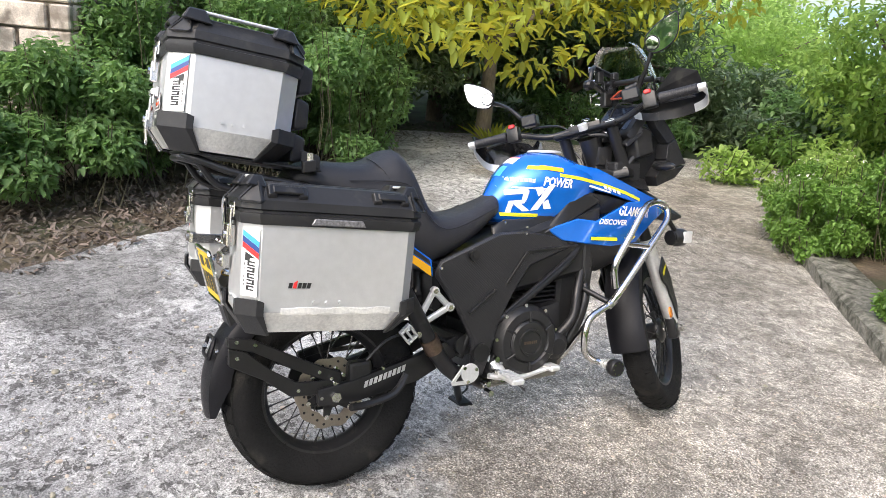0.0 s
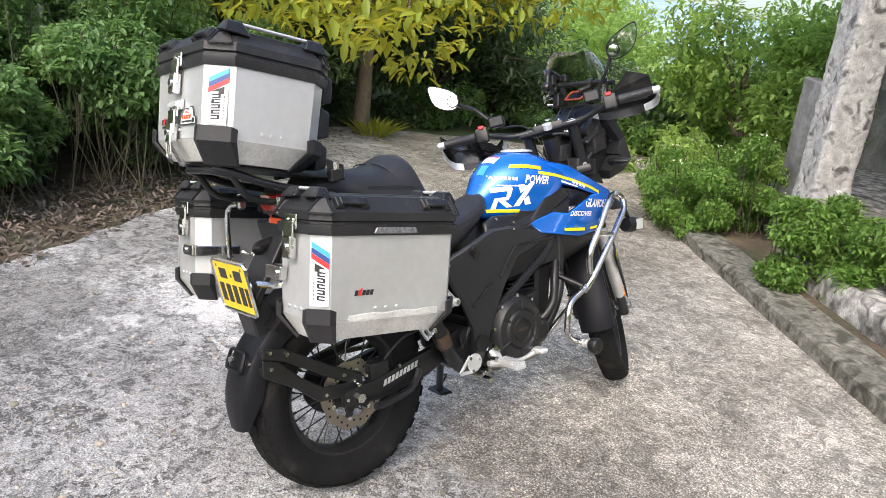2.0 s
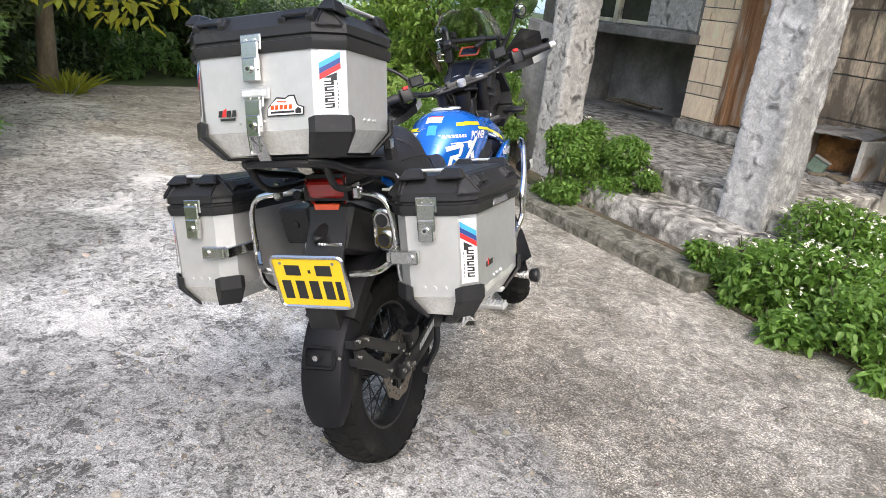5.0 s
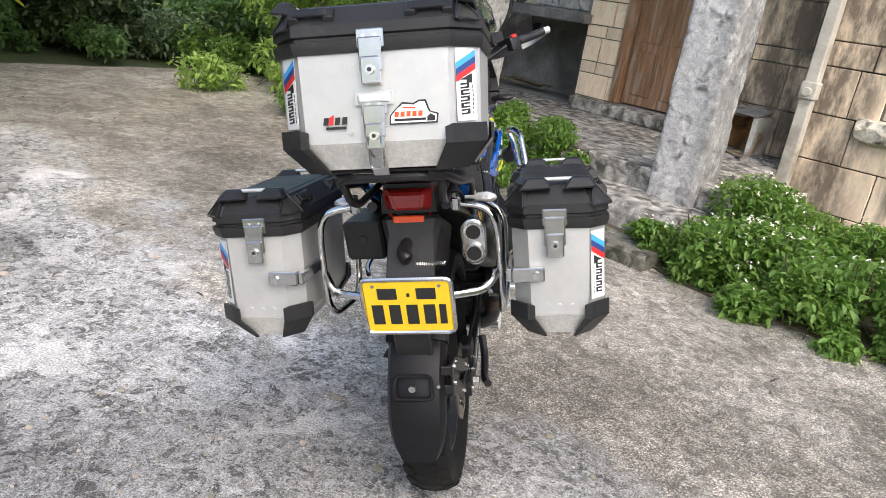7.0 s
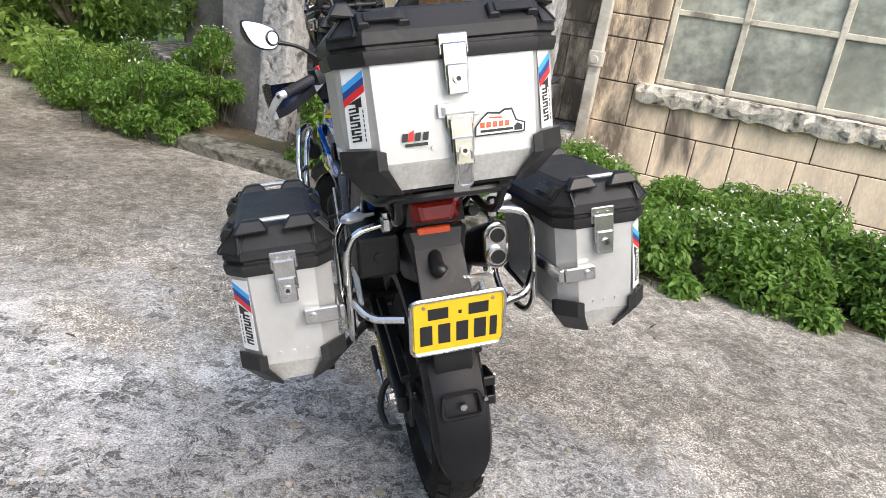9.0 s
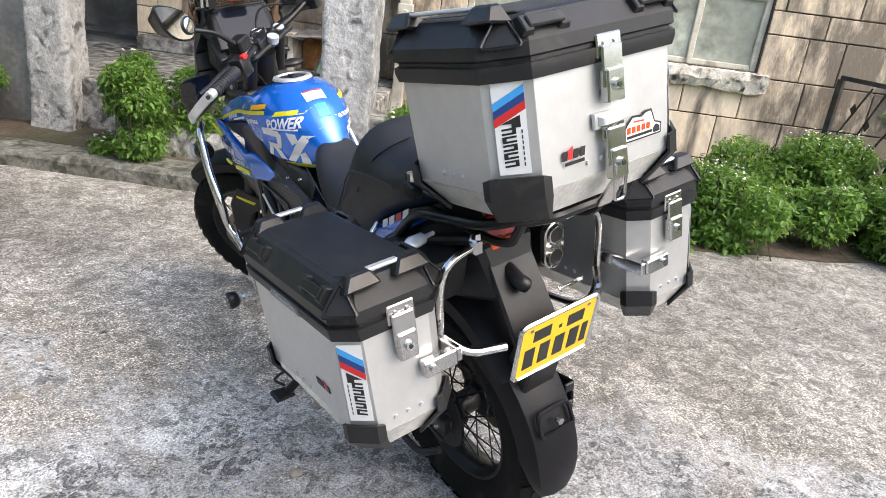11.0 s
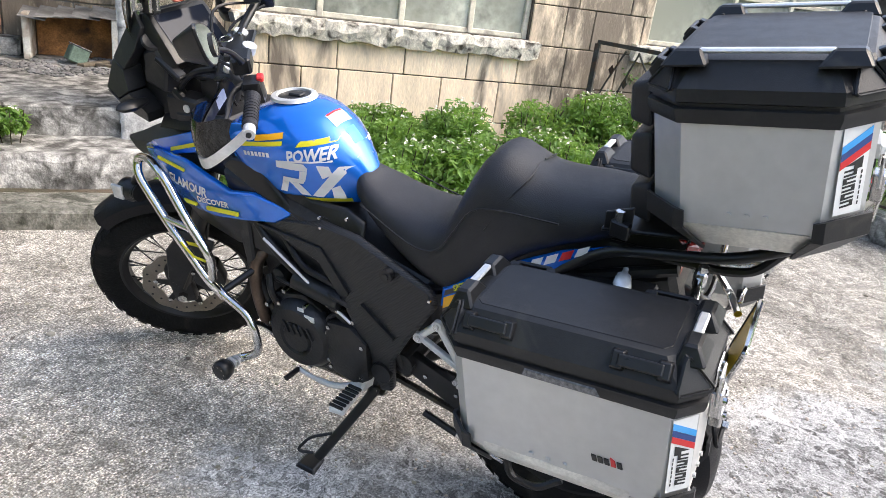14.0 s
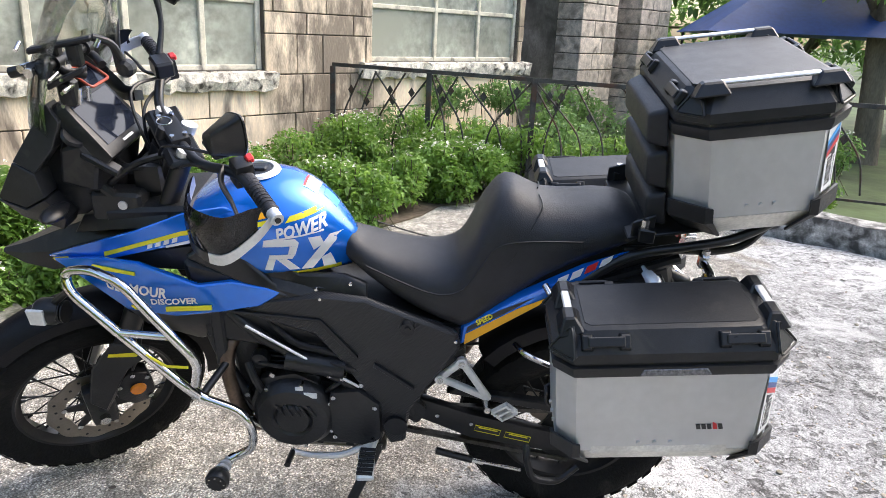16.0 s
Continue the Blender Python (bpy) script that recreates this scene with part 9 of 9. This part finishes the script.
# folded phone clamp on the left end of the bar: two jaws, hinge blocks, thumb screws and a ball joint
jaw = P("phone_clamp", hexa([(-0.150, 1.340, 1.425), (-0.120, 1.345, 1.425), (-0.080, 1.215, 1.452), (-0.108, 1.210, 1.452)], [(-0.150, 1.340, 1.440), (-0.120, 1.345, 1.440), (-0.080, 1.215, 1.464), (-0.108, 1.210, 1.464)], 0.004), M_BLK, "black folding phone clamp with silver screws", 30)
part("lower_jaw", hexa([(-0.145, 1.315, 1.345), (-0.115, 1.320, 1.345), (-0.100, 1.235, 1.385), (-0.128, 1.230, 1.385)], [(-0.145, 1.315, 1.360), (-0.115, 1.320, 1.360), (-0.100, 1.235, 1.398), (-0.128, 1.230, 1.398)], 0.003), M_BLK, jaw)
for x0, y0, z0, d_ in ((-0.150, 1.300, 1.370, 0.040), (-0.118, 1.240, 1.395, 0.050), (-0.095, 1.300, 1.410, 0.030)):
    part("hinge_block", bx(x0, x0 + 0.026, y0, y0 + 0.030, z0, z0 + d_, 0.004), M_BLK, jaw)
for p0, p1, r_ in (((-0.165, 1.352, 1.398), (-0.135, 1.345, 1.398), 0.010), ((-0.160, 1.298, 1.372), (-0.130, 1.290, 1.384), 0.0055), ((-0.158, 1.268, 1.350), (-0.128, 1.262, 1.358), 0.0055), ((-0.150, 1.250, 1.405), (-0.120, 1.262, 1.412), 0.006), ((-0.142, 1.246, 1.318), (-0.142, 1.240, 1.352), 0.005), ((-0.128, 1.232, 1.322), (-0.128, 1.228, 1.354), 0.005), ((-0.150, 1.362, 1.435), (-0.122, 1.366, 1.446), 0.005), ((-0.104, 1.205, 1.440), (-0.098, 1.196, 1.456), 0.006)):
    part("thumb_screw", cyl(p0, p1, r_, 10), M_STEEL, jaw, smooth=30)
part("ball_arm", tube(smooth_path([(-0.092, 1.215, 1.458), (-0.070, 1.185, 1.440), (-0.062, 1.172, 1.405), (-0.060, 1.166, 1.385)], 4), 0.009, 9), M_BLK, jaw, smooth=40)
part("ball_knob", lathe([(-0.020, 0.0), (-0.020, 0.014), (-0.010, 0.021), (0.010, 0.021), (0.020, 0.014), (0.020, 0.0)], 10, "x", (-0.060, 1.164, 1.382)), M_BLK, jaw)
part("side_arm", tube([(-0.150, 1.385, 1.385), (-0.148, 1.345, 1.395), (-0.120, 1.325, 1.400)], 0.013, 9), M_BLK, jaw, smooth=40)

# ---- luggage cases ----
def chamfer_rect(a, b_, c, z):
    return [(-a + c, -b_, z), (a - c, -b_, z), (a, -b_ + c, z), (a, b_ - c, z), (a - c, b_, z), (-a + c, b_, z), (-a, b_ - c, z), (-a, -b_ + c, z)]


def luggage(name, label, A, B, hb, M, group, c=0.05, keel=0.055, inset=0.045):
    """An aluminium case with chamfered corners: long axis x, short axis y, bottom at z 0."""
    t = thing(name, label, "luggage case", group, M)
    body = part("body", loft([chamfer_rect(A - inset, B - inset, c * 0.8, 0.0), chamfer_rect(A - 0.006, B - 0.006, c, keel), chamfer_rect(A - 0.004, B - 0.004, c, keel + 0.002), chamfer_rect(A, B, c, hb)]), M_CASE, t, "brushed aluminium case body", 12)
    part("keel_strip", loft([chamfer_rect(A - inset + 0.001, B - inset + 0.001, c * 0.8, -0.002), chamfer_rect(A - 0.0035, B - 0.0035, c, keel)]), M_KEEL, t, "worn lower edge")
    lid = part("lid", loft([chamfer_rect(A + 0.006, B + 0.006, c, hb - 0.004), chamfer_rect(A + 0.010, B + 0.010, c, hb + 0.012), chamfer_rect(A + 0.010, B + 0.010, c, hb + 0.022), chamfer_rect(A + 0.003, B + 0.003, c, hb + 0.024), chamfer_rect(A + 0.003, B + 0.003, c, hb + 0.030), chamfer_rect(A + 0.009, B + 0.009, c, hb + 0.034), chamfer_rect(A + 0.008, B + 0.008, c, hb + 0.056), chamfer_rect(A - 0.030, B - 0.024, c * 0.8, hb + 0.096), chamfer_rect(A - 0.040, B - 0.034, c * 0.8, hb + 0.100)]), M_BLKT, t, "black plastic lid", 20)
    part("lid_panel", prism([(x, y) for x, y, z in chamfer_rect(A - 0.058, B - 0.036, 0.012, 0)], "z", hb + 0.098, hb + 0.1015, 0.001), M_BLKT, lid)
    for sx in (-1, 1):
        # carrying bar on the short sides
        x = sx * (A - 0.028)
        bar = part("lid_bar", bx(min(x - 0.009, x + 0.009), max(x - 0.009, x + 0.009), -B + 0.075, B - 0.075, hb + 0.108, hb + 0.116, 0.003), M_CAST, lid, "silver lid bar", 30)
        for sy in (-1, 1):
            y = sy * (B - 0.060)
            part("bar_foot", hexa([(x - 0.030, y - 0.040, hb + 0.092), (x + 0.026, y - 0.040, hb + 0.084), (x + 0.026, y + 0.040, hb + 0.078), (x - 0.030, y + 0.040, hb + 0.090)], [(x - 0.012, y - 0.026, hb + 0.117), (x + 0.012, y - 0.026, hb + 0.117), (x + 0.012, y + 0.018, hb + 0.117), (x - 0.012, y + 0.018, hb + 0.117)], 0.004), M_BLK, lid)
            # triangular corner buffer
            cx, cy = sx * (A - c * 0.5 + 0.006), sy * (B - c * 0.5 + 0.006)
            d = Vector((sx, sy, 0)).normalized()
            e = Vector((-d.y, d.x, 0))
            o = Vector((cx, cy, 0))
            base = [o + e * 0.036 + Vector((0, 0, hb + 0.050)), o - e * 0.036 + Vector((0, 0, hb + 0.050)), o - d * 0.034 + Vector((0, 0, hb + 0.106))]
            part("corner_buffer", hexa([p - d * 0.012 for p in base], [p + d * 0.010 for p in base], 0.004), M_BLKT, lid, "", 30)
            rim = [p + d * 0.012 for p in base]
            part("buffer_rim", tube(corner_path(rim, 0.012, 3, closed=True), 0.0028, 5, closed=True), M_BLK, lid)
            # bottom corner bracket
            p0 = [(sx * (A - c - 0.016), sy * B), (sx * (A - c), sy * B), (sx * A, sy * (B - c)), (sx * A, sy * (B - c - 0.016))]
            w0 = [Vector((x_, y_, keel + 0.028)) for x_, y_ in p0]
            w0[1].z, w0[2].z = keel + 0.034, keel + 0.034
            lo = [Vector((x_ * 1.0 - sx * inset * 0.98, y_ - sy * inset * 0.98, -0.006)) for x_, y_ in p0]
            lo[0] += Vector((sx * 0.012, 0, 0))
            lo[3] += Vector((0, sy * 0.012, 0))
            md = [Vector((x_, y_, keel - 0.004)) for x_, y_ in p0]
            outw = Vector((sx, sy, 0)).normalized() * 0.005
            bmc = bmesh.new()
            R_ = [[bmc.verts.new(p + outw) for p in row] for row in (w0, md, lo)]
            for U_, W_ in zip(R_, R_[1:]):
                for j in range(3):
                    bmc.faces.new((U_[j], U_[j + 1], W_[j + 1], W_[j]))
            bmesh.ops.recalc_face_normals(bmc, faces=bmc.faces)
            bmesh.ops.solidify(bmc, geom=bmc.faces[:], thickness=-0.006)
            part("corner_bracket", bmc, M_BLKT, t, "black plastic corner bracket", 20)
            bo = Vector((sx * (A - c - 0.004), sy * (B + 0.004), keel + 0.012))
            part("bracket_screw", cyl(bo, bo + Vector((0, sy * 0.005, 0)), 0.005, 8), M_BLK, t)
        # loop handles along the long sides
    for sy in (-1, 1):
        for sx in (-1, 1):
            # strap lugs standing off the sloping edge of the lid
            o, t_, n_ = Vector((sx * (A - 0.098), sy * (B - 0.008), hb + 0.077)), Vector((0, -sy * 0.62, 0.78)), Vector((0, sy * 0.78, 0.62))
            ex = Vector((1, 0, 0))

            def lug_block(x0, x1, h, d0, d1, k, bm=None):
                return hexa([o + ex * x + t_ * q + n_ * d0 for x, q in ((x0, -h), (x1, -h), (x1, h), (x0, h))], [o + ex * ((x0 + x1) / 2 + (x - (x0 + x1) / 2) * k) + t_ * q * k + n_ * d1 for x, q in ((x0, -h), (x1, -h), (x1, h), (x0, h))], 0.002, bm)
            lug = lug_block(-0.040, 0.040, 0.011, 0.007, 0.015, 0.94)
            lug_block(-0.052, -0.026, 0.019, -0.003, 0.011, 0.75, lug)
            lug_block(0.026, 0.052, 0.019, -0.003, 0.011, 0.75, lug)
            part("lid_lug", lug, M_BLK, lid)
        for i in range(3):
            x = -0.035 + i * 0.035
            part("rivet", cyl((x + sy * 0.02, sy * (B - 0.008), keel + 0.026), (x + sy * 0.02, sy * (B + 0.002), keel + 0.026), 0.005, 8), M_CASE, t)
    for sx in (-1, 1):
        for i in range(3):
            y = -0.03 + i * 0.03
            part("rivet", cyl((sx * (A - 0.008), y, keel + 0.026), (sx * (A + 0.002), y, keel + 0.026), 0.005, 8), M_CASE, t)
    return t


def sticker(parent, o, u, n, w, h):
    """Tall white corner sticker with three slanted colour bands and a dark mark; o its middle, u across, n outward."""
    o, u, n = Vector(o), Vector(u).normalized(), Vector(n).normalized()
    v = n.cross(u)
    if v.z < 0:
        v = -v

    def q(pts, d, nm, mat):
        part(nm, hexa([o + u * a + v * b_ + n * d for a, b_ in pts], [o + u * a + v * b_ + n * (d + 0.0006) for a, b_ in pts]), mat, parent)
    q([(-w, -h), (w, -h), (w, h), (-w, h)], 0.0012, "sticker", M_WHITE)
    for i, mt in enumerate((M_LBLUE, M_DBLUE, M_RED)):
        z = h * (0.94 - 0.17 * i)
        q([(-w, z - 0.042), (w, z - 0.014), (w, z), (-w, z - 0.028)], 0.0022 + i * 0.0001, "colour_band", mt)
    # a row of bold dark block shapes runs down the strip, with a fine line beside it
    q([(-w * 0.62, h * 0.12), (w * 0.62, h * 0.30), (w * 0.62, h * 0.04), (w * 0.05, h * 0.04), (w * 0.05, h * 0.12)], 0.0022, "dark_mark", M_INK)
    z1, st = h * 0.02, h * 0.178
    for i in range(5):
        z = z1 - i * st
        for a0, a1, b0, b1 in ((-0.60, 0.30, 0.0, -0.045), (-0.60, 0.30, -0.100, -0.145), ((-0.60, -0.34, -0.03, -0.12) if i % 2 else (0.06, 0.30, -0.03, -0.12))):
            q([(w * a0, z + h * b1), (w * a1, z + h * b1 + 0.002), (w * a1, z + h * b0 + 0.002), (w * a0, z + h * b0)], 0.0022 + 0.0001 * (b0 < -0.02), "dark_bar", M_INK)
    for i in range(7):
        z = -h * (0.02 + 0.12 * i)
        q([(w * 0.62, z - h * 0.08), (w * 0.70, z - h * 0.08), (w * 0.70, z), (w * 0.62, z)], 0.0022, "fine_bar", M_INK)


def latch(parent, o, u, n, sz=1.0):
    """A folded steel hasp with a lock; o where its top sits, u across, n outward."""
    o, u, n = Vector(o), Vector(u).normalized(), Vector(n).normalized()
    v = Vector((0, 0, 1))

    def block(a0, a1, b0, b1, d0, d1, nm, mat, bev=0.003):
        p = [o + u * a + v * b_ for a, b_ in ((a0 * sz, b0 * sz), (a1 * sz, b0 * sz), (a1 * sz, b1 * sz), (a0 * sz, b1 * sz))]
        return part(nm, hexa([x + n * d0 for x in p], [x + n * d1 for x in p], bev), mat, parent, smooth=30)
    block(-0.030, 0.030, 0.010, 0.050, 0.008, 0.013, "latch_hook", M_STEEL)
    block(-0.025, 0.025, -0.040, 0.032, 0.013, 0.020, "latch_lever", M_STEEL)
    block(-0.021, 0.021, -0.066, -0.008, 0.004, 0.025, "latch_body", M_STEEL)
    c = o + v * (-0.036 * sz) + n * 0.025
    part("lock_barrel", tube([c, c + n * 0.006], 0.010 * sz, 16), M_CHROME, parent, smooth=30)
    part("key_slot", tube([c + n * 0.006, c + n * 0.007], 0.005 * sz, 8), M_INK, parent)
    for a in (-0.013, 0.013):
        r = o + u * a * sz + v * 0.035 * sz + n * 0.013
        part("latch_rivet", tube([r, r + n * 0.003], 0.004, 8), M_CHROME, parent)


# top case: bars on the sides, back to the rear
TCM = LEAN_M @ pose(0, -0.318, 1.108, -9, 0, 0)
top_case = luggage("top_case", "brushed aluminium top box with black plastic lid and corners", 0.226, 0.180, 0.252, TCM, "luggage cases", c=0.062, keel=0.055)
for sx in (-1, 1):
    n_ = Vector((sx, -1, 0)).normalized()
    sticker(top_case, (sx * (0.226 - 0.031), -0.180 + 0.031, 0.170), Vector((1, sx, 0)), n_, 0.027, 0.077)
latch(top_case, (0, -0.180, 0.245), (1, 0, 0), (0, -1, 0))
latch(top_case, (0, -0.180, 0.105), (1, 0, 0), (0, -1, 0), 0.95)
part("hasp", tube(corner_path([(-0.014, -0.205, 0.07), (-0.014, -0.195, 0.0), (0.014, -0.195, 0.0), (0.014, -0.205, 0.07)], 0.01), 0.003, 6), M_STEEL, top_case)
part("hook_plate", hexa([(-0.018, -0.20, 0.05), (0.018, -0.20, 0.05), (0.018, -0.150, -0.012), (-0.018, -0.150, -0.012)], [(-0.018, -0.204, 0.05), (0.018, -0.204, 0.05), (0.018, -0.158, -0.018), (-0.018, -0.158, -0.018)], 0.002), M_STEEL, top_case)
part("reflector", hexa([(-0.036, -0.188, 0.140), (0.036, -0.188, 0.140), (0.036, -0.188, 0.160), (-0.036, -0.188, 0.160)], [(-0.030, -0.200, 0.143), (0.030, -0.200, 0.143), (0.030, -0.200, 0.157), (-0.030, -0.200, 0.157)], 0.002), M_CLEAR, top_case, "clear reflector")
part("reflector_base", bx(-0.042, 0.042, -0.1885, -0.1805, 0.136, 0.164, 0.001), M_CASE, top_case)
# graphic stickers as plain shapes
def graphic(parent, pts, y, mat, nm):
    part(nm, prism(pts, "y", y - 0.0012, y - 0.0004), mat, parent)
gy = -0.1802
graphic(top_case, [(0.030, 0.092), (0.135, 0.092), (0.138, 0.112), (0.120, 0.118), (0.112, 0.142), (0.095, 0.142), (0.085, 0.136), (0.060, 0.139), (0.045, 0.126), (0.032, 0.112)], gy - 0.0005, M_INK, "sticker_edge")
graphic(top_case, [(0.033, 0.095), (0.132, 0.095), (0.134, 0.110), (0.117, 0.116), (0.109, 0.138), (0.096, 0.138), (0.085, 0.132), (0.061, 0.135), (0.047, 0.124), (0.035, 0.111)], gy - 0.0014, M_WHITE, "sticker")
for i in range(5):
    graphic(top_case, [(0.042 + i * 0.013, 0.108), (0.051 + i * 0.013, 0.108), (0.052 + i * 0.013, 0.119), (0.043 + i * 0.013, 0.119)], gy - 0.0024, M_REFL, "orange_bar")
graphic(top_case, [(0.060, 0.126), (0.09, 0.124), (0.088, 0.127), (0.062, 0.129)], gy - 0.0024, M_REFL, "orange_bar")
graphic(top_case, [(0.042, 0.099), (0.11, 0.099), (0.11, 0.104), (0.042, 0.104)], gy - 0.0024, M_INK, "dark_bar")
graphic(top_case, [(0.113, 0.097), (0.130, 0.097), (0.130, 0.107), (0.121, 0.112), (0.113, 0.106)], gy - 0.0024, M_INK, "dark_bar")
for i, (x, mt) in enumerate(((-0.118, M_INK), (-0.106, M_RED), (-0.092, M_INK), (-0.076, M_INK))):
    graphic(top_case, [(x, 0.098), (x + 0.011, 0.098), (x + 0.014, 0.114 + 0.006 * (i == 1)), (x + 0.003, 0.114)], gy - 0.0006, mt, "dark_bar" if mt is M_INK else "red_bar")
graphic(top_case, [(-0.112, 0.088), (-0.066, 0.088), (-0.066, 0.094), (-0.112, 0.094)], gy - 0.0006, M_INK, "dark_bar")
# back rest pad on the front of the box
for i, (z0, z1) in enumerate(((0.005, 0.095), (0.10, 0.20), (0.205, 0.30))):
    part("backrest_pad", hexa([(-0.15, 0.188, z0), (0.15, 0.188, z0), (0.15, 0.188, z1), (-0.15, 0.188, z1)], [(-0.135, 0.235, z0 + 0.012), (0.135, 0.235, z0 + 0.012), (0.135, 0.232, z1 - 0.012), (-0.135, 0.232, z1 - 0.012)], 0.012, seg=3), M_SEAT, top_case, "black padded back rest", 40)

# side cases: long axis along the motorcycle
for s in (1, -1):
    pm = LEAN_M @ pose(s * 0.387, -0.132 if s > 0 else -0.120, 0.640, -5.6, 0, 0) @ pose(0, 0, 0, 0, 0, 90)
    pc = luggage("side_case", "brushed aluminium pannier with black plastic lid and corners", 0.238, 0.113, 0.280, pm, "luggage cases", c=0.040, keel=0.055, inset=0.040)
    # local x: forward, local y: left; the outer side is y = -s
    oy = -s
    sticker(pc, (-0.238 + 0.020, oy * (0.113 - 0.020), 0.180), Vector((-1, 1, 0)) if s > 0 else Vector((1, 1, 0)), Vector((-1, oy, 0)), 0.0235, 0.085)
    latch(pc, (-0.238, s * 0.008, 0.275), (0, 1, 0), (-1, 0, 0))
    lk = Vector((-0.246, s * 0.075, 0.165))
    part("side_latch", bx(-0.262, -0.240, min(s * 0.035, s * 0.113), max(s * 0.035, s * 0.113), 0.148, 0.184, 0.003), M_STEEL, pc, "steel side latch", 30)
    part("side_latch_hook", bx(-0.258, -0.10, min(s * 0.1135, s * 0.128), max(s * 0.1135, s * 0.128), 0.150, 0.182, 0.003), M_STEEL, pc, "", 30)
    part("lock_barrel", cyl((-0.262, s * 0.055, 0.166), (-0.268, s * 0.055, 0.166), 0.009, 14), M_CHROME, pc, smooth=30)
    part("lid_reflector", hexa([(-0.080, oy * 0.1225, 0.280), (0.070, oy * 0.1225, 0.280), (0.062, oy * 0.1225, 0.298), (-0.070, oy * 0.1225, 0.298)], [(-0.077, oy * 0.1262, 0.282), (0.067, oy * 0.1262, 0.282), (0.060, oy * 0.1262, 0.296), (-0.067, oy * 0.1262, 0.296)], 0.001), M_GREYLENS, pc, "grey side reflector strip")
    part("worn_edge", loft([[(x, oy * (0.1085 + dy), 0.060 + dz) for dy, dz in ((0.0, -0.012), (0.0018, -0.008 - 0.003 * math.sin(x * 90)), (0.0018, 0.006 + 0.003 * math.sin(x * 61)), (0.0, 0.010))] for x in [-0.14 + 0.0125 * i for i in range(25)]]), M_KEEL, pc, "scuffed bare metal lower edge")
    for i, mt in enumerate((M_INK, M_RED, M_INK, M_INK, M_INK)):
        x = -0.125 + i * 0.012
        part("logo_bar", hexa([(x, oy * 0.1095, 0.118), (x + 0.009, oy * 0.1095, 0.118), (x + 0.012, oy * 0.110, 0.132 + 0.006 * (i == 1)), (x + 0.003, oy * 0.110, 0.132)], [(x, oy * 0.1125, 0.118), (x + 0.009, oy * 0.1125, 0.118), (x + 0.012, oy * 0.1125, 0.132 + 0.006 * (i == 1)), (x + 0.003, oy * 0.1125, 0.132)]), mt, pc)
